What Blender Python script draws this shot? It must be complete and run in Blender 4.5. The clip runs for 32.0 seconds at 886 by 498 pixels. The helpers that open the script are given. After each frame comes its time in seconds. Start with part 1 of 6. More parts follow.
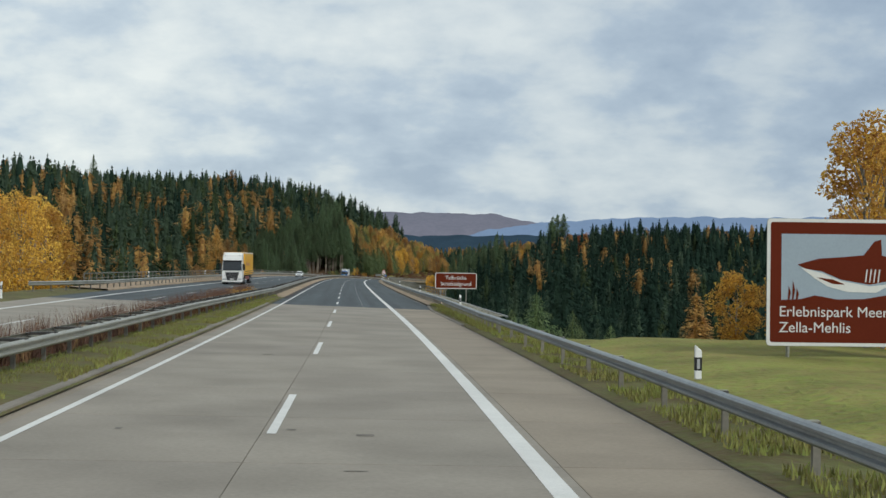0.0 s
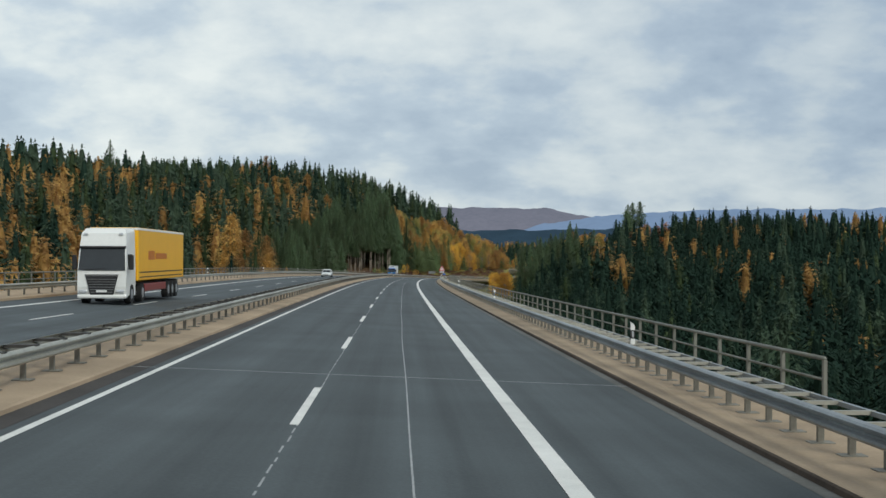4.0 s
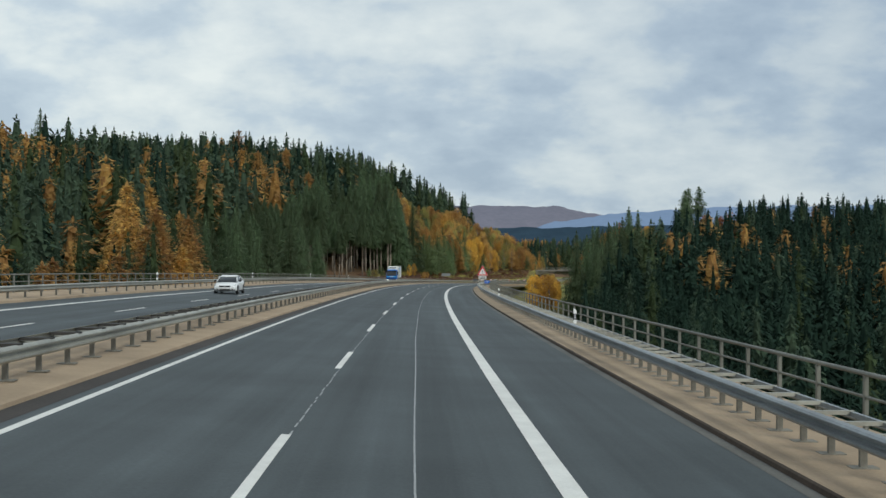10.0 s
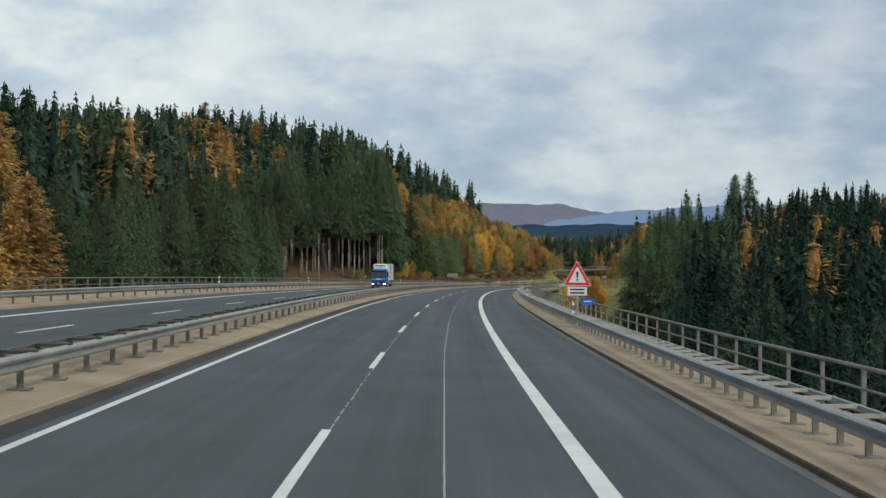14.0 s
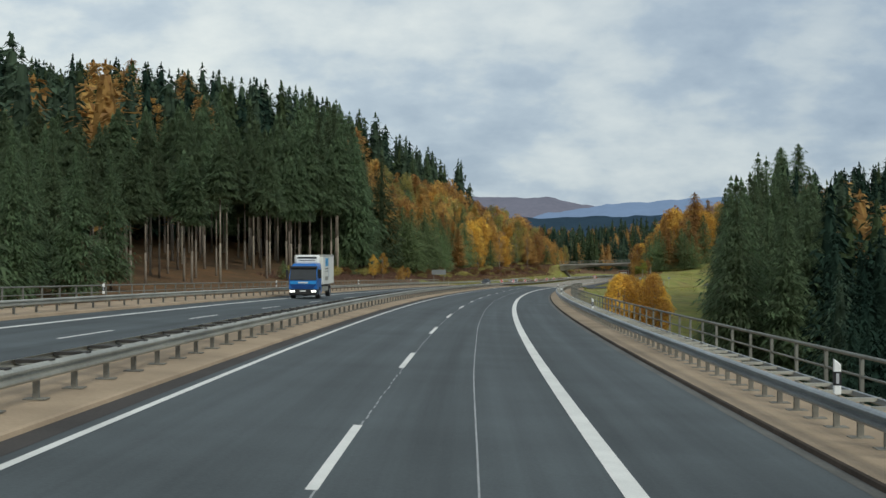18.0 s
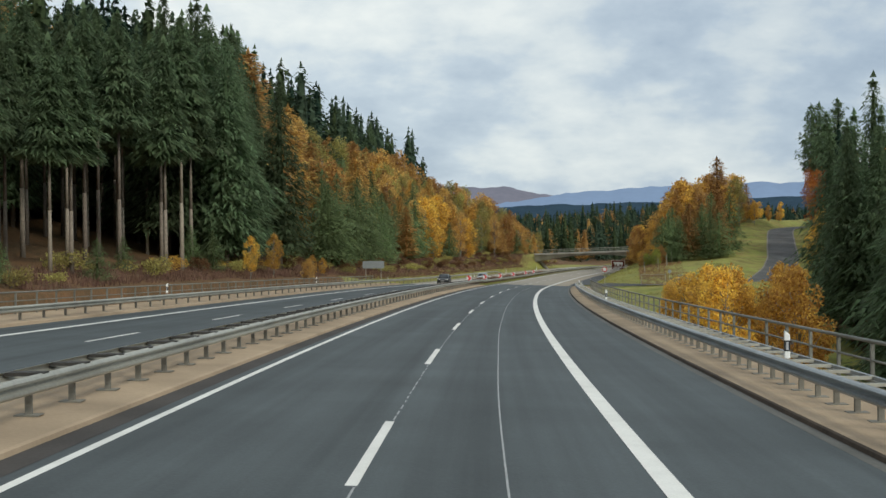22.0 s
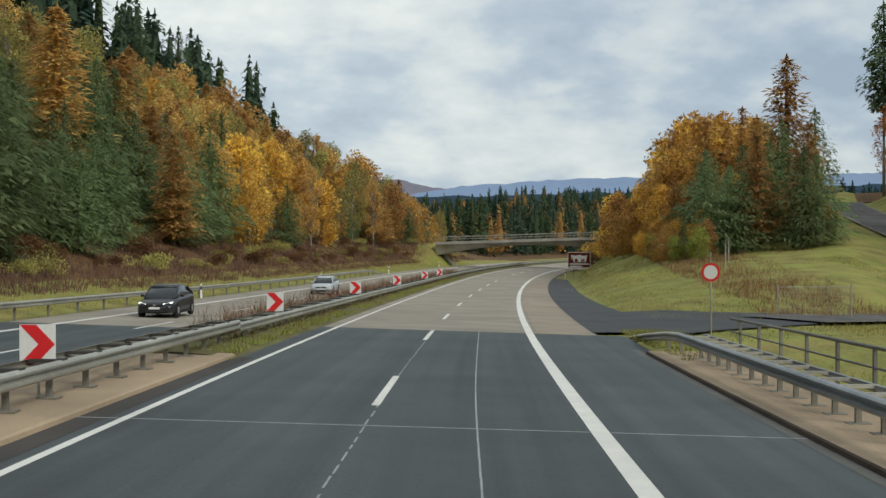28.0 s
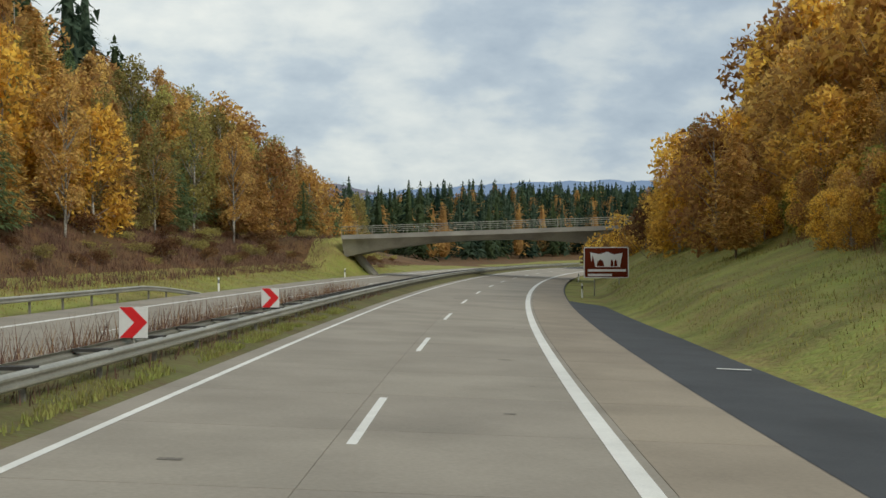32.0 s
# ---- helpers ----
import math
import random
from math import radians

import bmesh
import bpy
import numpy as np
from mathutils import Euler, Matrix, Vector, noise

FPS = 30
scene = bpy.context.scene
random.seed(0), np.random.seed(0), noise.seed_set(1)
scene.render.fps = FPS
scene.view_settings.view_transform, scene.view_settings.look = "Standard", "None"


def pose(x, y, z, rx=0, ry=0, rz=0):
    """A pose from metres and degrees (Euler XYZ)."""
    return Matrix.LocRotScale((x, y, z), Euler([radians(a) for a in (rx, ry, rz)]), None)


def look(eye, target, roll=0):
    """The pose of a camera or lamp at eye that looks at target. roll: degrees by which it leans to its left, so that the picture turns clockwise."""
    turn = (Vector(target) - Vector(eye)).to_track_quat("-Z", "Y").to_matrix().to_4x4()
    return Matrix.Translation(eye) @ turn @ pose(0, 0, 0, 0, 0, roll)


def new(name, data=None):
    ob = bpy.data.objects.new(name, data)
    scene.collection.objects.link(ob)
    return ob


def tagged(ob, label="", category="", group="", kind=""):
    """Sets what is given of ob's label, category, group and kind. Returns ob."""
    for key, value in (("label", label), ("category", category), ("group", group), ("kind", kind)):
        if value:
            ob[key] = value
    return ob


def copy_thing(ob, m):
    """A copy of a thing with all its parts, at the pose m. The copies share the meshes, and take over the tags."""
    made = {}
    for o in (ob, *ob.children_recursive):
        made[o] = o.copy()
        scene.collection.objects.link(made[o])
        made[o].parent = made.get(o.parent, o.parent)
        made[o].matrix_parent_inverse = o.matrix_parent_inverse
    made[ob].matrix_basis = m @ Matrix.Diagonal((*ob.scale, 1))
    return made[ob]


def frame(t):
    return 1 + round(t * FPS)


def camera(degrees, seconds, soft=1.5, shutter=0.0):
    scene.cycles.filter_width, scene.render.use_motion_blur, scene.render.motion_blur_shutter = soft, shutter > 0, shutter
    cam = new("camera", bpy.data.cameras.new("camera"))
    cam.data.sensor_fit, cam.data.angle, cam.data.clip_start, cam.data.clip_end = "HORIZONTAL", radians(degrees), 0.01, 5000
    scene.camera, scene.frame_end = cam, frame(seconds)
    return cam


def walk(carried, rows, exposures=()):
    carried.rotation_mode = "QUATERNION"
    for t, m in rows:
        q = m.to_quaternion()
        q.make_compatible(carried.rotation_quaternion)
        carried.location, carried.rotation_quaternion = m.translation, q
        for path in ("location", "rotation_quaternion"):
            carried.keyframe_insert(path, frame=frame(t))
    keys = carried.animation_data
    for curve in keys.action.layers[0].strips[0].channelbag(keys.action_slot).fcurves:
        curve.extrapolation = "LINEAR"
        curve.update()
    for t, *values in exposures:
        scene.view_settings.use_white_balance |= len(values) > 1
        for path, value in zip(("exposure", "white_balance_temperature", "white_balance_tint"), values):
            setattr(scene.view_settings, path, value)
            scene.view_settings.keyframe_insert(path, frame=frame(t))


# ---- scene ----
EXPO = ((0.0, 0.05, 6400, 3), (12.0, 0.03, 6350, 2), (18.2, 0.0, 6450, 2), (19.0, 0.30, 6550, 2), (20.5, 0.28, 6600, 2), (22.0, 0.24, 6650, 3), (24.0, 0.28, 6750, 3), (27.0, 0.24, 6750, 3), (29.0, 0.18, 6800, 3), (32.0, 0.17, 6850, 3))

# The road's centre line: knots every 60 m from 60 m behind the start; curvature per km, grade and crossfall in percent.
CURVE = (
    0.603, 0.392, 0.180, -0.033, -0.057, -0.187, -0.229, -0.394, -0.434, -0.586, -0.531, -0.551,
    -0.568, -0.497, -0.778, -0.982, -1.106, -1.170, -1.192, -1.185, -1.161, -1.129, -1.094)
GRADE = (
    -0.578, -0.572, -0.794, -0.596, -0.571, -0.756, -1.005, -1.071, -1.570, -1.726, -1.982, -1.907,
    -2.198, -1.582, -0.787, -0.641, -0.736, -0.866, -0.956, -1.000, -1.013, -1.012, -1.008)
CROSS = (
    -0.714, 0.862, 2.371, 4.078, 5.046, 5.486, 5.297, 4.715, 4.172, 3.315, 2.861, 2.710,
    3.047, 3.850, 4.502, 4.757, 4.772, 4.664, 4.513, 4.360, 4.222, 4.098, 3.982)
DASH0 = 5.86

cam = camera(39.34, 32.0)
# seconds, place, heading, tilt up, lean
PATH = (
    (0.0, 1.456, -1.493, 2.593, -3.190, 0.590, 0.718),
    (0.5, 1.489, 9.800, 2.522, -2.774, 0.602, 0.781),
    (1.0, 1.453, 21.037, 2.447, -2.435, 0.595, 0.820),
    (1.5, 1.359, 32.238, 2.367, -2.109, 0.593, 0.830),
    (2.0, 1.217, 43.419, 2.283, -1.820, 0.584, 0.801),
    (2.5, 1.053, 54.579, 2.195, -1.519, 0.558, 0.714),
    (3.0, 0.874, 65.730, 2.103, -1.230, 0.518, 0.570),
    (3.5, 0.683, 76.882, 2.012, -1.020, 0.445, 0.396),
    (4.0, 0.487, 88.029, 1.927, -0.859, 0.400, 0.241),
    (4.5, 0.284, 99.171, 1.844, -0.748, 0.379, 0.132),
    (5.0, 0.078, 110.308, 1.765, -0.681, 0.377, 0.070),
    (5.5, -0.131, 121.442, 1.691, -0.654, 0.388, 0.041),
    (6.0, -0.342, 132.573, 1.621, -0.642, 0.395, 0.022),
    (6.5, -0.554, 143.708, 1.551, -0.639, 0.410, 0.002),
    (7.0, -0.765, 154.819, 1.482, -0.634, 0.414, 0.014),
    (7.5, -0.961, 165.917, 1.414, -0.635, 0.416, 0.045),
    (8.0, -1.160, 177.002, 1.346, -0.631, 0.432, 0.073),
    (8.5, -1.363, 188.082, 1.280, -0.622, 0.429, 0.091),
    (9.0, -1.557, 199.166, 1.210, -0.619, 0.437, 0.095),
    (9.5, -1.732, 210.259, 1.136, -0.614, 0.427, 0.102),
    (10.0, -1.895, 221.375, 1.058, -0.628, 0.408, 0.110),
    (10.5, -2.072, 232.525, 0.978, -0.616, 0.410, 0.108),
    (11.0, -2.247, 243.684, 0.896, -0.608, 0.399, 0.113),
    (11.5, -2.398, 254.840, 0.811, -0.612, 0.397, 0.146),
    (12.0, -2.522, 265.987, 0.719, -0.608, 0.396, 0.186),
    (12.5, -2.613, 277.122, 0.622, -0.601, 0.385, 0.208),
    (13.0, -2.658, 288.248, 0.520, -0.606, 0.379, 0.234),
    (13.5, -2.661, 299.367, 0.412, -0.605, 0.382, 0.266),
    (14.0, -2.622, 310.469, 0.300, -0.631, 0.357, 0.311),
    (14.5, -2.571, 321.582, 0.189, -0.607, 0.370, 0.305),
    (15.0, -2.481, 332.725, 0.075, -0.602, 0.369, 0.281),
    (15.5, -2.347, 343.885, -0.040, -0.629, 0.357, 0.274),
    (16.0, -2.166, 355.048, -0.157, -0.699, 0.338, 0.287),
    (16.5, -1.935, 366.201, -0.277, -0.822, 0.290, 0.294),
    (17.0, -1.650, 377.330, -0.406, -0.999, 0.220, 0.236),
    (17.5, -1.316, 388.443, -0.545, -1.149, 0.179, 0.115),
    (18.0, -0.936, 399.563, -0.695, -1.264, 0.145, -0.023),
    (18.5, -0.517, 410.708, -0.855, -1.449, 0.100, -0.158),
    (19.0, -0.054, 421.899, -1.024, -1.657, 0.037, -0.272),
    (19.5, 0.468, 433.141, -1.200, -1.816, -0.008, -0.347),
    (20.0, 1.051, 444.395, -1.379, -2.056, -0.058, -0.385),
    (20.5, 1.689, 455.636, -1.561, -2.393, -0.114, -0.406),
    (21.0, 2.377, 466.845, -1.746, -2.694, -0.160, -0.439),
    (21.5, 3.107, 478.018, -1.933, -2.968, -0.202, -0.474),
    (22.0, 3.893, 489.168, -2.123, -3.275, -0.234, -0.506),
    (22.5, 4.750, 500.314, -2.320, -3.692, -0.252, -0.523),
    (23.0, 5.689, 511.470, -2.522, -4.154, -0.279, -0.528),
    (23.5, 6.731, 522.635, -2.733, -4.611, -0.326, -0.523),
    (24.0, 7.844, 533.805, -2.948, -5.070, -0.364, -0.517),
    (24.5, 9.047, 544.971, -3.168, -5.555, -0.383, -0.491),
    (25.0, 10.355, 556.145, -3.390, -6.012, -0.408, -0.482),
    (25.5, 11.776, 567.348, -3.612, -6.418, -0.461, -0.496),
    (26.0, 13.295, 578.589, -3.834, -6.806, -0.493, -0.517),
    (26.5, 14.886, 589.878, -4.055, -7.219, -0.504, -0.475),
    (27.0, 16.533, 601.184, -4.276, -7.579, -0.489, -0.365),
    (27.5, 18.241, 612.528, -4.502, -7.902, -0.479, -0.257),
    (28.0, 20.016, 623.929, -4.734, -8.205, -0.448, -0.176),
    (28.5, 21.866, 635.409, -4.976, -8.505, -0.402, -0.123),
    (29.0, 23.798, 646.987, -5.225, -8.822, -0.345, -0.075),
    (29.5, 25.826, 658.673, -5.484, -9.121, -0.371, -0.038),
    (30.0, 27.932, 670.415, -5.741, -9.448, -0.318, -0.032),
    (30.5, 30.106, 682.172, -5.983, -9.804, -0.257, -0.072),
    (31.0, 32.377, 693.928, -6.212, -10.166, -0.229, -0.142),
    (31.5, 34.747, 705.666, -6.426, -10.543, -0.189, -0.223),
    (32.0, 37.197, 717.382, -6.626, -10.882, -0.144, -0.308),
)
walk(cam, [(t, pose(x, y, z, 90 + tilt, 0, turn) @ pose(0, 0, 0, 0, 0, lean)) for t, x, y, z, turn, tilt, lean in PATH],
     exposures=EXPO)

# ---------------------------------------------------------------- light
SUN_UP, SUN_TURN = 34.0, 146.0


def nodes_of(tree):
    tree.nodes.clear()
    return tree.nodes, tree.links


def make_world():
    w = bpy.data.worlds.new("overcast_sky")
    scene.world = w
    w.use_nodes = True
    n, l = nodes_of(w.node_tree)
    out = n.new("ShaderNodeOutputWorld")
    bg = n.new("ShaderNodeBackground")
    sky = n.new("ShaderNodeTexSky")
    sky.sky_type, sky.sun_disc = "NISHITA", False
    sky.sun_elevation, sky.sun_rotation = radians(SUN_UP), radians(SUN_TURN)
    sky.air_density, sky.dust_density, sky.ozone_density = 1.0, 1.5, 1.0
    co = n.new("ShaderNodeTexCoord")
    sep = n.new("ShaderNodeSeparateXYZ")
    l.new(co.outputs["Generated"], sep.inputs[0])
    up = n.new("ShaderNodeMath")
    up.operation = "ADD"
    up.use_clamp = False
    up.inputs[1].default_value = 0.42
    l.new(sep.outputs["Z"], up.inputs[0])
    mx = n.new("ShaderNodeMath")
    mx.operation = "MAXIMUM"
    mx.inputs[1].default_value = 0.02
    l.new(up.outputs[0], mx.inputs[0])
    flat = []
    for axis in ("X", "Y"):
        d = n.new("ShaderNodeMath")
        d.operation = "DIVIDE"
        l.new(sep.outputs[axis], d.inputs[0])
        l.new(mx.outputs[0], d.inputs[1])
        flat.append(d)
    comb = n.new("ShaderNodeCombineXYZ")
    for i, d in enumerate(flat):
        l.new(d.outputs[0], comb.inputs[i])

    def cloud(scale, detail, offset, rough=0.55, warp=0.4):
        m = n.new("ShaderNodeMapping")
        m.inputs["Location"].default_value = offset
        m.inputs["Scale"].default_value = scale
        l.new(comb.outputs[0], m.inputs[0])
        t = n.new("ShaderNodeTexNoise")
        t.inputs["Scale"].default_value = 1.0
        t.inputs["Detail"].default_value = detail
        t.inputs["Roughness"].default_value = rough
        t.inputs["Distortion"].default_value = warp
        l.new(m.outputs[0], t.inputs["Vector"])
        return t

    def ramp(src, stops):
        r = n.new("ShaderNodeValToRGB")
        e = r.color_ramp.elements
        for i, (pos, col) in enumerate(stops):
            if i < 2:
                e[i].position, e[i].color = pos, (*col, 1)
            else:
                e.new(pos).color = (*col, 1)
        l.new(src, r.inputs[0])
        return r

    big = cloud((2.2, 2.6, 1), 4, (3.1, 0.4, 0), 0.5, 0.0)
    puff = cloud((7.0, 7.0, 1), 10, (7.7, 2.2, 0), 0.5, 0.0)
    mixn = n.new("ShaderNodeMix")
    mixn.data_type = "FLOAT"
    mixn.inputs[0].default_value = 0.5
    l.new(big.outputs[0], mixn.inputs[2])
    l.new(puff.outputs[0], mixn.inputs[3])
    fleck = cloud((18.0, 20.0, 1), 8, (1.7, 5.2, 0), 0.6, 0.2)
    mixf = n.new("ShaderNodeMix")
    mixf.data_type = "FLOAT"
    mixf.inputs[0].default_value = 0.12
    l.new(mixn.outputs[0], mixf.inputs[2])
    l.new(fleck.outputs[0], mixf.inputs[3])
    shade = ramp(mixf.outputs[0], [(0.39, (0.42, 0.485, 0.59)), (0.62, (0.80, 0.81, 0.82)),
                                   (0.475, (0.53, 0.59, 0.68)), (0.53, (0.66, 0.695, 0.74))])
    # the cloud layer is thinner and bluer towards the east
    thin = n.new("ShaderNodeMapRange")
    thin.inputs[1].default_value, thin.inputs[2].default_value = -0.30, 0.36
    l.new(sep.outputs["X"], thin.inputs[0])
    tone = ramp(thin.outputs[0], [(0.0, (1.10, 1.09, 1.07)), (1.0, (0.76, 0.80, 0.86))])
    east = n.new("ShaderNodeMix")
    east.data_type, east.blend_type = "RGBA", "MULTIPLY"
    east.inputs[0].default_value = 1.0
    l.new(shade.outputs[0], east.inputs[6])
    l.new(tone.outputs[0], east.inputs[7])
    veil = n.new("ShaderNodeMix")
    veil.data_type = "RGBA"
    veil.inputs[0].default_value = 0.93
    skyamp = n.new("ShaderNodeMix")
    skyamp.data_type, skyamp.blend_type = "RGBA", "MULTIPLY"
    skyamp.inputs[0].default_value = 1.0
    skyamp.inputs[7].default_value = (0.1, 0.1, 0.1, 1)
    l.new(sky.outputs[0], skyamp.inputs[6])
    l.new(skyamp.outputs[2], veil.inputs[6])
    l.new(east.outputs[2], veil.inputs[7])
    l.new(veil.outputs[2], bg.inputs[0])
    bg.inputs[1].default_value = 1.0
    l.new(bg.outputs[0], out.inputs[0])


make_world()
sun_data = bpy.data.lights.new("sun", "SUN")
sun_data.energy, sun_data.angle, sun_data.color = 2.0, radians(18), (1.0, 0.96, 0.9)
sun = new("sun", sun_data)
sun.matrix_basis = look((0, 0, 200), (200 * math.sin(radians(SUN_TURN)) * -1, 200 * math.cos(radians(SUN_TURN)) * -1,
                                     200 - 200 * math.tan(radians(SUN_UP))))


# ---------------------------------------------------------------- materials
def material(name, colour, rough=0.8, metal=0.0, vary=0.25, scale=3.0, fine=40.0, bump=0.1, bump_size=0.02,
             dark=None, spec=0.3, rand=0.0, island=0.0, stains=0.0, coords="Object", emit=None, thin=0.0):
    """Base colour varied by coarse and fine noise, with relief; rand: variation from thing to thing, island: from piece to piece."""
    m = bpy.data.materials.new(name)
    m.use_nodes = True
    n, l = nodes_of(m.node_tree)
    out = n.new("ShaderNodeOutputMaterial")
    b = n.new("ShaderNodeBsdfPrincipled")
    l.new(b.outputs[0], out.inputs[0])
    co = n.new("ShaderNodeTexCoord")
    geo = n.new("ShaderNodeNewGeometry")
    vec = geo.outputs["Position"] if coords == "World" else co.outputs["Object"]
    dark = dark or tuple(c * (1 - vary) for c in colour)
    t1 = n.new("ShaderNodeTexNoise")
    t1.inputs["Scale"].default_value, t1.inputs["Detail"].default_value = scale, 4
    t2 = n.new("ShaderNodeTexNoise")
    t2.inputs["Scale"].default_value, t2.inputs["Detail"].default_value = fine, 3
    l.new(vec, t1.inputs["Vector"])
    l.new(vec, t2.inputs["Vector"])
    mid = n.new("ShaderNodeMath")
    mid.operation = "MULTIPLY_ADD"
    mid.inputs[1].default_value = 0.5
    l.new(t2.outputs[0], mid.inputs[0])
    half = n.new("ShaderNodeMath")
    half.operation = "MULTIPLY"
    half.inputs[1].default_value = 0.5
    l.new(t1.outputs[0], half.inputs[0])
    l.new(half.outputs[0], mid.inputs[2])
    r = n.new("ShaderNodeValToRGB")
    r.color_ramp.elements[0].position, r.color_ramp.elements[0].color = 0.33, (*dark, 1)
    r.color_ramp.elements[1].position, r.color_ramp.elements[1].color = 0.67, (*colour, 1)
    l.new(mid.outputs[0], r.inputs[0])
    col = r.outputs[0]
    for amount, socket in ((rand, "object"), (island, "island")):
        if amount:
            src = n.new("ShaderNodeObjectInfo").outputs["Random"] if socket == "object" else geo.outputs["Random Per Island"]
            h = n.new("ShaderNodeHueSaturation")
            mr = n.new("ShaderNodeMapRange")
            mr.inputs[3].default_value, mr.inputs[4].default_value = 1 - amount, 1 + amount
            l.new(src, mr.inputs[0])
            l.new(mr.outputs[0], h.inputs["Value"])
            mh = n.new("ShaderNodeMapRange")
            mh.inputs[3].default_value, mh.inputs[4].default_value = 0.5 - 0.04 * amount, 0.5 + 0.04 * amount
            l.new(src, mh.inputs[0])
            l.new(mh.outputs[0], h.inputs["Hue"])
            l.new(col, h.inputs["Color"])
            col = h.outputs[0]
    if stains:
        t3 = n.new("ShaderNodeTexNoise")
        t3.inputs["Scale"].default_value, t3.inputs["Detail"].default_value = 0.35, 6
        l.new(vec, t3.inputs["Vector"])
        sr = n.new("ShaderNodeMapRange")
        sr.inputs[1].default_value, sr.inputs[2].default_value = 0.4, 0.7
        sr.inputs[3].default_value, sr.inputs[4].default_value = 1.0, 1 - stains
        l.new(t3.outputs[0], sr.inputs[0])
        mul = n.new("ShaderNodeMix")
        mul.data_type, mul.blend_type = "RGBA", "MULTIPLY"
        mul.inputs[0].default_value = 1.0
        l.new(col, mul.inputs[6])
        l.new(sr.outputs[0], mul.inputs[7])
        col = mul.outputs[2]
    l.new(col, b.inputs["Base Color"])
    b.inputs["Roughness"].default_value, b.inputs["Metallic"].default_value = rough, metal
    b.inputs["Specular IOR Level"].default_value = spec
    if bump:
        bp = n.new("ShaderNodeBump")
        bp.inputs["Strength"].default_value, bp.inputs["Distance"].default_value = bump, bump_size
        l.new(t2.outputs[0], bp.inputs["Height"])
        l.new(bp.outputs[0], b.inputs["Normal"])
    if thin:
        tr = n.new("ShaderNodeBsdfTranslucent")
        mixed_shader = n.new("ShaderNodeMixShader")
        mixed_shader.inputs[0].default_value = thin
        l.new(col, tr.inputs[0])
        l.new(b.outputs[0], mixed_shader.inputs[1])
        l.new(tr.outputs[0], mixed_shader.inputs[2])
        l.new(mixed_shader.outputs[0], out.inputs[0])
    if emit:
        b.inputs["Emission Color"].default_value, b.inputs["Emission Strength"].default_value = (*emit[0], 1), emit[1]
    return m


ASPHALT = material("asphalt", (0.074, 0.087, 0.092), 0.75, vary=0.3, scale=0.25, fine=18, bump=0.3, bump_size=0.01, stains=0.18, coords="World")
PATCH = material("new_asphalt", (0.070, 0.074, 0.081), 0.85, vary=0.35, scale=0.5, fine=25, bump=0.4, bump_size=0.01, stains=0.25, coords="World")
CONCRETE = material("concrete_slabs", (0.315, 0.28, 0.232), 0.85, vary=0.2, scale=0.4, fine=14, bump=0.2, bump_size=0.01, rand=0.05, stains=0.22, coords="World")
SHOULDER = material("shoulder_concrete", (0.315, 0.265, 0.205), 0.85, vary=0.2, scale=0.4, fine=14, bump=0.2, bump_size=0.01, rand=0.05, stains=0.22, coords="World")
JOINT = material("joint_filler", (0.05, 0.047, 0.043), 0.8, scale=3, fine=30)
CAP = material("kerb_concrete", (0.43, 0.325, 0.22), 0.9, vary=0.22, scale=0.6, fine=15, bump=0.25, bump_size=0.01, stains=0.3, coords="World")
KERB = material("kerb_stone", (0.28, 0.25, 0.21), 0.9, vary=0.3, scale=1.5, fine=20, bump=0.3, stains=0.3, coords="World")
KERB_EDGE = material("dark_kerb_edge", (0.085, 0.062, 0.045), 0.9, vary=0.45, scale=1.0, fine=9, bump=0.3, stains=0.3, coords="World")
DECK = material("bridge_concrete", (0.33, 0.315, 0.285), 0.9, vary=0.25, scale=0.3, fine=10, bump=0.2, stains=0.3, coords="World")
PAINT = material("road_paint", (0.74, 0.73, 0.69), 0.7, vary=0.18, scale=2, fine=30, bump=0.2, bump_size=0.004, stains=0.15, coords="World")
SEAL = material("joint_sealant", (0.38, 0.39, 0.39), 0.7, vary=0.4, scale=3, fine=20, coords="World")
ZINC = material("galvanised_steel", (0.47, 0.46, 0.40), 0.48, 0.5, vary=0.3, scale=1.2, fine=9, bump=0.05, stains=0.3, coords="World", spec=0.5)
# The same steel, darker and bluer: shade on the right rails' faces.
STEEL_SHADED = material("shaded_galvanised_steel", (0.33, 0.355, 0.365), 0.42, 0.6, vary=0.3, scale=1.2, fine=9, bump=0.05, stains=0.3, coords="World", spec=0.5)
ZINC_OLD = material("weathered_steel_post", (0.25, 0.235, 0.20), 0.65, 0.35, vary=0.35, scale=2, fine=12, bump=0.1, rand=0.12)
# For the double rails: spacers darker and wider than the plain rungs.
SPACER_DARK = material("dark_spacer", (0.055, 0.052, 0.048), 0.7, 0.3, vary=0.35, scale=2, fine=12, bump=0.1, rand=0.12)
RAIL = material("weathered_grey_railing", (0.235, 0.235, 0.205), 0.6, 0.35, vary=0.3, scale=1.5, fine=9, bump=0.05, stains=0.3, coords="World", spec=0.4)
GRASS = material("grass_ground", (0.235, 0.285, 0.055), 0.95, dark=(0.26, 0.19, 0.075), scale=0.22, fine=3.5, bump=0.9, bump_size=0.2, stains=0.4, coords="World")
LITTER = material("forest_floor", (0.17, 0.085, 0.035), 0.95, dark=(0.06, 0.042, 0.018), scale=0.2, fine=2.5, bump=0.7, bump_size=0.2, coords="World")


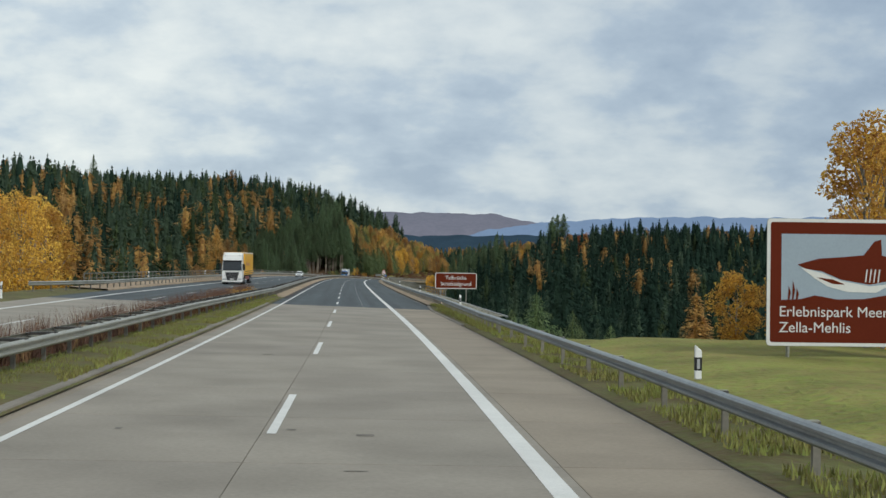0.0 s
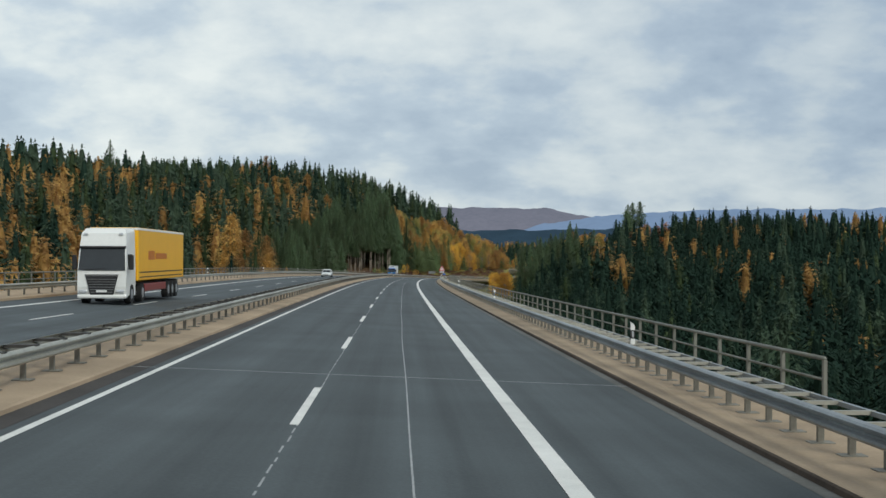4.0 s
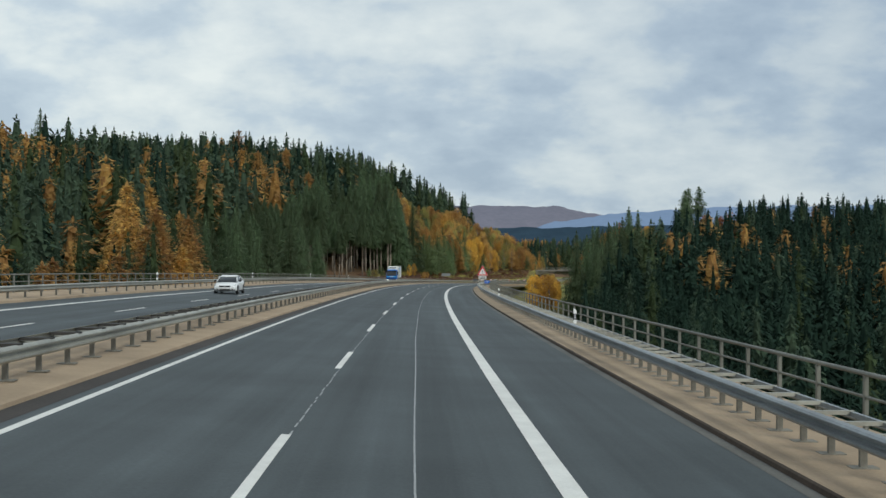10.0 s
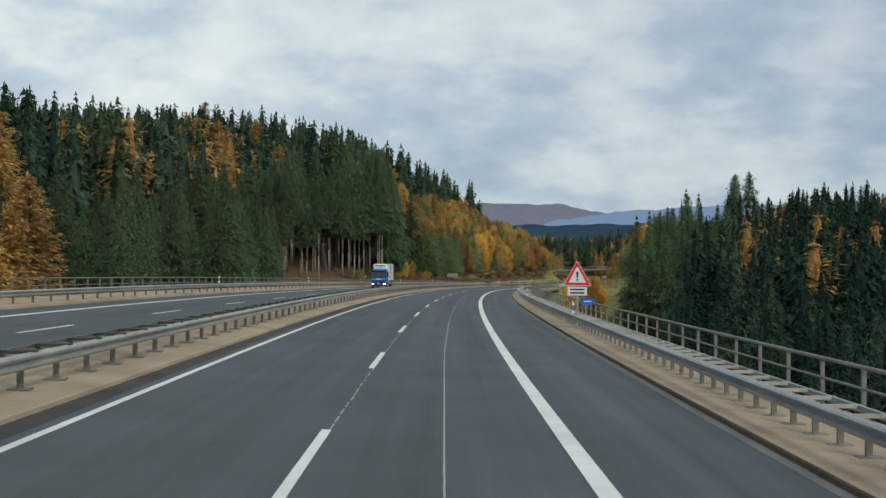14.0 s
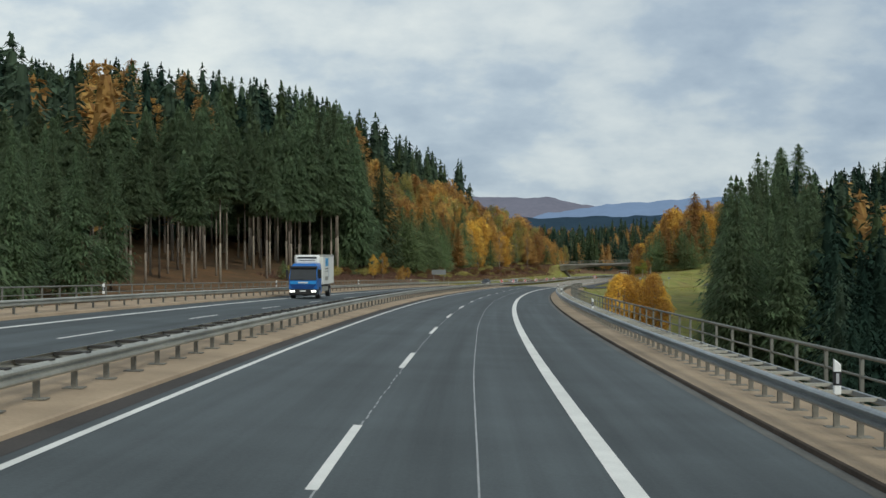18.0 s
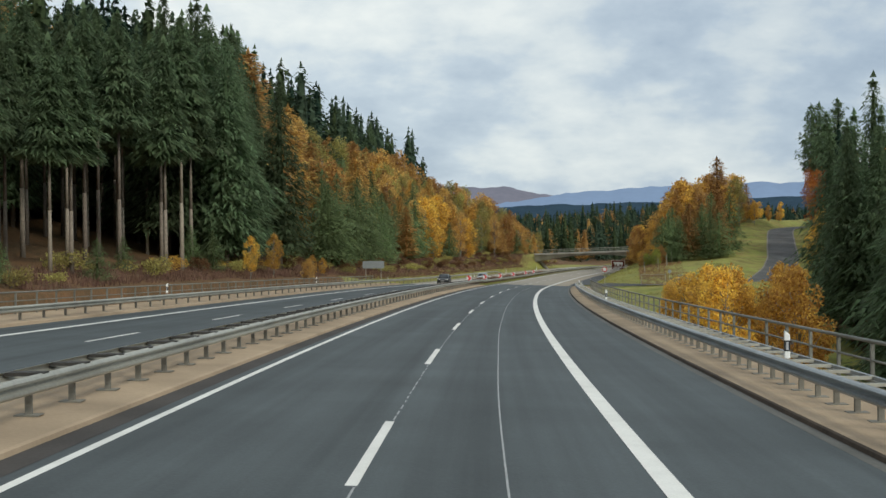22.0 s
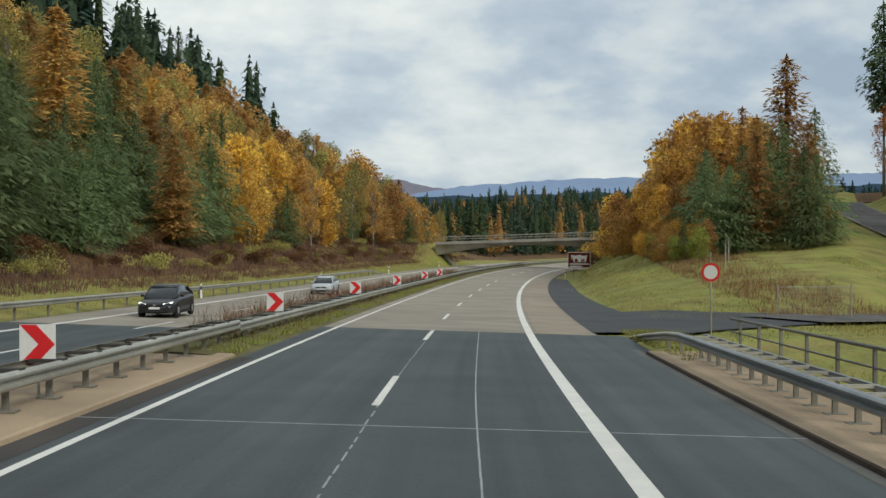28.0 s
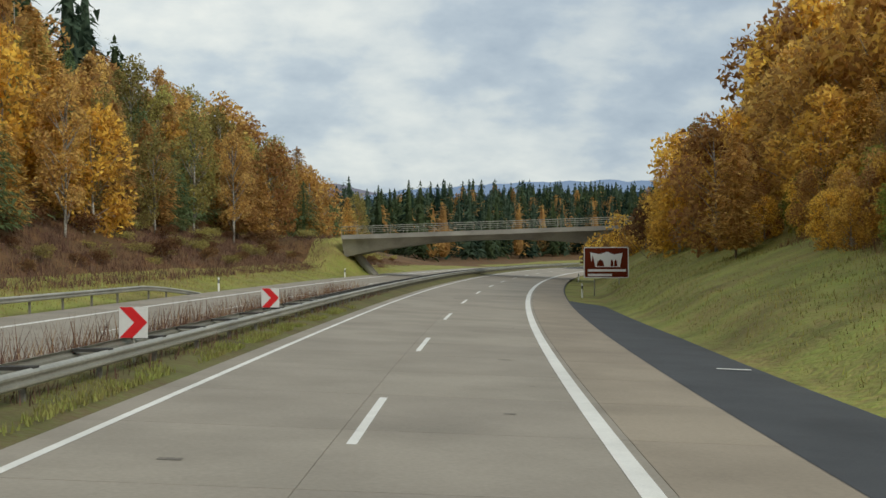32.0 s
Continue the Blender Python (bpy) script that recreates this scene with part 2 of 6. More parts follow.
def streaks(m, low, high, across, along, wheel=0.0):
    """Worn and dusty streaks that run along the lanes."""
    n, l = m.node_tree.nodes, m.node_tree.links
    b = next(x for x in n if x.type == "BSDF_PRINCIPLED")
    src = b.inputs["Base Color"].links[0].from_socket
    co = n.new("ShaderNodeTexCoord")
    mp = n.new("ShaderNodeMapping")
    mp.inputs["Scale"].default_value = (across, along, 1)
    l.new(co.outputs["UV"], mp.inputs[0])
    t = n.new("ShaderNodeTexNoise")
    t.inputs["Scale"].default_value, t.inputs["Detail"].default_value, t.inputs["Roughness"].default_value = 1.0, 5, 0.6
    l.new(mp.outputs[0], t.inputs["Vector"])
    r = n.new("ShaderNodeMapRange")
    r.inputs[1].default_value, r.inputs[2].default_value = 0.33, 0.67
    r.inputs[3].default_value, r.inputs[4].default_value = low, high
    l.new(t.outputs[0], r.inputs[0])
    mul = n.new("ShaderNodeMix")
    mul.data_type, mul.blend_type = "RGBA", "MULTIPLY"
    mul.clamp_factor, mul.clamp_result = True, False
    mul.inputs[0].default_value = 1.0
    l.new(src, mul.inputs[6])
    l.new(r.outputs[0], mul.inputs[7])
    l.new(mul.outputs[2], b.inputs["Base Color"])


streaks(ASPHALT, 0.72, 1.25, 1.1, 0.015)


# ---------------------------------------------------------------- the road's line
KNOTS = np.arange(-60.0, 1261.0, 60.0)
S = np.arange(-300.0, 4600.1, 2.0)
_k = np.interp(S, KNOTS, CURVE) * 1e-3
_k = np.where(S > 1000, _k * np.clip((1300 - S) / 300, 0, 1), _k)
_g = np.interp(S, KNOTS, GRADE) * 1e-2
_g = np.where(S > 1000, _g * np.clip((1400 - S) / 400, 0, 1), _g)
_i = int(np.searchsorted(S, 0.0))


def _sum(v):
    c = np.concatenate([[0.0], np.cumsum((v[1:] + v[:-1]) / 2 * 2.0)])
    return c - c[_i]


TURN = _sum(_k)
RX, RY, RZ = _sum(-np.sin(TURN)), _sum(np.cos(TURN)), _sum(_g)
WIDE = 600.0


def heading(s):
    return float(np.interp(s, S, TURN))


def spots(s, lat, dz=0.0, crossed=True):
    """World places s metres along the road, lat metres to its right, dz above its surface (or above its centre line)."""
    s, lat, dz = np.broadcast_arrays(np.asarray(s, float), np.asarray(lat, float), np.asarray(dz, float))
    th = np.interp(s, S, TURN)
    near = np.clip(lat, -WIDE, WIDE)
    out = lat - near
    z = np.interp(s, S, RZ) + dz
    if crossed:
        z = z - np.clip(lat, -40, 40) * np.interp(s, KNOTS, CROSS) * 1e-2
    return np.stack([np.interp(s, S, RX) + near * np.cos(th) + out * math.cos(-0.3),
                     np.interp(s, S, RY) + near * np.sin(th) + out * math.sin(-0.3), z], -1)


def spot(s, lat, dz=0.0, crossed=True):
    return Vector(spots(s, lat, dz, crossed).tolist())


def opp(s):
    """Step of the opposite carriageway against the plane of this one."""
    return np.interp(s, (0, 60, 90, 120, 180, 240, 300, 360, 420, 480, 540, 600, 660, 720, 800), (0.08, 0.119, 0.126, 0.005, -0.209, -0.207, -0.179, -0.19, -0.193, -0.17, -0.226, -0.243, -0.314, -0.413, -0.493))


# ---------------------------------------------------------------- building helpers
def mesh_of(name, verts, faces, mat, smooth=False):
    me = bpy.data.meshes.new(name)
    me.from_pydata([tuple(v) for v in verts], [], faces)
    me.materials.append(mat)
    if smooth:
        me.polygons.foreach_set("use_smooth", [True] * len(me.polygons))
    me.update()
    return me


def bm_mesh(name, bm, mat, smooth=False):
    me = bpy.data.meshes.new(name)
    bm.to_mesh(me)
    bm.free()
    me.materials.append(mat)
    if smooth:
        me.polygons.foreach_set("use_smooth", [True] * len(me.polygons))
    return me


def child(name, me, parent, label="", m=None, kind=""):
    ob = new(name, me)
    ob.parent = parent
    if m is not None:
        ob.matrix_basis = m
    return tagged(ob, label=label, kind=kind)


def part(name, bm, mat, parent, label="", m=None, smooth=False):
    return child(name, bm_mesh(name, bm, mat, smooth), parent, label, m)


def thing(name, label, category, group="", m=None, kind=""):
    ob = new(name)
    ob.empty_display_size = 0.3
    if m is not None:
        ob.matrix_basis = m
    return tagged(ob, label, category, group, kind)


def box(bm, x0, x1, y0, y1, z0, z1, bevel=0.0):
    r = bmesh.ops.create_cube(bm, size=1.0)
    vs = r["verts"]
    bmesh.ops.scale(bm, vec=(x1 - x0, y1 - y0, z1 - z0), verts=vs)
    bmesh.ops.translate(bm, vec=((x0 + x1) / 2, (y0 + y1) / 2, (z0 + z1) / 2), verts=vs)
    if bevel:
        es = list({e for v in vs for e in v.link_edges})
        bmesh.ops.bevel(bm, geom=es, offset=bevel, segments=2, affect="EDGES", profile=0.5)
    return vs


def boxed(*args, bevel=0.0):
    bm = bmesh.new()
    box(bm, *args, bevel=bevel)
    return bm


def tube(bm, a, b, r0, r1=None, n=8):
    a, b = Vector(a), Vector(b)
    r = bmesh.ops.create_cone(bm, cap_ends=True, segments=n, radius1=r0, radius2=r1 if r1 is not None else r0, depth=(b - a).length)
    q = (b - a).to_track_quat("Z", "Y").to_matrix().to_4x4()
    bmesh.ops.transform(bm, matrix=Matrix.Translation((a + b) / 2) @ q, verts=r["verts"])
    return r["verts"]


def tubed(a, b, r0, r1=None, n=8):
    bm = bmesh.new()
    tube(bm, a, b, r0, r1, n)
    return bm


def sweep(name, profile, s0, s1, mat, step=4.0, closed=False, lift=None, smooth=False, bend=None, caps=True):
    """A mesh whose cross-section (lat, dz) runs along the road. lift(s) adds height, bend(s) adds lat."""
    ss = np.linspace(s0, s1, max(2, int(round((s1 - s0) / step)) + 1))
    verts = []
    for lat, dz in profile:
        extra = 0.0 if lift is None else lift(ss)
        side = 0.0 if bend is None else bend(ss)
        verts.append(spots(ss, lat + side, dz + extra))
    v = np.stack(verts, 1).reshape(-1, 3)
    k, n = len(profile), len(ss)
    rng = range(k if closed else k - 1)
    faces = [(i * k + j, i * k + (j + 1) % k, (i + 1) * k + (j + 1) % k, (i + 1) * k + j) for i in range(n - 1) for j in rng]
    if closed and caps:
        faces += [tuple(range(k))[::-1], tuple((n - 1) * k + j for j in range(k))]
    me = mesh_of(name, v.tolist(), faces, mat, smooth)
    if not closed and k == 2:
        uv = np.array([(profile[j][0], ss[i + b]) for i in range(n - 1) for j, b in ((0, 0), (1, 0), (1, 1), (0, 1))])
        me.uv_layers.new(name="along").data.foreach_set("uv", uv.ravel())
    return me


def strip(name, lat0, lat1, dz, s0, s1, mat, lift=None, step=4.0):
    return sweep(name, ((lat0, dz), (lat1, dz)), s0, s1, mat, step, lift=lift)


def upright(s, lat, dz=0.0, turn=0.0):
    """Pose of a thing that stands at the road: its y axis points along the road, x to the right."""
    x, y, z = spots(s, lat, dz)
    return Matrix.Translation((x, y, z)) @ Matrix.Rotation(heading(s) + radians(turn), 4, "Z")


# ---------------------------------------------------------------- the ground
ALONG = (-200, 0, 47, 64, 120, 200, 300, 400, 500, 580, 640, 700, 780, 860, 930, 1000, 1120, 1260)
LEFT_AT = (-24, -60, -120, -200, -400)
LEFT_UP = ((0, 3, 8, 12, 20), (0.5, 0, 2, 5, 10), (0.5, -3.2, -6, -5.4, -2), (0.5, -4, -8, -8, -5), (-3, -12, -18, -18, -12), (-16, -24, -28, -26, -15),
           (-22, -26, -26, -18, -4), (-12, -14, -10, 0, 10), (0.4, 3, 9, 18, 27), (1.4, 7, 16, 28, 34), (1.3, 9, 20, 34, 40),
           (1.2, 14, 32, 43, 46), (1.2, 18, 44, 50, 52), (1.4, 17, 38, 42, 40), (0.8, 10, 25, 28, 26), (0, 2, 5, 6, 6), (1, 2, 4, 6, 8), (8, 10, 12, 14, 16))
RIGHT_AT = (12, 20, 30, 60, 120, 250)
RIGHT_UP = ((1, 2.5, 4, 8, 12, 20), (0.1, 0.2, 0, -2, -5, -6), (0.0, 0.0, -2, -9, -14, -16), (-1.5, -4.8, -8, -13, -18, -19), (-5.5, -10, -14, -21, -27, -28),
            (-17, -20, -24, -31, -36, -34), (-28, -30, -32, -37, -40, -34), (-26, -28, -30, -34, -36, -30), (-16, -18, -20, -24, -28, -25),
            (-7, -8, -10, -13, -18, -22), (-2.5, -2.5, -3, -6, -12, -20), (-0.1, 0.6, 0.6, 1, -4, -18), (1.0, 3.8, 5.0, 9, 8, 0),
            (1.8, 6.5, 11.5, 18, 20, 16), (0.8, 4, 8, 14, 16, 13), (0.3, 2, 3, 5, 9, 12), (0, 0, 1, 3, 6, 10), (8, 8, 8, 8, 9, 14))
# the access road: s, lat, height
BRANCH = np.array(((684, 6.4, -0.2), (687, 12, -0.2), (692, 21, -0.35), (701, 31, -0.55), (715, 39.5, -0.1), (738, 44.5, 1.9), (760, 47.5, 4.2), (800, 50, 7.8), (836, 51.5, 11.2), (862, 57, 12.2), (890, 66, 13)))
_t = np.arange(len(BRANCH))
BRANCH = np.stack([np.interp(np.linspace(0, len(BRANCH) - 1, 90), _t, BRANCH[:, i]) for i in range(3)], 1)
for _ in range(4):
    BRANCH[1:-1] = (BRANCH[:-2] + 2 * BRANCH[1:-1] + BRANCH[2:]) / 4


def branch_near(s, lat):
    """Distance from the access road and its level there."""
    d = np.full(np.shape(s), 1e9)
    h = np.zeros(np.shape(s))
    for a, b, z in BRANCH:
        q = np.hypot(s - a, lat - b)
        h = np.where(q < d, z + np.interp(a, S, RZ), h)
        d = np.minimum(d, q)
    return d, h


def branch_line(off):
    """Places along the access road, off metres to its right."""
    p = spots(BRANCH[:, 0], BRANCH[:, 1])
    p[:, 2] = np.interp(BRANCH[:, 0], S, RZ) + BRANCH[:, 2]
    t = np.gradient(p[:, :2], axis=0)
    t /= np.linalg.norm(t, axis=1)[:, None]
    p[:, 0] += t[:, 1] * off
    p[:, 1] -= t[:, 0] * off
    return p


def branch_strip(l0, l1, dz, mat, name):
    a, b = branch_line(l0), branch_line(l1)
    v = np.stack([a, b], 1).reshape(-1, 3) + [0, 0, dz]
    return mesh_of(name, v.tolist(), [(2 * i, 2 * i + 1, 2 * i + 3, 2 * i + 2) for i in range(len(a) - 1)], mat)


def _blend(s, lat, at, up):
    up = np.array(up, float)
    at = np.array(at, float)
    s = np.clip(s, ALONG[0], ALONG[-1])
    i = np.clip(np.searchsorted(ALONG, s, side="right") - 1, 0, len(ALONG) - 2)
    a = np.array(ALONG, float)
    u = (s - a[i]) / (a[i + 1] - a[i])
    key = np.abs(at)
    d = np.clip(np.abs(lat), key[0], key[-1])
    j = np.clip(np.searchsorted(key, d, side="right") - 1, 0, len(at) - 2)
    v = (d - key[j]) / (key[j + 1] - key[j])
    u, v = u * u * (3 - 2 * u) * 0.6 + u * 0.4, v
    return (up[i, j] * (1 - u) + up[i + 1, j] * u) * (1 - v) + (up[i, j + 1] * (1 - u) + up[i + 1, j + 1] * u) * v


def ground_up(s, lat):
    """Height of the ground against the road's centre line."""
    s, lat = np.broadcast_arrays(np.asarray(s, float), np.asarray(lat, float))
    c = np.interp(s, KNOTS, CROSS) * 1e-2
    left = _blend(s, np.minimum(lat, -24), LEFT_AT, LEFT_UP)
    right = _blend(s, np.maximum(lat, 12), RIGHT_AT, RIGHT_UP)
    plane = -np.clip(lat, -40, 40) * c
    # verge: level with the road, then out to the slopes; under the bridge everything drops away
    wl = np.clip((-lat - 19.0) / 5.0, 0, 1)
    wr = np.clip((lat - 9.5) / 2.5, 0, 1)
    base = plane - 0.12 + np.where(lat < -7, opp(s), 0.0)
    h = np.where(lat < -4, base * (1 - wl) + left * wl, base * (1 - wr) + right * wr)
    deep = np.clip((s - 104) / 30, 0, 1) * np.clip((664 - s) / 24, 0, 1)
    mid = (left * np.clip((12 - lat) / 36, 0, 1) + right * np.clip((lat + 24) / 36, 0, 1)) - 2.0
    inside = (lat > -24) & (lat < 12)
    h = np.where(inside, h * (1 - deep) + np.minimum(mid, -2.5) * deep, h)
    rise = np.clip((np.abs(lat) - 450) / 1500, 0, 1) * 40
    far = np.clip((s - 1300) / 2500, 0, 1) * 30
    h = h + rise + far
    mound = np.exp(-((s - 872) / 7.0) ** 2)
    for side, top, edge in ((-1, 5.0, 18.5), (1, 5.8, 11.5)):
        w = np.clip((lat * side - edge) / 3.5, 0, 1) * mound
        h = np.where(w > 0.02, np.maximum(h, top * w), h)
    d, hb = branch_near(s, lat)
    w = np.clip((12 - d) / 7, 0, 1) * np.clip((lat - 9) / 3, 0, 1)
    return h * (1 - w) + (hb - 0.14 - np.interp(s, S, RZ)) * w


def ground_z(s, lat):
    return np.interp(s, S, RZ) + ground_up(s, lat)


def ground_spot(s, lat, sink=0.0):
    x, y, _ = spots(s, lat)
    return Vector((float(x), float(y), float(ground_z(s, lat)) - sink))


def make_ground():
    ss = np.concatenate([np.arange(-300, -40, 20), np.arange(-40, 680, 4), np.arange(680, 880, 2), np.arange(880, 960, 4), np.arange(960, 1300, 20), np.arange(1300, 4600, 150)])
    fine = np.concatenate([np.arange(-64, -30, 4), np.arange(-30, -17, 1.0), np.arange(-17, -8, 3), np.arange(-8, -3, 0.8),
                           np.arange(-3, 6, 3), np.arange(6, 26, 1.0), np.arange(26, 64, 2)])
    outer = np.concatenate([np.arange(64, 200, 10), np.arange(200, 450, 25), np.arange(450, 600, 50), np.arange(600, 4001, 400)])
    ll = np.concatenate([-outer[::-1], fine, outer])
    a, b = np.meshgrid(ss, ll, indexing="ij")
    v = spots(a, b)
    rough = np.array([[noise.noise(Vector((x * 0.12, y * 0.12, 0.3))) for x, y, z in row] for row in v])
    amount = np.clip((np.abs(b + 5.5) - 17) / 8, 0, 1) * 0.5 * np.clip((branch_near(a, b)[0] - 5) / 4, 0, 1)
    v[..., 2] = ground_z(a, b) + rough * amount
    k = len(ll)
    faces = [(i * k + j, i * k + j + 1, (i + 1) * k + j + 1, (i + 1) * k + j) for i in range(len(ss) - 1) for j in range(k - 1)]
    me = mesh_of("ground", v.reshape(-1, 3).tolist(), faces, GRASS, True)
    me.materials.append(LITTER)
    la, sa = b[:-1, :-1].ravel(), a[:-1, :-1].ravel()
    wood = ((la < -30) & (sa < 1300)) | ((la > 34) & (sa > 60) & (sa < 650)) | ((la > 60) & (sa > 650))
    wood |= (la < -25) & (sa > 560) & (sa < 1000) | (la < -19.5) & (sa > 150) & (sa < 655)
    me.polygons.foreach_set("material_index", wood.astype(int).tolist())
    return tagged(new("ground", me), "hilly ground with autumn grass and brown leaf litter", "ground", kind="structure")


ground = make_ground()

# ---------------------------------------------------------------- the road
A0, A1 = 85.0, 674.2      # asphalt over the bridge between the concrete stretches
B0, B1 = 104.0, 664.0     # the bridge itself
END = 1040.0
road = thing("road", "two-lane motorway carriageway of grey asphalt and pale concrete", "road", kind="structure")
road_opp = thing("road", "opposite motorway carriageway of grey asphalt and pale concrete", "road", kind="structure")
bridge = thing("bridge", "long concrete motorway bridge with beige kerb caps", "bridge", kind="structure")

child("asphalt_surface", strip("asphalt_surface", -4.9, 7.45, 0.0, A0, A1, ASPHALT), road)
child("asphalt_surface", strip("asphalt_surface", -18.0, -7.1, 0.0, A0 - 8, A1 + 2, ASPHALT, lift=opp), road_opp)
child("concrete_bed", strip("concrete_bed", -4.5, 6.5, -0.03, -300, A0 + 0.02, JOINT), road)
child("concrete_bed", strip("concrete_bed", -4.5, 6.5, -0.03, A1 - 0.02, END, JOINT), road)
child("concrete_surface", strip("concrete_surface", -18.0, -7.4, 0.0, -300, A0 - 8, CONCRETE, lift=opp), road_opp)
child("concrete_surface", strip("concrete_surface", -18.0, -7.4, 0.0, A1 + 2, END, CONCRETE, lift=opp), road_opp)

# lines
def line(parent, lat, width, s0, s1, lift=None, dz=0.006):
    return child("edge_line", strip("edge_line", lat - width / 2, lat + width / 2, dz, s0, s1, PAINT, lift=lift, step=3.0), parent)


line(road, 3.75, 0.30, -60, END)
line(road, -3.83, 0.15, -60, END)
line(road_opp, -15.75, 0.30, -60, END, opp)
line(road_opp, -8.25, 0.15, -60, END, opp)
for k in range(-4, 58):
    far = DASH0 + 18 * k
    if -70 < far < END:
        own = far + 2 if 670 < far < 674 else far
        child("lane_dash", strip("lane_dash", -0.115, 0.035, 0.006, own - 6, own, PAINT, step=2.0), road)
        child("lane_dash", strip("lane_dash", -12.075, -11.925, 0.006, far + 2.6, far + 8.6, PAINT, lift=opp, step=2.0), road_opp)

# ---------------------------------------------------------------- bridge deck and kerb caps
child("deck", sweep("deck", ((-7.1, -0.04), (7.45, -0.04), (9.85, -0.1), (9.9, -0.6), (6.0, -1.6), (4.0, -3.6), (-2.0, -3.6), (-5.5, -1.6), (-7.1, -0.9)),
                    B0, B1, DECK, closed=True), bridge)
child("deck", sweep("deck", ((-20.6, -0.1), (-18.0, -0.04), (-7.25, -0.04), (-7.25, -0.9), (-9, -1.6), (-11, -3.6), (-15, -3.6), (-18, -1.6), (-20.6, -0.6)),
                    B0, B1, DECK, closed=True, lift=opp), bridge)
child("kerb_cap", sweep("kerb_cap", ((7.04, -0.05), (7.06, 0.085), (7.11, 0.105), (9.9, 0.19), (9.95, -0.3)), B0 - 8, B1, CAP), bridge)
# thin dark brown strip over the cap's front face
child("kerb_face", sweep("kerb_face", ((7.015, -0.02), (7.035, 0.075), (7.07, 0.098), (7.10, 0.09)), B0 - 8, B1, KERB_EDGE), bridge, "dark edge of the kerb cap")
child("kerb_cap", sweep("kerb_cap", ((-4.58, -0.05), (-4.60, 0.075), (-4.66, 0.095), (-7.05, 0.13), (-7.2, -0.3)), B0 - 4, B1 - 6, CAP), bridge)
child("kerb_cap", sweep("kerb_cap", ((-17.75, -0.05), (-17.78, 0.12), (-17.85, 0.14), (-20.7, 0.2), (-20.75, -0.3)), B0 - 8, B1 + 4, CAP, lift=opp), bridge)
for s in np.arange(160, 640, 62):
    for lat in (1.0, -13.0):
        top = spot(float(s), lat, -3.4)
        foot = ground_spot(float(s), lat, 1.0)
        if top.z - foot.z > 3:
            child("pier", bm_mesh("pier", boxed(-1.0, 1.0, -2.6, 2.6, foot.z - top.z, 0.0, bevel=0.15), DECK), bridge,
                  m=Matrix.Translation(top) @ Matrix.Rotation(heading(float(s)) + math.pi / 2, 4, "Z"))

# ---------------------------------------------------------------- guard rails
def w_beam(lat, z, side):
    """Cross-section of a corrugated guard rail beam whose face looks to side (+1: towards larger lat)."""
    pts = ((0.0, 0.145), (0.05, 0.125), (0.08, 0.09), (0.075, 0.05), (0.012, 0.022), (0.012, -0.022), (0.075, -0.05), (0.08, -0.09), (0.05, -0.125), (0.0, -0.145))
    out = [(lat + side * x, z + y) for x, y in pts]
    back = [(lat + side * (x - 0.012), z + y) for x, y in reversed(pts)]
    return out + back


def post_mesh(height, plate, name="post"):
    bm = bmesh.new()
    box(bm, -0.05, 0.05, -0.04, 0.04, -0.02 if plate else -0.4, height)
    if plate:
        box(bm, -0.19, 0.19, -0.14, 0.14, 0.0, 0.022)
    return bm_mesh(name, bm, ZINC_OLD)


POST_PLATE = post_mesh(0.56, True)
POST_GROUND = post_mesh(0.72, False)


def rung_mesh(length, deep, mat):
    return bm_mesh("spacer", boxed(-length / 2, length / 2, -deep / 2, deep / 2, -0.045, 0.015), mat)


def guardrail(label, s0, s1, face, post, back, side, pitch, plate, lift=None, base=0.13, bend=None, z=0.66, double=False, steel=None):
    """face, post, back: lat of the front beam, the posts and the rear beam (None: no rear beam); z: height of the beam's middle."""
    steel = steel or ZINC
    g = thing("guardrail", label, "guardrail")
    child("beam", sweep("beam", w_beam(face, z, side), s0, s1, steel, 4.0, closed=True, lift=lift, bend=bend), g)
    if back is not None:
        profile = w_beam(back, z, -side) if double else ((back - .04, z + .06), (back + .04, z + .06), (back + .04, z + .13), (back - .04, z + .13))
        child("rear_beam", sweep("rear_beam", profile, s0, s1, steel, 4.0, closed=True, lift=lift, bend=bend), g)
    rung = rung_mesh(abs((back if back is not None else post) - face) + 0.06, 0.26 if double else 0.08, SPACER_DARK if double else ZINC)
    n = int((s1 - s0) / pitch)
    for i in range(n):
        s = s0 + (i + 0.5) * pitch
        up = 0.0 if lift is None else float(lift(s))
        shift = 0.0 if bend is None else float(bend(s))
        child("post", POST_PLATE if plate else POST_GROUND, g, m=upright(s, post + shift, base + up))
        mid = (face + (back if back is not None else post)) / 2
        if back is not None or not plate:
            child("spacer", rung, g, m=upright(s, mid + shift, z + (0.135 if double else 0.11) + up))
    return g


for s0, s1 in ((97, 379.5), (379.5, 662)):
    guardrail("grey galvanised steel guardrail with ladder spacers on the bridge cap", s0, s1, 7.74, 8.15, 8.46, -1, 1.33, True, steel=STEEL_SHADED)
    guardrail("grey galvanised double guardrail on the median of the bridge", s0, s1, -5.30, -5.55, -5.86, 1, 2.0, True, double=True, base=0.115, z=0.645)
guardrail("grey galvanised guardrail along the outer side of the opposite carriageway", 82, 640, -18.1, -18.4, None, 1, 2.66, True, lift=opp,
          bend=lambda s: -2.2 * np.clip((100 - np.asarray(s)) / 18, 0, 1) ** 2)
def widen(s):
    return np.clip((np.asarray(s) - 55) / 42, 0, 1) * 0.79


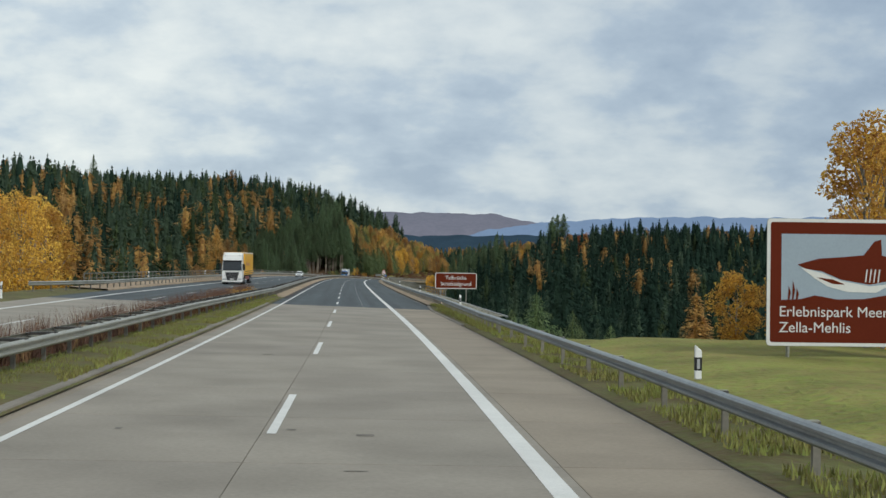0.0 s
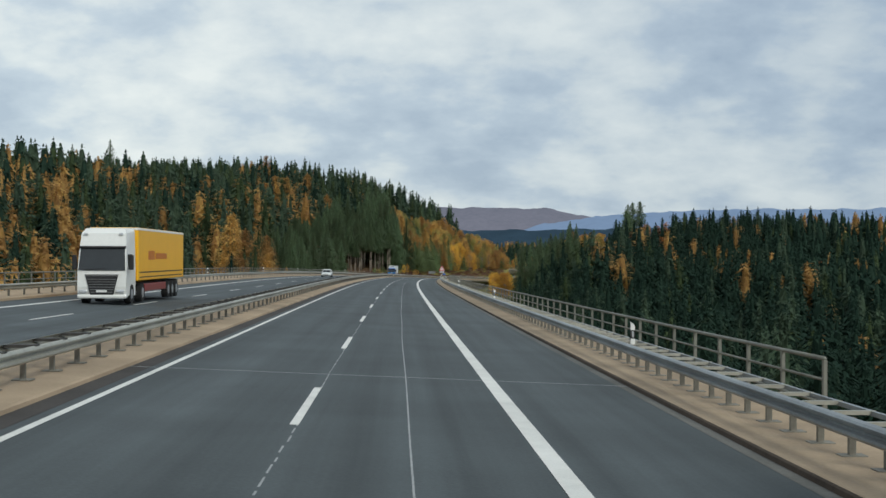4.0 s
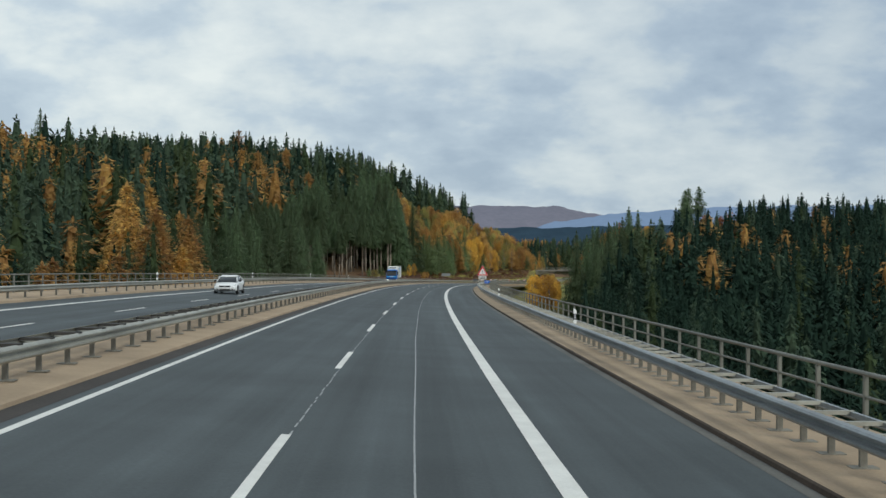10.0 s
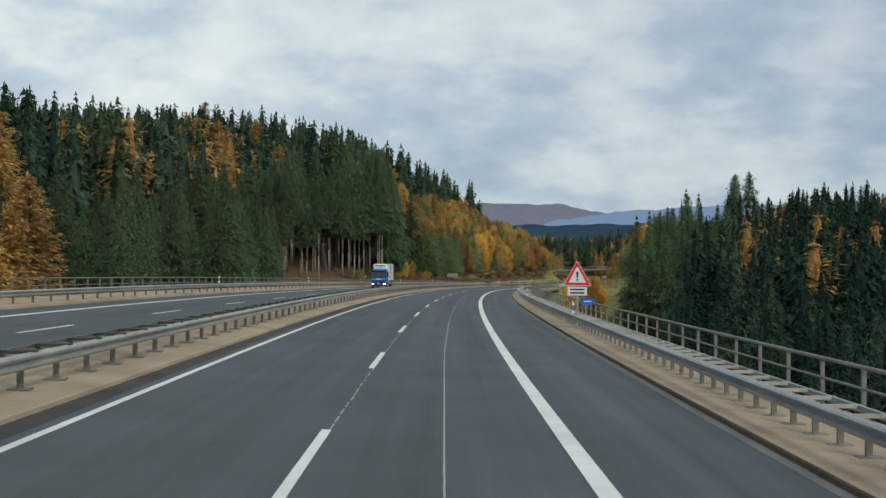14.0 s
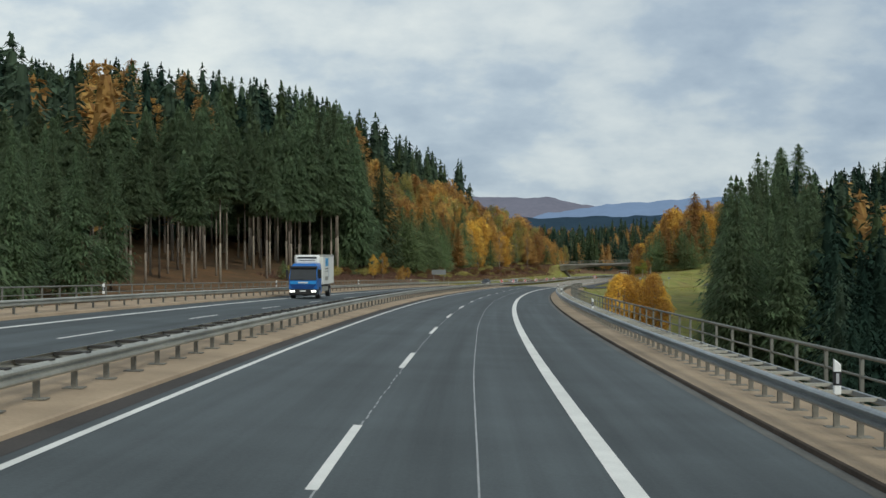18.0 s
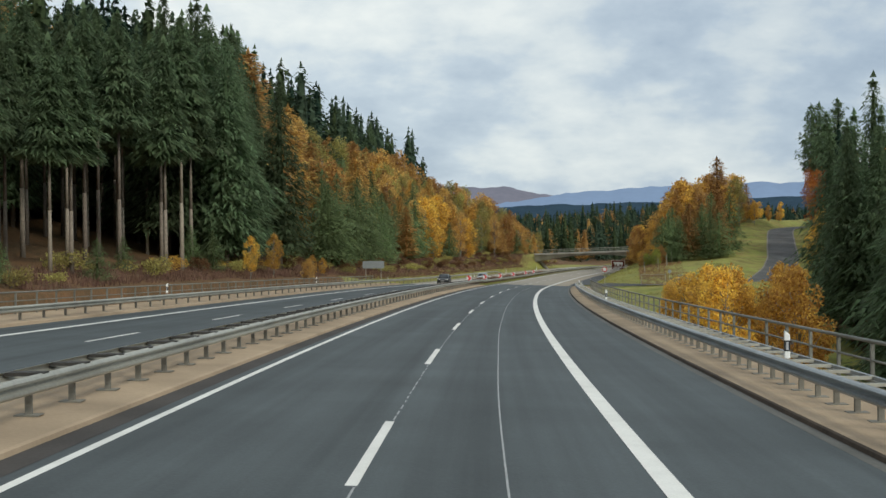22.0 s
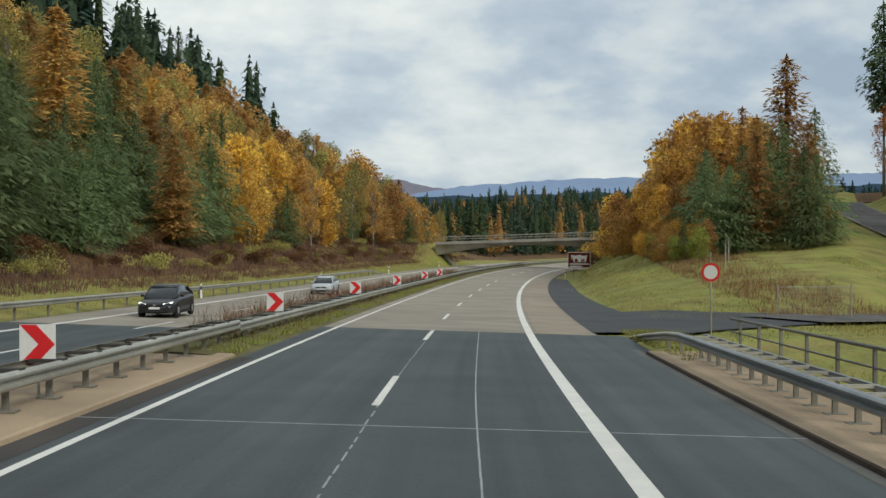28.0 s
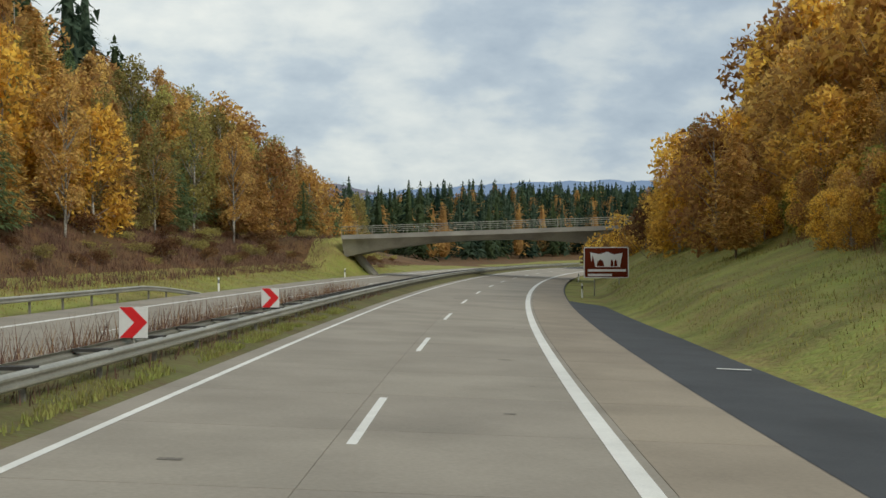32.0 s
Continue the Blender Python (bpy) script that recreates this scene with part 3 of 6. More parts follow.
guardrail("grey galvanised steel guardrail on posts in the grass verge", -60, 52, 6.95, 7.15, None, -1, 4.0, False, base=0.07, bend=widen, z=0.68, steel=STEEL_SHADED)
guardrail("grey galvanised guardrail with ladder spacers in the grass before the bridge", 52, 97, 6.95, 7.40, 7.72, -1, 1.9, False, base=0.07, bend=widen, z=0.67, steel=STEEL_SHADED)
guardrail("grey galvanised double guardrail in the grassy median", -60, 97, -6.08, -6.35, -6.70, 1, 2.66, False, base=0.07, bend=lambda s: np.clip((np.asarray(s) - 55) / 42, 0, 1) * 0.78, z=0.70, double=True)
guardrail("grey galvanised double guardrail in the overgrown median", 662, 774, -5.3, -5.5, -5.95, 1, 4.0, False, base=-0.06, z=0.56, double=True)
guardrail("grey galvanised double guardrail on closely set posts in the median", 774, 1000, -5.3, -5.5, -5.95, 1, 1.33, False, base=-0.06, z=0.56, double=True)
guardrail("grey galvanised guardrail on the grass verge of the opposite carriageway", 640, 790, -18.1, -18.3, None, 1, 4.0, False, lift=opp, base=0.05)

# ---------------------------------------------------------------- bridge railings
def railing(label, s0, s1, lat, pitch, lift=None):
    g = thing("railing", label, "railing")
    for z, r in ((1.20, 0.045), (0.80, 0.028), (0.36, 0.028)):
        pts = [(lat + r * math.cos(a), z + r * math.sin(a)) for a in np.linspace(0, 2 * math.pi, 7)[:-1]]
        child("top_rail" if z > 1 else "rail", sweep("rail", pts, s0, s1, RAIL, 4.0, closed=True, lift=lift, smooth=True), g)
    bm = boxed(-0.035, 0.035, -0.05, 0.05, 0.1, 1.17)
    me = bm_mesh("post", bm, RAIL)
    for i in range(int((s1 - s0) / pitch) + 1):
        s = s0 + i * pitch
        child("post", me, g, m=upright(s, lat, 0.0 if lift is None else float(lift(s))))
    return g


railing("grey steel bridge railing with three horizontal rails", 111, 664, 9.62, 2.53)
railing("grey steel railing on the far edge of the opposite bridge", 100, 660, -20.4, 2.53, opp)

# ---------------------------------------------------------------- trees
RNG = np.random.default_rng(7)
BARK = material("spruce_bark", (0.27, 0.225, 0.18), 0.95, vary=0.5, scale=3, fine=14, bump=0.5, bump_size=0.03, rand=0.3)
BIRCH_BARK = material("birch_bark", (0.45, 0.43, 0.38), 0.9, dark=(0.12, 0.11, 0.10), scale=4, fine=12, bump=0.3, rand=0.15)
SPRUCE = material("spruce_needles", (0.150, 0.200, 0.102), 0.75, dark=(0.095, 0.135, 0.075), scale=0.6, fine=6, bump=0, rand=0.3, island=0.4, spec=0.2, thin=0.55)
# Distance haze is mixed into this colour: lighter, bluer needles.
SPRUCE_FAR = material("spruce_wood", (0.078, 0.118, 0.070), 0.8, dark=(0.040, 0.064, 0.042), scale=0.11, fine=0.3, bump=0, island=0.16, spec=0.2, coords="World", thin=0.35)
# Darkest tone; its colour carries the shade of the valley side's woods.
SPRUCE_SHADE_DARK = material("shade_dark_spruce_wood", (0.026, 0.047, 0.032), 0.8, dark=(0.013, 0.027, 0.020), scale=0.11, fine=0.3, bump=0, island=0.16, spec=0.03, coords="World", thin=0.08)
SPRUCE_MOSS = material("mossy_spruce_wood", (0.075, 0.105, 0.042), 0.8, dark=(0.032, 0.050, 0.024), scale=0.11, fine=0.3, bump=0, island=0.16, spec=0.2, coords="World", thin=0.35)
LARCH = material("larch_needles", (0.62, 0.39, 0.14), 0.8, dark=(0.46, 0.285, 0.11), scale=0.5, fine=5, bump=0, rand=0.3, island=0.35, spec=0.2, thin=0.55)
LARCH_FAR = material("larch_wood", (0.46, 0.27, 0.085), 0.8, dark=(0.29, 0.165, 0.06), scale=0.1, fine=0.3, bump=0, island=0.16, spec=0.2, coords="World", thin=0.35)
YOUNG_GREEN = material("young_spruce_needles", (0.215, 0.275, 0.125), 0.75, dark=(0.135, 0.185, 0.085), scale=0.6, fine=6, bump=0, rand=0.25, island=0.35, spec=0.2, thin=0.55)
GOLD = material("yellow_leaves", (0.74, 0.47, 0.11), 0.7, dark=(0.57, 0.33, 0.075), scale=0.5, fine=5, bump=0, rand=0.25, island=0.4, spec=0.2, thin=0.55)
RUST = material("rust_leaves", (0.50, 0.18, 0.045), 0.75, dark=(0.30, 0.10, 0.03), scale=0.5, fine=5, bump=0, rand=0.3, island=0.4, spec=0.2, thin=0.55)
OLIVE = material("olive_leaves", (0.44, 0.37, 0.125), 0.75, dark=(0.28, 0.26, 0.095), scale=0.5, fine=5, bump=0, rand=0.3, island=0.4, spec=0.2, thin=0.55)
AMBER = material("amber_leaves", (0.60, 0.36, 0.12), 0.75, dark=(0.42, 0.24, 0.085), scale=0.5, fine=5, bump=0, rand=0.3, island=0.4, spec=0.2, thin=0.55)
LIME = material("yellow_green_leaves", (0.42, 0.40, 0.09), 0.75, dark=(0.20, 0.24, 0.06), scale=0.5, fine=5, bump=0, rand=0.3, island=0.4, spec=0.2, thin=0.55)
BROWN = material("brown_shrub", (0.24, 0.125, 0.06), 0.85, dark=(0.13, 0.075, 0.04), scale=0.6, fine=5, bump=0, rand=0.25, island=0.4, spec=0.15, thin=0.55)


def conifer(rng, H, R, low, n, size, tiers=20, droop=0.4, core=0.45, power=0.8, ragged=0.22, sides=6, fine=0.35, hang=(0.35, 1.15), slim=1.0):
    """Crown of a conifer as triangles: tiers of boughs, each bough a row of leaning tufts. Returns (n, 3, 3)."""
    boughs = 7
    az = rng.uniform(0, 6.283, (tiers, 1)) + np.arange(boughs) * 6.283 / boughs + rng.normal(0, 0.22, (tiers, boughs))
    reach = 1 + rng.normal(0, ragged, (tiers, boughs))
    reach[rng.random((tiers, boughs)) < 0.10] *= 0.55
    v = rng.random(n)
    u = np.where(rng.random(n) < 0.42, v, 1 - (1 - v) ** (1 / (1 + power)))
    i = np.minimum((u * tiers).astype(int), tiers - 1)
    k = rng.integers(0, boughs, n)
    u = np.clip((i + 0.5 + rng.normal(0, 0.42, n)) / tiers, 0, 0.965)

    def girth(x):
        return R * np.maximum(1 - x, 0) ** power * (0.6 + 0.4 * np.clip((x + 0.03) / 0.12, 0, 1)) + 0.04

    r = girth(u) * reach[i, k]
    f = rng.uniform(0.16, 1.0, n) ** 0.6
    a = az[i, k] + rng.normal(0, 0.36, n)
    d = np.stack([np.cos(a), np.sin(a), np.zeros(n)], 1)
    e = np.stack([-d[:, 1], d[:, 0], np.zeros(n)], 1)
    z = H * (low + (0.975 - low) * u)
    q = r * f
    p = d * q[:, None]
    p[:, 2] = z + 0.25 * q - droop * q * f
    L = (size * (fine + (1 - fine) * np.clip(r / R, 0, 1)) * rng.uniform(0.65, 1.35, n))[:, None]
    W = slim * L * rng.uniform(0.26, 0.46, n)[:, None]
    turn = rng.normal(0, 0.5, n)[:, None]
    out = d * np.cos(turn) + e * np.sin(turn)
    side = e * np.cos(turn) - d * np.sin(turn)
    fall = rng.uniform(*hang, n)[:, None] * L
    up = np.array([0, 0, 1.0])
    tilt = rng.uniform(-0.3, 0.3, n)[:, None] * W
    tris = np.stack([p - out * 0.45 * L + side * W + up * tilt, p - out * 0.45 * L - side * W - up * tilt, p + out * 0.8 * L - up * fall], 1)
    # leader shoots at the top
    m = 7
    ta = rng.uniform(0, 6.283, m)
    td = np.stack([np.cos(ta), np.sin(ta), np.zeros(m)], 1)
    te = np.stack([-td[:, 1], td[:, 0], np.zeros(m)], 1)
    tz = H * rng.uniform(0.915, 0.965, m)[:, None] * up
    thick = 0.014 * H
    top = np.stack([tz + te * thick, tz - te * thick, tz + td * 0.008 * H * rng.uniform(0, 1, m)[:, None] + up * 0.03 * H], 1)
    parts = [tris, top]
    if core:
        rings = np.array((0.0, 0.12, 0.35, 0.6, 0.8, 0.92))
        ang = np.arange(sides + 1) * 6.283 / sides
        for x0, x1 in zip(rings[:-1], rings[1:]):
            g0, g1 = girth(x0) * core * (0.5 if x0 == 0 else 1), girth(x1) * core
            z0, z1 = H * (low + (0.97 - low) * x0), H * (low + (0.97 - low) * x1)
            lo = np.stack([g0 * np.cos(ang), g0 * np.sin(ang), np.full(sides + 1, z0)], 1)
            hi = np.stack([g1 * np.cos(ang + 0.3), g1 * np.sin(ang + 0.3), np.full(sides + 1, z1)], 1)
            parts += [np.stack([lo[:-1], lo[1:], hi[:-1]], 1), np.stack([lo[1:], hi[1:], hi[:-1]], 1)]
    return np.concatenate(parts)


def leaf_cloud(rng, blobs, n, size):
    """Leaf clumps spread over the shells of blobs (x, y, z, rx, rz). Returns (n, 3, 3)."""
    vol = np.array([b[3] * b[3] * b[4] for b in blobs]) ** 0.7
    pick = rng.choice(len(blobs), n, p=vol / vol.sum())
    bl = np.array(blobs)[pick]
    d = rng.normal(size=(n, 3))
    d /= np.linalg.norm(d, axis=1)[:, None]
    rad = rng.uniform(0.35, 1.08, n) ** 0.6
    c = bl[:, :3] + d * rad[:, None] * bl[:, [3, 3, 4]]
    u = rng.normal(size=(n, 3))
    u /= np.linalg.norm(u, axis=1)[:, None]
    w = np.cross(u, rng.normal(size=(n, 3)))
    w /= np.linalg.norm(w, axis=1)[:, None] + 1e-9
    sz = size * rng.uniform(0.6, 1.4, n)[:, None]
    return np.stack([c - u * sz, c + u * sz * 0.9 + w * sz * 0.5, c + w * sz * 1.3 - u * sz * 0.1], 1)


def tri_mesh(name, tris, mat):
    me = bpy.data.meshes.new(name)
    v = np.ascontiguousarray(tris.reshape(-1, 3), dtype=np.float32)
    n = len(v)
    me.vertices.add(n)
    me.vertices.foreach_set("co", v.ravel())
    me.loops.add(n)
    me.loops.foreach_set("vertex_index", np.arange(n, dtype=np.int32))
    me.polygons.add(n // 3)
    me.polygons.foreach_set("loop_start", np.arange(0, n, 3, dtype=np.int32))
    me.polygons.foreach_set("loop_total", np.full(n // 3, 3, dtype=np.int32))
    me.materials.append(mat)
    me.update()
    me.validate()
    return me


def trunk_bm(H, r, bend=0.0, limbs=()):
    bm = bmesh.new()
    p = [Vector((bend * math.sin(2.1 * t), bend * math.cos(1.7 * t) - bend, H * t)) for t in (0, 0.3, 0.6, 1.0)]
    p[0].z = -0.6
    for i in range(3):
        tube(bm, p[i], p[i + 1], r * (1 - 0.28 * i), r * (1 - 0.28 * (i + 1)), 7)
    for a, b, q in limbs:
        tube(bm, a, b, q, q * 0.35, 5)
    return bm


def tree_kind(name, label, crown, crown_mat, trunk, bark, group):
    t = thing(name, label, "tree", group)
    child("trunk", bm_mesh("trunk", trunk, bark, True), t)
    child("crown", tri_mesh("crown", crown, crown_mat), t)
    return t


def spruce_proto(seed, H, low, R, label):
    rng = np.random.default_rng(seed)
    return tree_kind("spruce_tree", label, conifer(rng, H, R, low, 7200, 0.72, 32, core=0.18, power=0.74, ragged=0.26, fine=0.25, slim=0.6), SPRUCE, trunk_bm(H * 0.88, H * 0.0085 + 0.05), BARK, "spruces of the forest"), H


def larch_proto(seed, H):
    rng = np.random.default_rng(seed)
    return tree_kind("larch_tree", "slender larch with orange autumn needles", conifer(rng, H, H * 0.205, 0.07, 4200, 0.60, 30, droop=0.08, core=0.12, power=0.56, ragged=0.3, fine=0.6, hang=(-0.3, 0.7)),
                     LARCH, trunk_bm(H * 0.86, H * 0.008 + 0.03), BARK, "larches"), H


def leafy_proto(seed, H, spread, mat, label, name="birch_tree", bark=None, n=3300, size=0.17, low=0.22):
    rng = np.random.default_rng(seed)
    blobs, limbs = [], []
    for i in range(24):
        u = low + (0.95 - low) * (i + 0.5) / 24
        r = spread * (math.sin(math.pi * min(1, (u - low) / (1 - low) * 0.86 + 0.12)) ** 0.8) * rng.uniform(0.5, 0.95)
        a = rng.uniform(0, 6.28)
        x, y, z = r * 0.75 * math.cos(a), r * 0.75 * math.sin(a), H * u
        q = spread * rng.uniform(0.18, 0.36)
        blobs.append((x, y, z, q, q * 1.15))
        limbs.append(((0, 0, max(1.0, z - 0.25 * H * rng.uniform(0.5, 1))), (x, y, z), 0.012 * H * 0.35))
    blobs.append((0, 0, H * 0.93, spread * 0.22, H * 0.08))
    return tree_kind(name, label, leaf_cloud(rng, blobs, n, size), mat, trunk_bm(H * 0.9, H * 0.0085 + 0.03, 0.15, limbs), bark or BIRCH_BARK, "broadleaf trees"), H


def bush_proto(seed, H, mat, label, n=800, size=0.12, name="shrub"):
    rng = np.random.default_rng(seed)
    blobs = [(rng.normal(0, 0.4 * H), rng.normal(0, 0.4 * H), H * rng.uniform(0.3, 0.72), H * rng.uniform(0.25, 0.4), H * rng.uniform(0.22, 0.34)) for _ in range(7)]
    limbs = [((0, 0, -0.2), (b[0], b[1], b[2]), 0.03) for b in blobs]
    bm = bmesh.new()
    for a, b, q in limbs:
        tube(bm, a, b, q, q * 0.4, 5)
    t = thing(name, label, "shrub", "shrubs")
    child("branchwork", bm_mesh("branchwork", bm, BARK), t)
    child("foliage", tri_mesh("foliage", leaf_cloud(rng, blobs, n, size), mat), t)
    return t, H


FIRST = []


def plant(proto, s, lat, height=None, turn=None, sink=0.15):
    """Sets the kind of tree at a place; the first one of each kind is used itself."""
    ob, H = proto
    k = 1.0 if height is None else height / H
    turn = RNG.uniform(0, 6.28) if turn is None else turn
    wide = k * RNG.uniform(0.9, 1.12)
    m = Matrix.Translation(ground_spot(s, lat, sink)) @ Matrix.Rotation(turn, 4, "Z") @ Matrix.Diagonal((wide, wide, k, 1))
    if ob.name not in FIRST:
        FIRST.append(ob.name)
        ob.matrix_basis = m
        return ob
    return copy_thing(ob, m @ Matrix.Diagonal((*(1 / v for v in ob.scale), 1)))


SPRUCES = [spruce_proto(11, 27, 0.08, 4.6, "tall dark green spruce with drooping boughs"), spruce_proto(12, 27, 0.12, 4.2, "tall dark green spruce with drooping boughs"),
           spruce_proto(13, 26, 0.06, 5.0, "tall dark green spruce with drooping boughs")]
BARE = [spruce_proto(21, 29, 0.58, 3.5, "tall spruce with a long bare trunk at the forest edge"), spruce_proto(22, 29, 0.52, 3.6, "tall spruce with a long bare trunk at the forest edge"),
        spruce_proto(23, 28, 0.47, 3.3, "tall spruce with a long bare trunk at the forest edge")]
PINES = []
for seed, low in ((91, 0.50), (92, 0.42)):
    _c = conifer(np.random.default_rng(seed), 33, 3.4, low, 2600, 0.75, 26, droop=0.05, core=0.1, power=0.5, ragged=0.45)
    PINES.append((tree_kind("pine_tree", "tall pine with a thin crown and a long bare trunk", _c, SPRUCE, trunk_bm(32.0, 0.30), BARK, "pines by the access road"), 33))
YOUNG = []
for seed, w in ((81, 3.3), (82, 2.8)):
    _c = conifer(np.random.default_rng(seed), 10, w, 0.02, 3000, 0.42, 18, droop=0.2, core=0.1, power=0.72, ragged=0.28, hang=(0.2, 0.95), slim=0.75)
    YOUNG.append((tree_kind("young_spruce", "young green spruce on the bank", _c, YOUNG_GREEN, trunk_bm(8.8, 0.13), BARK, "young spruces"), 10))
LARCHES = [larch_proto(31, 20), larch_proto(32, 19)]
BIRCHES = [leafy_proto(41, 12, 3.0, GOLD, "birch with golden yellow autumn leaves", n=4600, size=0.135), leafy_proto(42, 11, 2.8, GOLD, "birch with golden yellow autumn leaves", n=4600, size=0.135)]
RUSTY = [leafy_proto(51, 15, 4.2, RUST, "beech with rust-red autumn leaves", "beech_tree", BARK)]
OLIVES = [leafy_proto(61, 13, 3.4, OLIVE, "broadleaf tree with olive and ochre leaves", "broadleaf_tree"), leafy_proto(62, 14, 3.0, LARCH, "broadleaf tree with orange-brown leaves", "broadleaf_tree")]
THICKETS = [leafy_proto(64, 7, 3.2, AMBER, "bushy broadleaf tree with orange-brown leaves down to the ground", "broadleaf_tree", n=3600, size=0.15, low=0.04),
            leafy_proto(65, 7, 3.0, GOLD, "bushy tree with golden leaves down to the ground", "broadleaf_tree", n=3600, size=0.15, low=0.04),
            leafy_proto(66, 6, 3.0, LIME, "bushy tree with yellow-green leaves down to the ground", "broadleaf_tree", n=3600, size=0.15, low=0.04)]
SHRUBS = [bush_proto(71, 2.2, BROWN, "brown leafless shrub on the bank"), bush_proto(72, 2.6, GOLD, "shrub with yellow autumn leaves"), bush_proto(73, 2.4, OLIVE, "olive green shrub on the bank")]


# far woods: joined trees, one mesh a kind
def wood(name, label, templates, mats, share, places, back=None):
    """places: rows of (s, lat, height)."""
    if not len(places):
        return
    pl = np.array(places)
    base = spots(pl[:, 0], pl[:, 1])
    base[:, 2] = ground_z(pl[:, 0], pl[:, 1]) - 0.2
    rng = np.random.default_rng(5)
    chunks, tone = [], []
    for i in range(len(pl)):
        far_off = back is not None and (abs(pl[i, 1]) > 140 or pl[i, 0] < 190 or pl[i, 0] > 1260)
        t = back[i % len(back)] if far_off else templates[i % len(templates)]
        a = rng.uniform(0, 6.28)
        k = pl[i, 2]
        w = k * rng.uniform(0.85, 1.2)
        c, s_ = math.cos(a) * w, math.sin(a) * w
        m = np.array(((c, -s_, 0), (s_, c, 0), (0, 0, k)))
        chunks.append(t @ m.T + base[i])
        tone.append(np.full(len(t), rng.choice(len(mats), p=share), dtype=np.int32))
    me = tri_mesh(name, np.concatenate(chunks), mats[0])
    for extra in mats[1:]:
        me.materials.append(extra)
    me.polygons.foreach_set("material_index", np.concatenate(tone))
    return tagged(new(name, me), label, "forest", kind="stuff")


def stem(rng, top=0.5, r=0.0065):
    t = []
    for k in range(4):
        a0, a1 = 1.571 * k, 1.571 * (k + 1)
        p = [np.array([r * math.cos(a), r * math.sin(a), z]) for a in (a0, a1) for z in (-0.02, top)]
        t += [(p[0], p[2], p[1]), (p[2], p[3], p[1])]
    return np.array(t)


_r = np.random.default_rng(3)
FAR_SPRUCE = [conifer(_r, 26.0, w, 0.06, 360, 1.75, 15, power=0.62, ragged=0.28, sides=5, core=0.36, fine=0.3) / 26.0 for w in (4.6, 5.2, 5.8, 6.2, 5.4, 4.8)]
BACK_SPRUCE = [conifer(_r, 26.0, w, 0.06, 100, 2.6, 11, power=0.60, ragged=0.24, sides=5, core=0.48, fine=0.3) / 26.0 for w in (5.0, 5.6, 6.2, 5.2)]
BACK_LARCH = [conifer(_r, 22.0, w, 0.08, 110, 2.1, 11, droop=0.15, power=0.62, sides=5, core=0.5, fine=0.5) / 22.0 for w in (4.8, 5.4)]
MID_SPRUCE = [conifer(_r, 26.0, w, 0.08, 2000, 0.86, 24, power=0.64, ragged=0.26, sides=5, core=0.28, fine=0.3, slim=0.72) / 26.0 for w in (4.8, 5.4, 5.8, 4.5)]
FAR_LARCH = [conifer(_r, 22.0, w, 0.08, 440, 1.35, 13, droop=0.1, power=0.50, ragged=0.3, sides=6, core=0.4, fine=0.55, hang=(-0.2, 0.8)) / 22.0 for w in (5.4, 6.2, 5.8, 6.6)]


def scatter(s0, s1, l0, l1, gap, keep=None, seed=1):
    rng = np.random.default_rng(seed)
    a, b = np.meshgrid(np.arange(s0, s1, gap), np.arange(l0, l1, gap), indexing="ij")
    a = a.ravel() + rng.uniform(-0.45, 0.45, a.size) * gap
    b = b.ravel() + rng.uniform(-0.45, 0.45, b.size) * gap
    ok = np.ones(a.size, bool) if keep is None else keep(a, b)
    return a[ok], b[ok], rng.random(a.size)[ok]


spruce_rows, larch_rows = [], []


def mixed(s0, s1, l0, l1, gap, tall, larch, seed, keep=None):
    """Far forest: spruces with larches in patches."""
    a, b, q = scatter(s0, s1, l0, l1, gap, keep, seed)
    rng = np.random.default_rng(seed + 100)
    for s, lat, v in zip(a, b, q):
        patch = noise.noise(Vector((s * 0.02, lat * 0.02, seed * 1.7)))
        h = (tall(s, lat) if callable(tall) else tall) * rng.uniform(0.78, 1.08)
        if v < larch * (1 + 2.2 * patch):
            larch_rows.append((s, lat, h * 0.9))
        else:
            spruce_rows.append((s, lat, h))



def clear(a, b):
    return branch_near(a, b)[0] > 7


# left hill
mixed(440, 650, -330, -56, 8.6, lambda a, b: np.interp(a, (440, 520, 600, 650), (25, 27, 31, 31)), 0.24, 1)
mixed(650, 930, -300, -40, 8.2, lambda a, b: np.interp(-b, (52, 70, 95, 120, 160, 200, 300), (33, 33, 30, 26, 23, 20, 22)), 0.10, 2, lambda a, b: b < -52 - np.clip(a - 650, 0, 90) * 0.22)
mixed(330, 440, -300, -34, 9.2, 27, 0.34, 3, lambda a, b: b < -58)
mixed(190, 330, -300, -40, 9.5, 24, 0.36, 4, lambda a, b: b < -58)
mixed(1010, 1300, -250, -40, 10.0, 20, 0.26, 5)
# valley and hill on the other side
mixed(112, 330, 40, 330, 9.6, 24, 0.025, 6, lambda a, b: (a > 215) & (b > 56) | (b > 78))
mixed(330, 545, 28, 330, 9.0, 25, 0.02, 7, lambda a, b: b > 56)
mixed(545, 656, 34, 330, 8.6, 27, 0.05, 12, lambda a, b: b > 36 + (a - 545) * 0.22)
mixed(650, 780, 62, 330, 9.2, 25, 0.10, 8, clear)
mixed(790, 1000, 84, 330, 9.2, 24, 0.12, 9)
mixed(1010, 1180, 40, 330, 9.5, 20, 0.24, 10)
mixed(1150, 1400, -140, 330, 9.0, lambda a, b: np.interp(a, (1150, 1230, 1400), (18, 24, 27)), 0.14, 11)

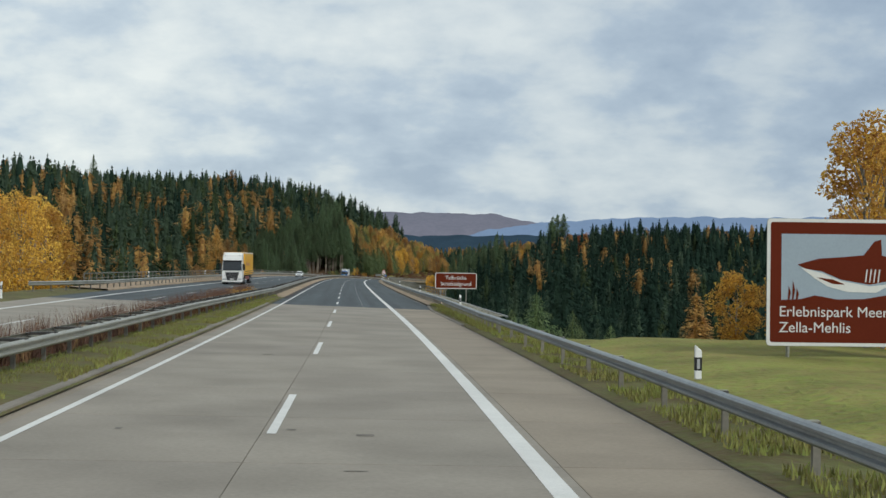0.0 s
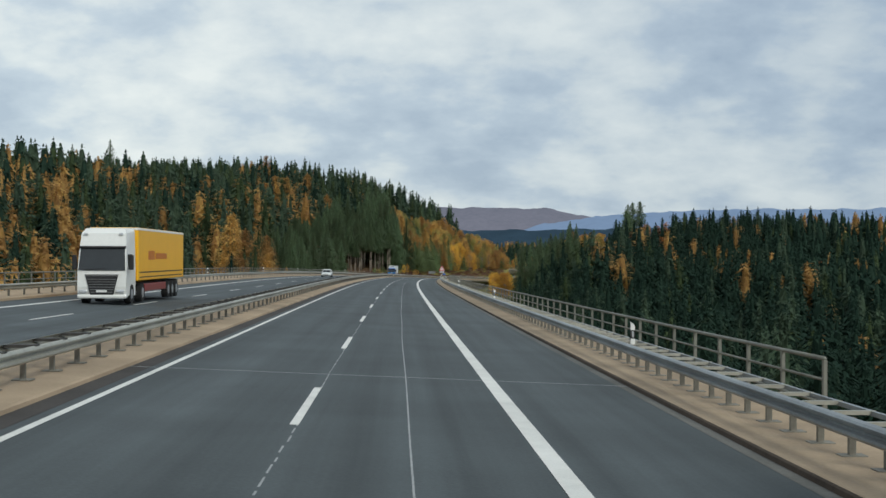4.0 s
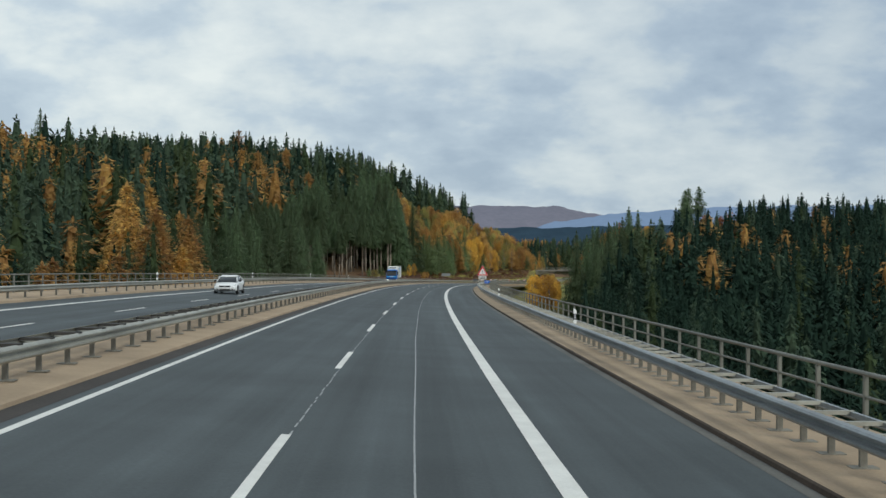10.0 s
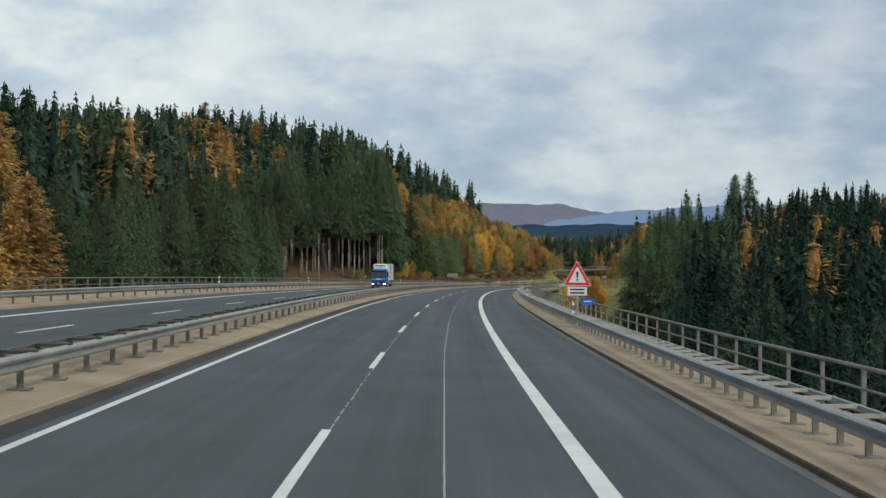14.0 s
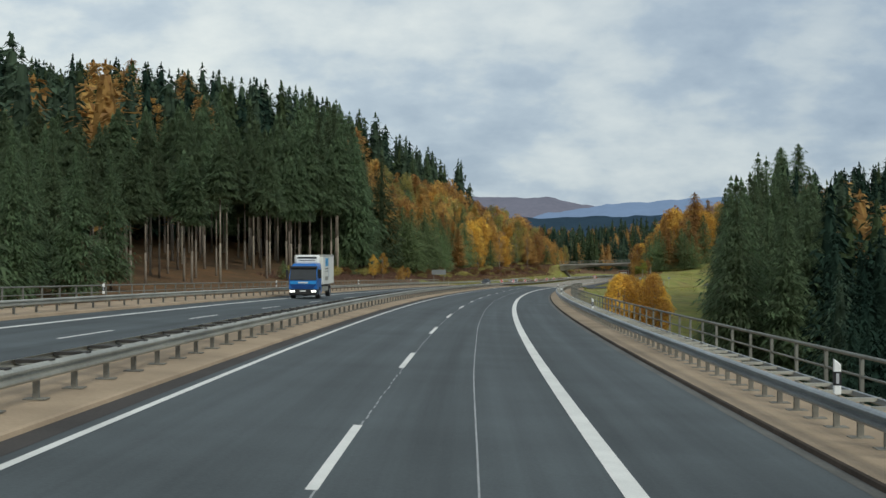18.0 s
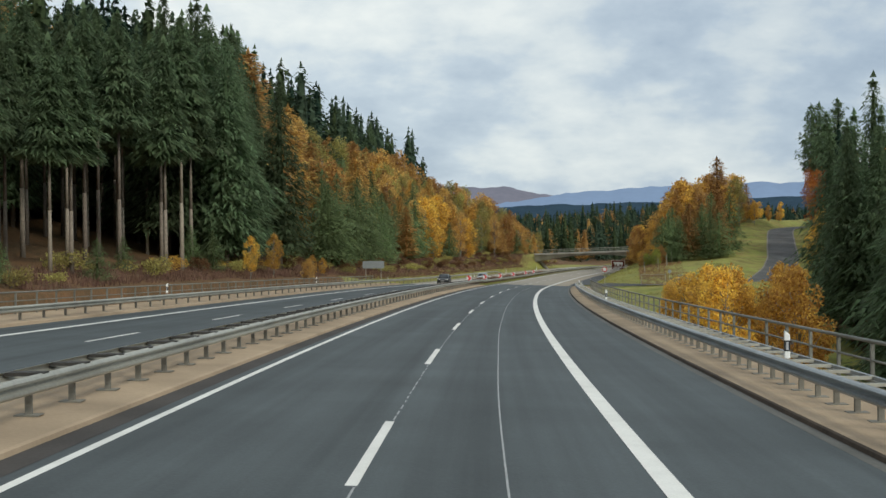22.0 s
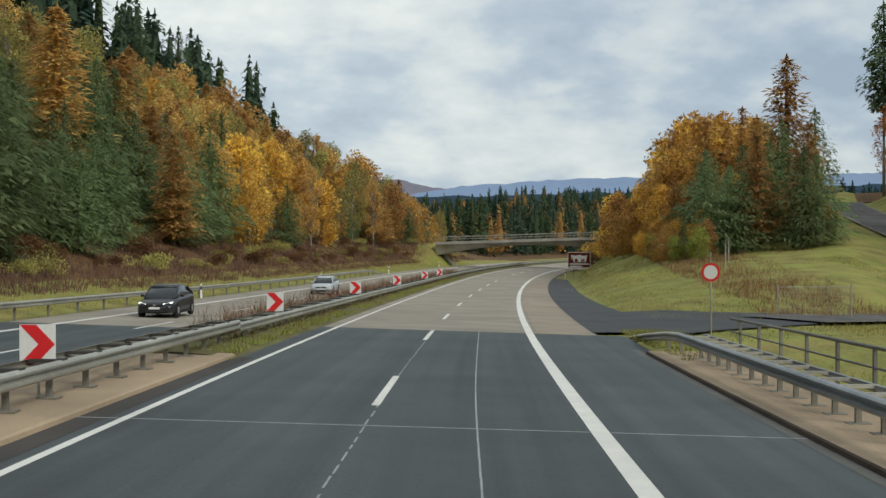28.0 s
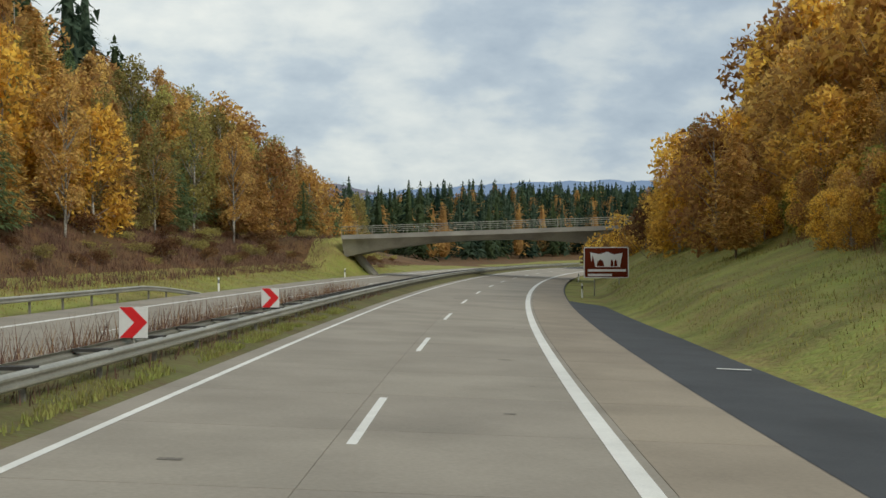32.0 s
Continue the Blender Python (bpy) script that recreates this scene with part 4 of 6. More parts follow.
# forest out of the camera's way
mixed(-200, 190, -330, -45, 13.0, 20, 0.3, 61, lambda a, b: (a < 60) | (b < -60))
mixed(-200, 112, 45, 330, 13.0, 20, 0.15, 62, lambda a, b: (b > 60) | (a < 0))
mixed(190, 1000, 330, 480, 15.0, 22, 0.1, 63)
mixed(-200, 1000, -470, -330, 15.0, 21, 0.2, 64)
# spruces close to the bridge, one by one
for s, lat, v in zip(*scatter(478, 652, -56, -28, 6.0, None, 21)):
    full = s < 508 or s > 640 or (s > 618 and v < 0.4)
    plant((SPRUCES if full else BARE)[int(v * 2.99)], s, lat, np.interp(s, (480, 505, 545, 600, 640), (12, 13.5, 16.5, 22.5, 26)) * RNG.uniform(0.82, 1.1) * (1.0 if lat > -42 else 1.06))
for s, lat, v in zip(*scatter(650, 735, -70, -30, 6.6, lambda a, b: (b < -32 - (a - 650) * 0.32) & (b > -50 - (a - 650) * 0.22), 26)):
    plant(SPRUCES[int(v * 2.99)], s, lat, np.interp(-lat, (32, 45, 60, 70), (25, 31, 35, 35)) * RNG.uniform(0.9, 1.05))
for s, lat, v in zip(*scatter(440, 478, -56, -30, 8.0, None, 22)):
    plant(LARCHES[0] if v < 0.3 else SPRUCES[int(v * 2.99)], s, lat, RNG.uniform(15, 21))
for s, lat, v in zip(*scatter(545, 656, 20, 62, 6.6, lambda a, b: (b > 27 + (a - 545) * 0.11) & (b < 39 + (a - 545) * 0.22), 23)):
    plant(SPRUCES[int(v * 2.99)], s, lat, RNG.uniform(22, 29))
for s, lat, h in ((646, 44, 31), (640, 47, 30), (632, 44, 30), (622, 42, 28), (712, 160, 17)):
    plant(SPRUCES[0] if h > 20 else RUSTY[0], s, lat, h)
edge_rows = []
for s, lat, v in zip(*scatter(114, 215, 24, 78, 8.2, None, 51)):
    edge_rows.append((s, lat, RNG.uniform(15, 22) * np.interp(s, (114, 150), (0.55, 1))))
for s, lat, v in zip(*scatter(215, 545, 27, 57, 8.0, lambda a, b: b > 27 + np.clip(a - 470, 0, 80) * 0.12, 52)):
    edge_rows.append((s, lat, RNG.uniform(19, 26)))
for s, lat, v in zip(*scatter(190, 440, -58, -34, 8.4, None, 53)):
    if v < 0.8:
        edge_rows.append((s, lat, RNG.uniform(17, 23)))
    else:
        plant(LARCHES[int(v * 40) % 2], s, lat, RNG.uniform(16, 21))
# bank of larches and mixed trees past the forest
for s, lat, v in zip(*scatter(652, 925, -64, -25.5, 5.2, lambda a, b: b > -36 - np.clip(a - 650, 0, 90) * 0.32, 24)):
    edge = (-lat - 25) / 30
    if lat > -30.5:
        if v < 0.4:
            plant(SHRUBS[int(v * 5) * 2], s, lat, RNG.uniform(0.8, 2.0))
    elif s < 742 and lat > -34 and v > 0.3:
        if v > 0.6:
            plant(SHRUBS[0 if v < 0.85 else 2], s, lat, RNG.uniform(1.0, 2.2))
    elif s < 742 and lat > -38:
        if v < 0.5:
            plant(YOUNG[int(v * 100) % 2], s, lat, (RNG.uniform(7, 11) + 6 * min(1, edge)) * (0.7 if lat > -29 else 1.0))
        else:
            plant(SHRUBS[int(v * 100) % 2 * 2] if v < 0.85 else OLIVES[0], s, lat, RNG.uniform(2.5, 4.5) if v < 0.85 else RNG.uniform(5, 8))
    else:
        kind = YOUNG[int(v * 100) % 2] if v > (0.50 if s < 800 else 0.74) else LARCHES[int(v * 50) % 2] if v > 0.34 else OLIVES[0] if v > 0.20 else OLIVES[1] if v > 0.12 else THICKETS[0] if v > 0.04 else THICKETS[1]
        plant(kind, s, lat, (RNG.uniform(7, 12) + 7 * min(1, edge)) * (0.8 if v > 0.70 else 1.0))
for s, lat, v in zip(*scatter(656, 930, -35, -24.6, 3.9, None, 44)):
    plant(SHRUBS[0 if v < 0.5 else 2], s, lat, RNG.uniform(0.8, 2.2))
# tall spruces at the end of the forest, young ones on the slope beside them
for s, lat, h in ((622, -37, 30), (628, -34, 30), (634, -37, 32), (640, -34.5, 30), (646, -36, 30)):
    plant(SPRUCES[int(s) % 3], s, lat, h)
for s, lat, h in ((673, -29.5, 13), (680, -29.5, 10), (684, -33, 15), (690, -32, 15), (696, -30, 14), (706, -32, 15), (712, -33, 12), (718, -29.5, 8.5), (728, -32, 9.5), (701, -28.2, 4.2)):
    plant(YOUNG[int(s) % 2], s, lat, h)
# larches that stand out of the spruces
for s, lat, h in ((430, -52, 28), (441, -50, 22), (449, -48, 20), (420, -40, 18), (427, -41, 19), (409, -33, 15), (436, -43, 21), (480, -65, 25), (424, -47, 21), (470, -60, 22),
                  (648, -92, 33), (660, -90, 32), (668, -95, 30), (693, -90, 31), (611, -65, 26), (639, -65, 29), (626, -66, 26), (690, -45, 23), (697, -42, 24), (705, -40, 19), (740, -40, 20),
                  (760, -41, 15), (768, -40, 13), (684, -48, 24), (667, -40, 30)):
    plant(LARCHES[int(s) % 2], s, lat, h)
for s, lat, h in ((640, -66, 21), (718, -40, 8), (712, -42, 7)):
    plant(RUSTY[0], s, lat, h)
plant(RUSTY[0], 680, -108, 22)
plant(LARCHES[0], 722, -46.8, 18)
plant(LARCHES[1], 654, -147, 25)
plant(LARCHES[0], 756, -135, 27)
for s, lat, h in ((792, -90, 32), (748, -69, 33), (732, -64, 33), (704, -201, 30), (900, -83, 30), (893, -80, 27), (885, -78, 28), (875, -76, 27), (862, -72, 28), (840, -70, 27)):
    plant(SPRUCES[int(s) % 3], s, lat, h)
for s, lat, v in zip(*scatter(560, 652, -29, -25, 4.5, None, 43)):
    plant(YOUNG[int(v * 10) % 2] if v < 0.25 else SHRUBS[int(v * 10) % 3], s, lat, RNG.uniform(2, 5) if v < 0.25 else RNG.uniform(1.0, 2.4))
# orange bushes by the opposite railing
for s, lat, h in ((634, -23.6, 2.6), (637, -24.4, 2.4), (639.5, -23.8, 2.0)):
    plant(THICKETS[0], s, lat, h)
# golden shrubs along the railing of the opposite side
for s, lat, h in ((612, -25, 4.5), (624, -25.5, 5), (640, -24.5, 3), (648, -25, 2.6)):
    plant(BIRCHES[int(s) % 2], s, lat, h)
# golden trees on the slope below the bridge
for s, lat, v in zip(*scatter(572, 632, 17.5, 24, 3.4, None, 27)):
    plant(BIRCHES[int(v * 1.99)], s, lat, 0.5 + RNG.uniform(-1.6, 0.9) + 0.05 * (618 - s) - float(ground_up(s, lat)))
# conifers in front of larches on the knoll, golden trees along the bank behind
for s, lat, v in zip(*scatter(752, 800, 23, 36, 4.6, clear, 28)):
    front = s < 784
    if lat < 29.5 and s > 772:
        plant(BIRCHES[int(v * 20) % 2] if v < 0.5 else OLIVES[1] if v < 0.75 else LARCHES[0], s, lat, RNG.uniform(7, 11))
    elif front:
        plant(YOUNG[int(v * 1.99)] if v < 0.86 else LARCHES[0], s, lat, RNG.uniform(8.5, 12) if v < 0.86 else RNG.uniform(12, 14))
    else:
        plant(YOUNG[int(v * 1.99)] if v < 0.25 else LARCHES[int(v * 20) % 2], s, lat, RNG.uniform(12, 16))
plant(LARCHES[1], 776, 34.5, 22)
plant(LARCHES[0], 781, 25.5, 16)
plant(YOUNG[0], 770, 33, 14)
plant(YOUNG[1], 772, 37, 15)
for s, lat, v in zip(*scatter(796, 868, 17, 44, 4.8, lambda a, b: (branch_near(a, b)[0] > 6) & (b < np.interp(a, (796, 815, 840), (29, 31, 44))), 25)):
    kind = OLIVES[0] if v < 0.2 else OLIVES[1] if v < 0.38 else THICKETS[int(v * 30) % 2] if v < 0.72 else LARCHES[0]
    plant(kind, s, lat, RNG.uniform(11.5, 17) * (0.55 if lat < 21 else 0.8 if lat < 25 else 1.0) * (0.85 if s > 840 else 1.0))
# dense thickets at the foot of the bank
for s, lat, v in zip(*scatter(748, 850, 16.5, 24.5, 2.7, lambda a, b: b > np.interp(a, (748, 775, 815, 850), (18.5, 17.5, 15.5, 14)), 46)):
    plant(THICKETS[int(v * 2.99)] if v < 0.8 else SHRUBS[0], s, lat, RNG.uniform(1.7, 3.0) + 0.3 * (lat - 16.5) if v < 0.8 else RNG.uniform(1.2, 1.9))
for s, lat, v in zip(*scatter(846, 872, 11.5, 22, 3.2, None, 29)):
    plant(SHRUBS[int(v * 4) % 2] if v < 0.6 else OLIVES[1], s, lat, RNG.uniform(2.2, 5.0))
for s, lat, v in zip(*scatter(846, 880, 30, 66, 5.0, clear, 30)):
    plant(BIRCHES[int(v * 1.99)], s, lat, RNG.uniform(4, 7))
for s, lat, v in zip(*scatter(812, 848, 15.5, 24, 3.6, None, 45)):
    plant(SHRUBS[int(v * 2.99)] if v < 0.6 else BIRCHES[0], s, lat, RNG.uniform(1.6, 3.2) if v < 0.6 else RNG.uniform(4, 7))
# pines and beeches beside the access road
for s, lat, h in ((845, 60, 28), (819, 60.5, 26), (804, 61, 23), (832, 66, 25)):
    plant(PINES[int(s) % 2], s, lat, h + 6)
for s, lat, v in zip(*scatter(790, 850, 60, 84, 7.0, clear, 31)):
    plant(RUSTY[0] if v < 0.6 else SPRUCES[0] if v < 0.75 else OLIVES[1], s, lat, RNG.uniform(12, 17))
for s, lat, v in zip(*scatter(655, 780, 50, 62, 6.0, clear, 32)):
    plant(BIRCHES[0] if v < 0.5 else LARCHES[1], s, lat, RNG.uniform(6, 11))
# trees by the first concrete stretch
for s, lat, h in ((94, -26, 8), (98, -25, 8.5), (104, -25.5, 8.5), (107, -29, 9), (103, -31, 9.5), (111, -25.5, 8), (115, -27, 8.5)):
    plant(BIRCHES[int(s) % 2], s, lat, h - float(ground_up(s, lat)))
for s, lat, h in ((42, 19.5, 8.6), (47, 22, 9), (44, 21, 8), (50, 24, 9.5), (40, 25, 10), (36, 23, 8.5), (60, 27, 8.5)):
    plant(BIRCHES[int(s) % 2], s, lat, h)
for s, lat, h in ((50, 17.2, 2.7), (47, 18.2, 2.9)):
    plant(THICKETS[1], s, lat, h - float(ground_up(s, lat)))
for s, lat, h in ((80, 24, 9), (88, 26, 7.5), (74, 21, 3.6), (97, 20, 4), (92, 17, 3), (106, 21, 5)):
    plant(LARCHES[int(s) % 2], s, lat, h)
for s, lat, h in ((112, 17, 5), (120, 16, 6), (128, 19, 8), (118, 22, 7), (105, 27, 8)):
    plant(SPRUCES[int(s) % 3], s, lat, h)
for s, lat, v in zip(*scatter(72, 118, 12.5, 22, 3.4, None, 41)):
    plant(SHRUBS[int(v * 1.99) * 2] if v < 0.6 else YOUNG[0], s, lat, RNG.uniform(1.2, 2.4) if v < 0.6 else RNG.uniform(3, 5))
# shrubs behind the fence and in the median
for s, k, h in ((80, 0, 1.0), (83, 0, 1.2), (86, 1, 1.3), (88.5, 1, 1.4), (91, 0, 1.3), (70, 0, 1.1), (62, 0, 1.0)):
    plant(SHRUBS[k], s, -7.2 + 0.01 * s * 0.4, h)

SPRUCE_MATS = (SPRUCE_FAR, SPRUCE_SHADE_DARK, SPRUCE_MOSS)
wood("spruce_forest", "mixed green spruce forest covering the hillside", FAR_SPRUCE, SPRUCE_MATS, (0.5, 0.25, 0.25), [r for r in spruce_rows if r[1] < 0], BACK_SPRUCE)
# On the right mostly the dark tone: shade of that side as colour.
wood("spruce_forest", "spruce forest filling the valley side, shade in its dark colour", FAR_SPRUCE, SPRUCE_MATS, (0.12, 0.82, 0.06), [r for r in spruce_rows if r[1] >= 0], BACK_SPRUCE)
wood("spruce_edge", "spruces on the slope close to the bridge", MID_SPRUCE, SPRUCE_MATS, (0.5, 0.25, 0.25), [r for r in edge_rows if r[1] < 0])
wood("spruce_edge", "spruces of the valley close to the bridge, shade in their dark colour", MID_SPRUCE, SPRUCE_MATS, (0.12, 0.82, 0.06), [r for r in edge_rows if r[1] >= 0])
wood("larch_stand", "orange larches scattered through the spruce forest", FAR_LARCH, (LARCH_FAR, LARCH), (0.7, 0.3), larch_rows, BACK_LARCH)
for ob, _ in SPRUCES + BARE + PINES + YOUNG + LARCHES + BIRCHES + RUSTY + OLIVES + THICKETS + SHRUBS:
    if ob.name not in FIRST:
        for o in (*ob.children_recursive, ob):
            bpy.data.objects.remove(o)

# ---------------------------------------------------------------- marks and seams on the road
def seam_mesh(rows, mat, dz=0.004):
    """rows: (s0, s1, lat, width); one mesh of short thin strips."""
    v, f = [], []
    for s0, s1, lat, w in rows:
        n = len(v)
        v += spots([s0, s0, s1, s1], [lat - w / 2, lat + w / 2, lat + w / 2, lat - w / 2], dz).tolist()
        f.append((n, n + 1, n + 2, n + 3))
    return mesh_of("seam", v, f, mat)


_q = np.random.default_rng(17)
rows = []
for s in np.arange(A0 + 2, A1, 1.5):
    off = 1.83 + 0.05 * math.sin(s * 0.035) + 0.012 * math.sin(s * 0.23)
    rows.append((s, s + 1.53, off, 0.028))
child("sealed_seam", seam_mesh(rows, SEAL), road, "pale sealed seam along the lane")
rows = []
s = A0 + 1.0
while s < A1:
    n = _q.uniform(0.25, 0.9)
    rows.append((s, min(s + n, A1), 0.01 + _q.normal(0, 0.008), 0.03))
    s += n + _q.uniform(0.12, 0.5)
child("sealed_seam", seam_mesh(rows, SEAL, 0.003), road)
for s in (117.0, 645.0):
    child("deck_joint", seam_mesh([(s, s + 0.07, x, 0.61) for x in np.arange(-4.4, 7.4, 0.6)], SEAL, 0.005), road, "pale expansion joint across the carriageway")
    child("deck_joint", sweep("deck_joint", ((-17.7, 0.005), (-7.3, 0.005)), s, s + 0.08, SEAL, 1.0, lift=opp), road_opp)
# gutter strip beside the bridge kerb
GUTTER_DARK = material("grimy_asphalt", (0.068, 0.060, 0.055), 0.9, vary=0.35, scale=0.5, fine=14, bump=0.2, stains=0.3, coords="World")
GUTTER = material("gutter_asphalt", (0.165, 0.16, 0.145), 0.85, vary=0.35, scale=0.5, fine=14, bump=0.2, stains=0.3, coords="World")
child("gutter", strip("gutter", 6.78, 7.05, 0.004, B0 - 6, B1 + 2, GUTTER), road)
child("gutter", strip("gutter", -4.62, -4.12, 0.004, B0 - 4, B1 - 6, GUTTER_DARK), road, "dark grimy strip along the median kerb")
# damp dark wheel marks and scuffs
SCUFF = material("rubber_scuffs", (0.20, 0.178, 0.15), 0.8, vary=0.4, scale=2, fine=20, coords="World")
rows = []
for _ in range(60):
    s = _q.uniform(676, 800) if _q.random() < 0.7 else _q.uniform(2, 80)
    rows.append((s, s + _q.uniform(0.04, 0.22), _q.uniform(-3, 3.2), _q.uniform(0.08, 0.40)))
child("scuff", seam_mesh(rows, SCUFF, 0.008), road, "dark scuffs on the concrete")

# verges, kerbs and median soil
for s0, s1, kl, kr in ((-60, 84, -4.62, 6.45),):
    child("kerb", sweep("kerb", ((kl + 0.06, -0.05), (kl, 0.09), (kl - 0.2, 0.10), (kl - 0.24, -0.05)), s0, s1, KERB, closed=True), road)
child("kerb", sweep("kerb", ((6.40, -0.05), (6.42, 0.03), (6.58, 0.05), (6.62, -0.05)), 60, B0 - 8, KERB, closed=True,
                    bend=lambda s: np.clip((s - 83) / 14, 0, 1) * 0.60), road)
MEDIAN = material("median_turf", (0.135, 0.150, 0.045), 0.95, dark=(0.125, 0.085, 0.045), scale=0.8, fine=5, bump=0.7, bump_size=0.08, stains=0.3, coords="World")
for s0, s1, edge in ((-60, B0 - 2, -4.5), (B1 - 7, END, -4.42)):
    me = sweep("median", ((edge, 0.05 if edge < -4.45 else -0.01), (-5.2, 0.13), (-6.0, 0.16), (-6.8, 0.12), (-7.5, 0.0)), s0, s1, MEDIAN, 2.0, lift=lambda s: np.zeros_like(s))
    tagged(new("median", me), "strip of turf and bare soil in the median", "median", kind="structure")
for s0, s1, l0, l1 in ((-60, B0 - 4, 6.5, 9.9), ):
    tagged(new("verge", sweep("verge", ((l0, -0.02), (l0 + 0.4, 0.03), (8.0, 0.02), (9.0, -0.10), (l1, -0.75)), s0, s1, MEDIAN, 2.0,
                              bend=lambda s: np.clip((s - 83) / 14, 0, 1) * 0.60)), "mown grass verge under the guardrail", "verge", kind="structure")

child("gutter", strip("gutter", -4.60, -4.30, 0.004, -60, 84.5, SHOULDER), road, "pale concrete gutter along the kerb")
tagged(new("verge", sweep("verge", ((-17.9, -0.02), (-18.8, 0.05), (-21.5, 0.03), (-24.0, -0.25)), -60, 99, MEDIAN, 2.0, lift=opp)), "grass verge beside the opposite carriageway", "verge", kind="structure")

# ---------------------------------------------------------------- grass, weeds and median plants
BLADE = material("grass_blades", (0.20, 0.24, 0.06), 0.9, dark=(0.20, 0.165, 0.065), scale=0.5, fine=4, bump=0, island=0.4, coords="World", spec=0.1)
STRAW = material("dry_stalks", (0.30, 0.19, 0.10), 0.9, dark=(0.13, 0.06, 0.04), scale=0.6, fine=4, bump=0, island=0.45, coords="World", spec=0.1)
WEED = material("red_brown_weeds", (0.165, 0.095, 0.068), 0.9, dark=(0.09, 0.052, 0.042), scale=0.6, fine=4, bump=0, island=0.4, coords="World", spec=0.1)


def tufts(name, label, mat, areas, tall, wide, seed, category="grass"):
    """areas: (s0, s1, lat0, lat1, count, on_ground); thin leaning blades."""
    rng = np.random.default_rng(seed)
    out = []
    for s0, s1, l0, l1, n, on_ground in areas:
        s, lat = rng.uniform(s0, s1, n), rng.uniform(l0, l1, n)
        clump = np.array([noise.noise(Vector((a * 0.5, b * 0.9, seed))) for a, b in zip(s, lat)])
        ok = clump > -0.12
        s, lat, n = s[ok], lat[ok], int(ok.sum())
        p = spots(s, lat, 0.1)
        if on_ground:
            p[:, 2] = ground_z(s, lat)
        h = tall * rng.uniform(0.4, 1.25, n)[:, None]
        a = rng.uniform(0, 6.28, n)
        d = np.stack([np.cos(a), np.sin(a), np.zeros(n)], 1) * wide * rng.uniform(0.5, 1.5, n)[:, None]
        lean = np.concatenate([rng.normal(0, 0.28, (n, 2)) * h, h], 1)
        out.append(np.stack([p - d - [0, 0, 0.03], p + d - [0, 0, 0.03], p + lean], 1))
    return tagged(new(name, tri_mesh(name, np.concatenate(out), mat)), label, category, kind="stuff")


tufts("verge_grass", "short green and yellowish grass along the verges", BLADE,
      [(-2, 84, 6.75, 8.9, 28000, False), (84, 98, 7.3, 8.9, 4500, False), (-2, 104, -6.6, -4.75, 52000, False), (658, 780, -6.0, -4.6, 36000, False), (664, 830, 9.6, 34, 60000, True), (660, 677, 7.5, 10, 6000, False),
       (640, 720, 10, 30, 9000, True), (660, 900, -24, -18.9, 14000, True)], 0.12, 0.017, 3)
tufts("median_weeds", "reddish brown weeds in the median and on the bank", WEED,
      [(0, 96, -7.6, -6.75, 24000, False), (662, 800, -7.4, -6.2, 16000, False), (662, 800, -5.9, -5.2, 2500, False), (655, 930, -33, -24, 40000, True)], 0.42, 0.013, 5, "weeds")
tufts("weed_bed", "dense bed of reddish brown dry weeds behind the guardrail", WEED, [(-2, 98, -7.55, -6.9, 15000, False), (664, 790, -7.3, -6.5, 5000, False)], 0.95, 0.016, 12, "weeds")
tufts("dry_stalks", "tall dry stalks in the median", STRAW,
      [(2, 92, -7.5, -6.5, 2600, False), (664, 800, -7.3, -6.3, 4200, False), (700, 880, -27, -21, 4000, True)], 0.9, 0.014, 6, "weeds")

LONG = material("tall_grass", (0.33, 0.34, 0.085), 0.9, dark=(0.30, 0.21, 0.085), scale=0.25, fine=2, bump=0, island=0.35, coords="World", spec=0.1, thin=0.3)
tufts("tall_grass", "tufts of tall yellow-green grass on the slopes", LONG, [(690, 830, 10.2, 34, 36000, True), (664, 700, 18, 34, 9000, True), (660, 900, -25, -19.5, 22000, True)], 0.22, 0.016, 9)

tufts("dry_grass", "tall dry brown grass along the top of the bank", STRAW, [(694, 790, 17.5, 26, 26000, True)], 0.5, 0.016, 15)
tufts("bracken", "rust-brown dead bracken covering the bank", WEED, [(655, 905, -36, -22.5, 70000, True), (560, 655, -32, -25, 16000, True)], 0.5, 0.03, 16, "bracken")

# ---------------------------------------------------------------- delineator posts
WHITE = material("white_plastic", (0.78, 0.78, 0.76), 0.5, vary=0.1, scale=3, fine=20, bump=0.03, rand=0.05)
BLACK = material("black_band", (0.02, 0.02, 0.022), 0.5, scale=4, fine=20)
REFLECT = material("reflector", (0.55, 0.56, 0.58), 0.25, 0.3, scale=10, fine=60)
ORANGE = material("orange_reflector", (0.75, 0.30, 0.05), 0.35, scale=10, fine=60)


def delineator(s, lat, dz, full, side=1, lift=None):
    d = thing("delineator_post", "white plastic delineator post with a black band" + (" standing in the grass" if full else " on the guardrail"), "road post", "delineator posts")
    h = 1.0 if full else 0.56
    bm = bmesh.new()
    vs = box(bm, -0.06, 0.06, -0.05, 0.05, -0.25 if full else 0.0, h, bevel=0.02)
    for v in bm.verts:
        if v.co.z > h - 0.03:
            v.co.z += -0.05 * v.co.x * side / 0.06
    part("body", bm, WHITE, d)
    band = part("band", boxed(-0.0625, 0.0625, -0.0525, 0.0525, h - 0.40, h - 0.17), BLACK, d)
    part("reflector", boxed(-0.025, 0.025, -0.058, -0.0515, h - 0.37, h - 0.20, bevel=0.002), REFLECT, band)
    d.matrix_basis = upright(s, lat, dz + (0.0 if lift is None else float(lift(s))), -6 * side)
    return d


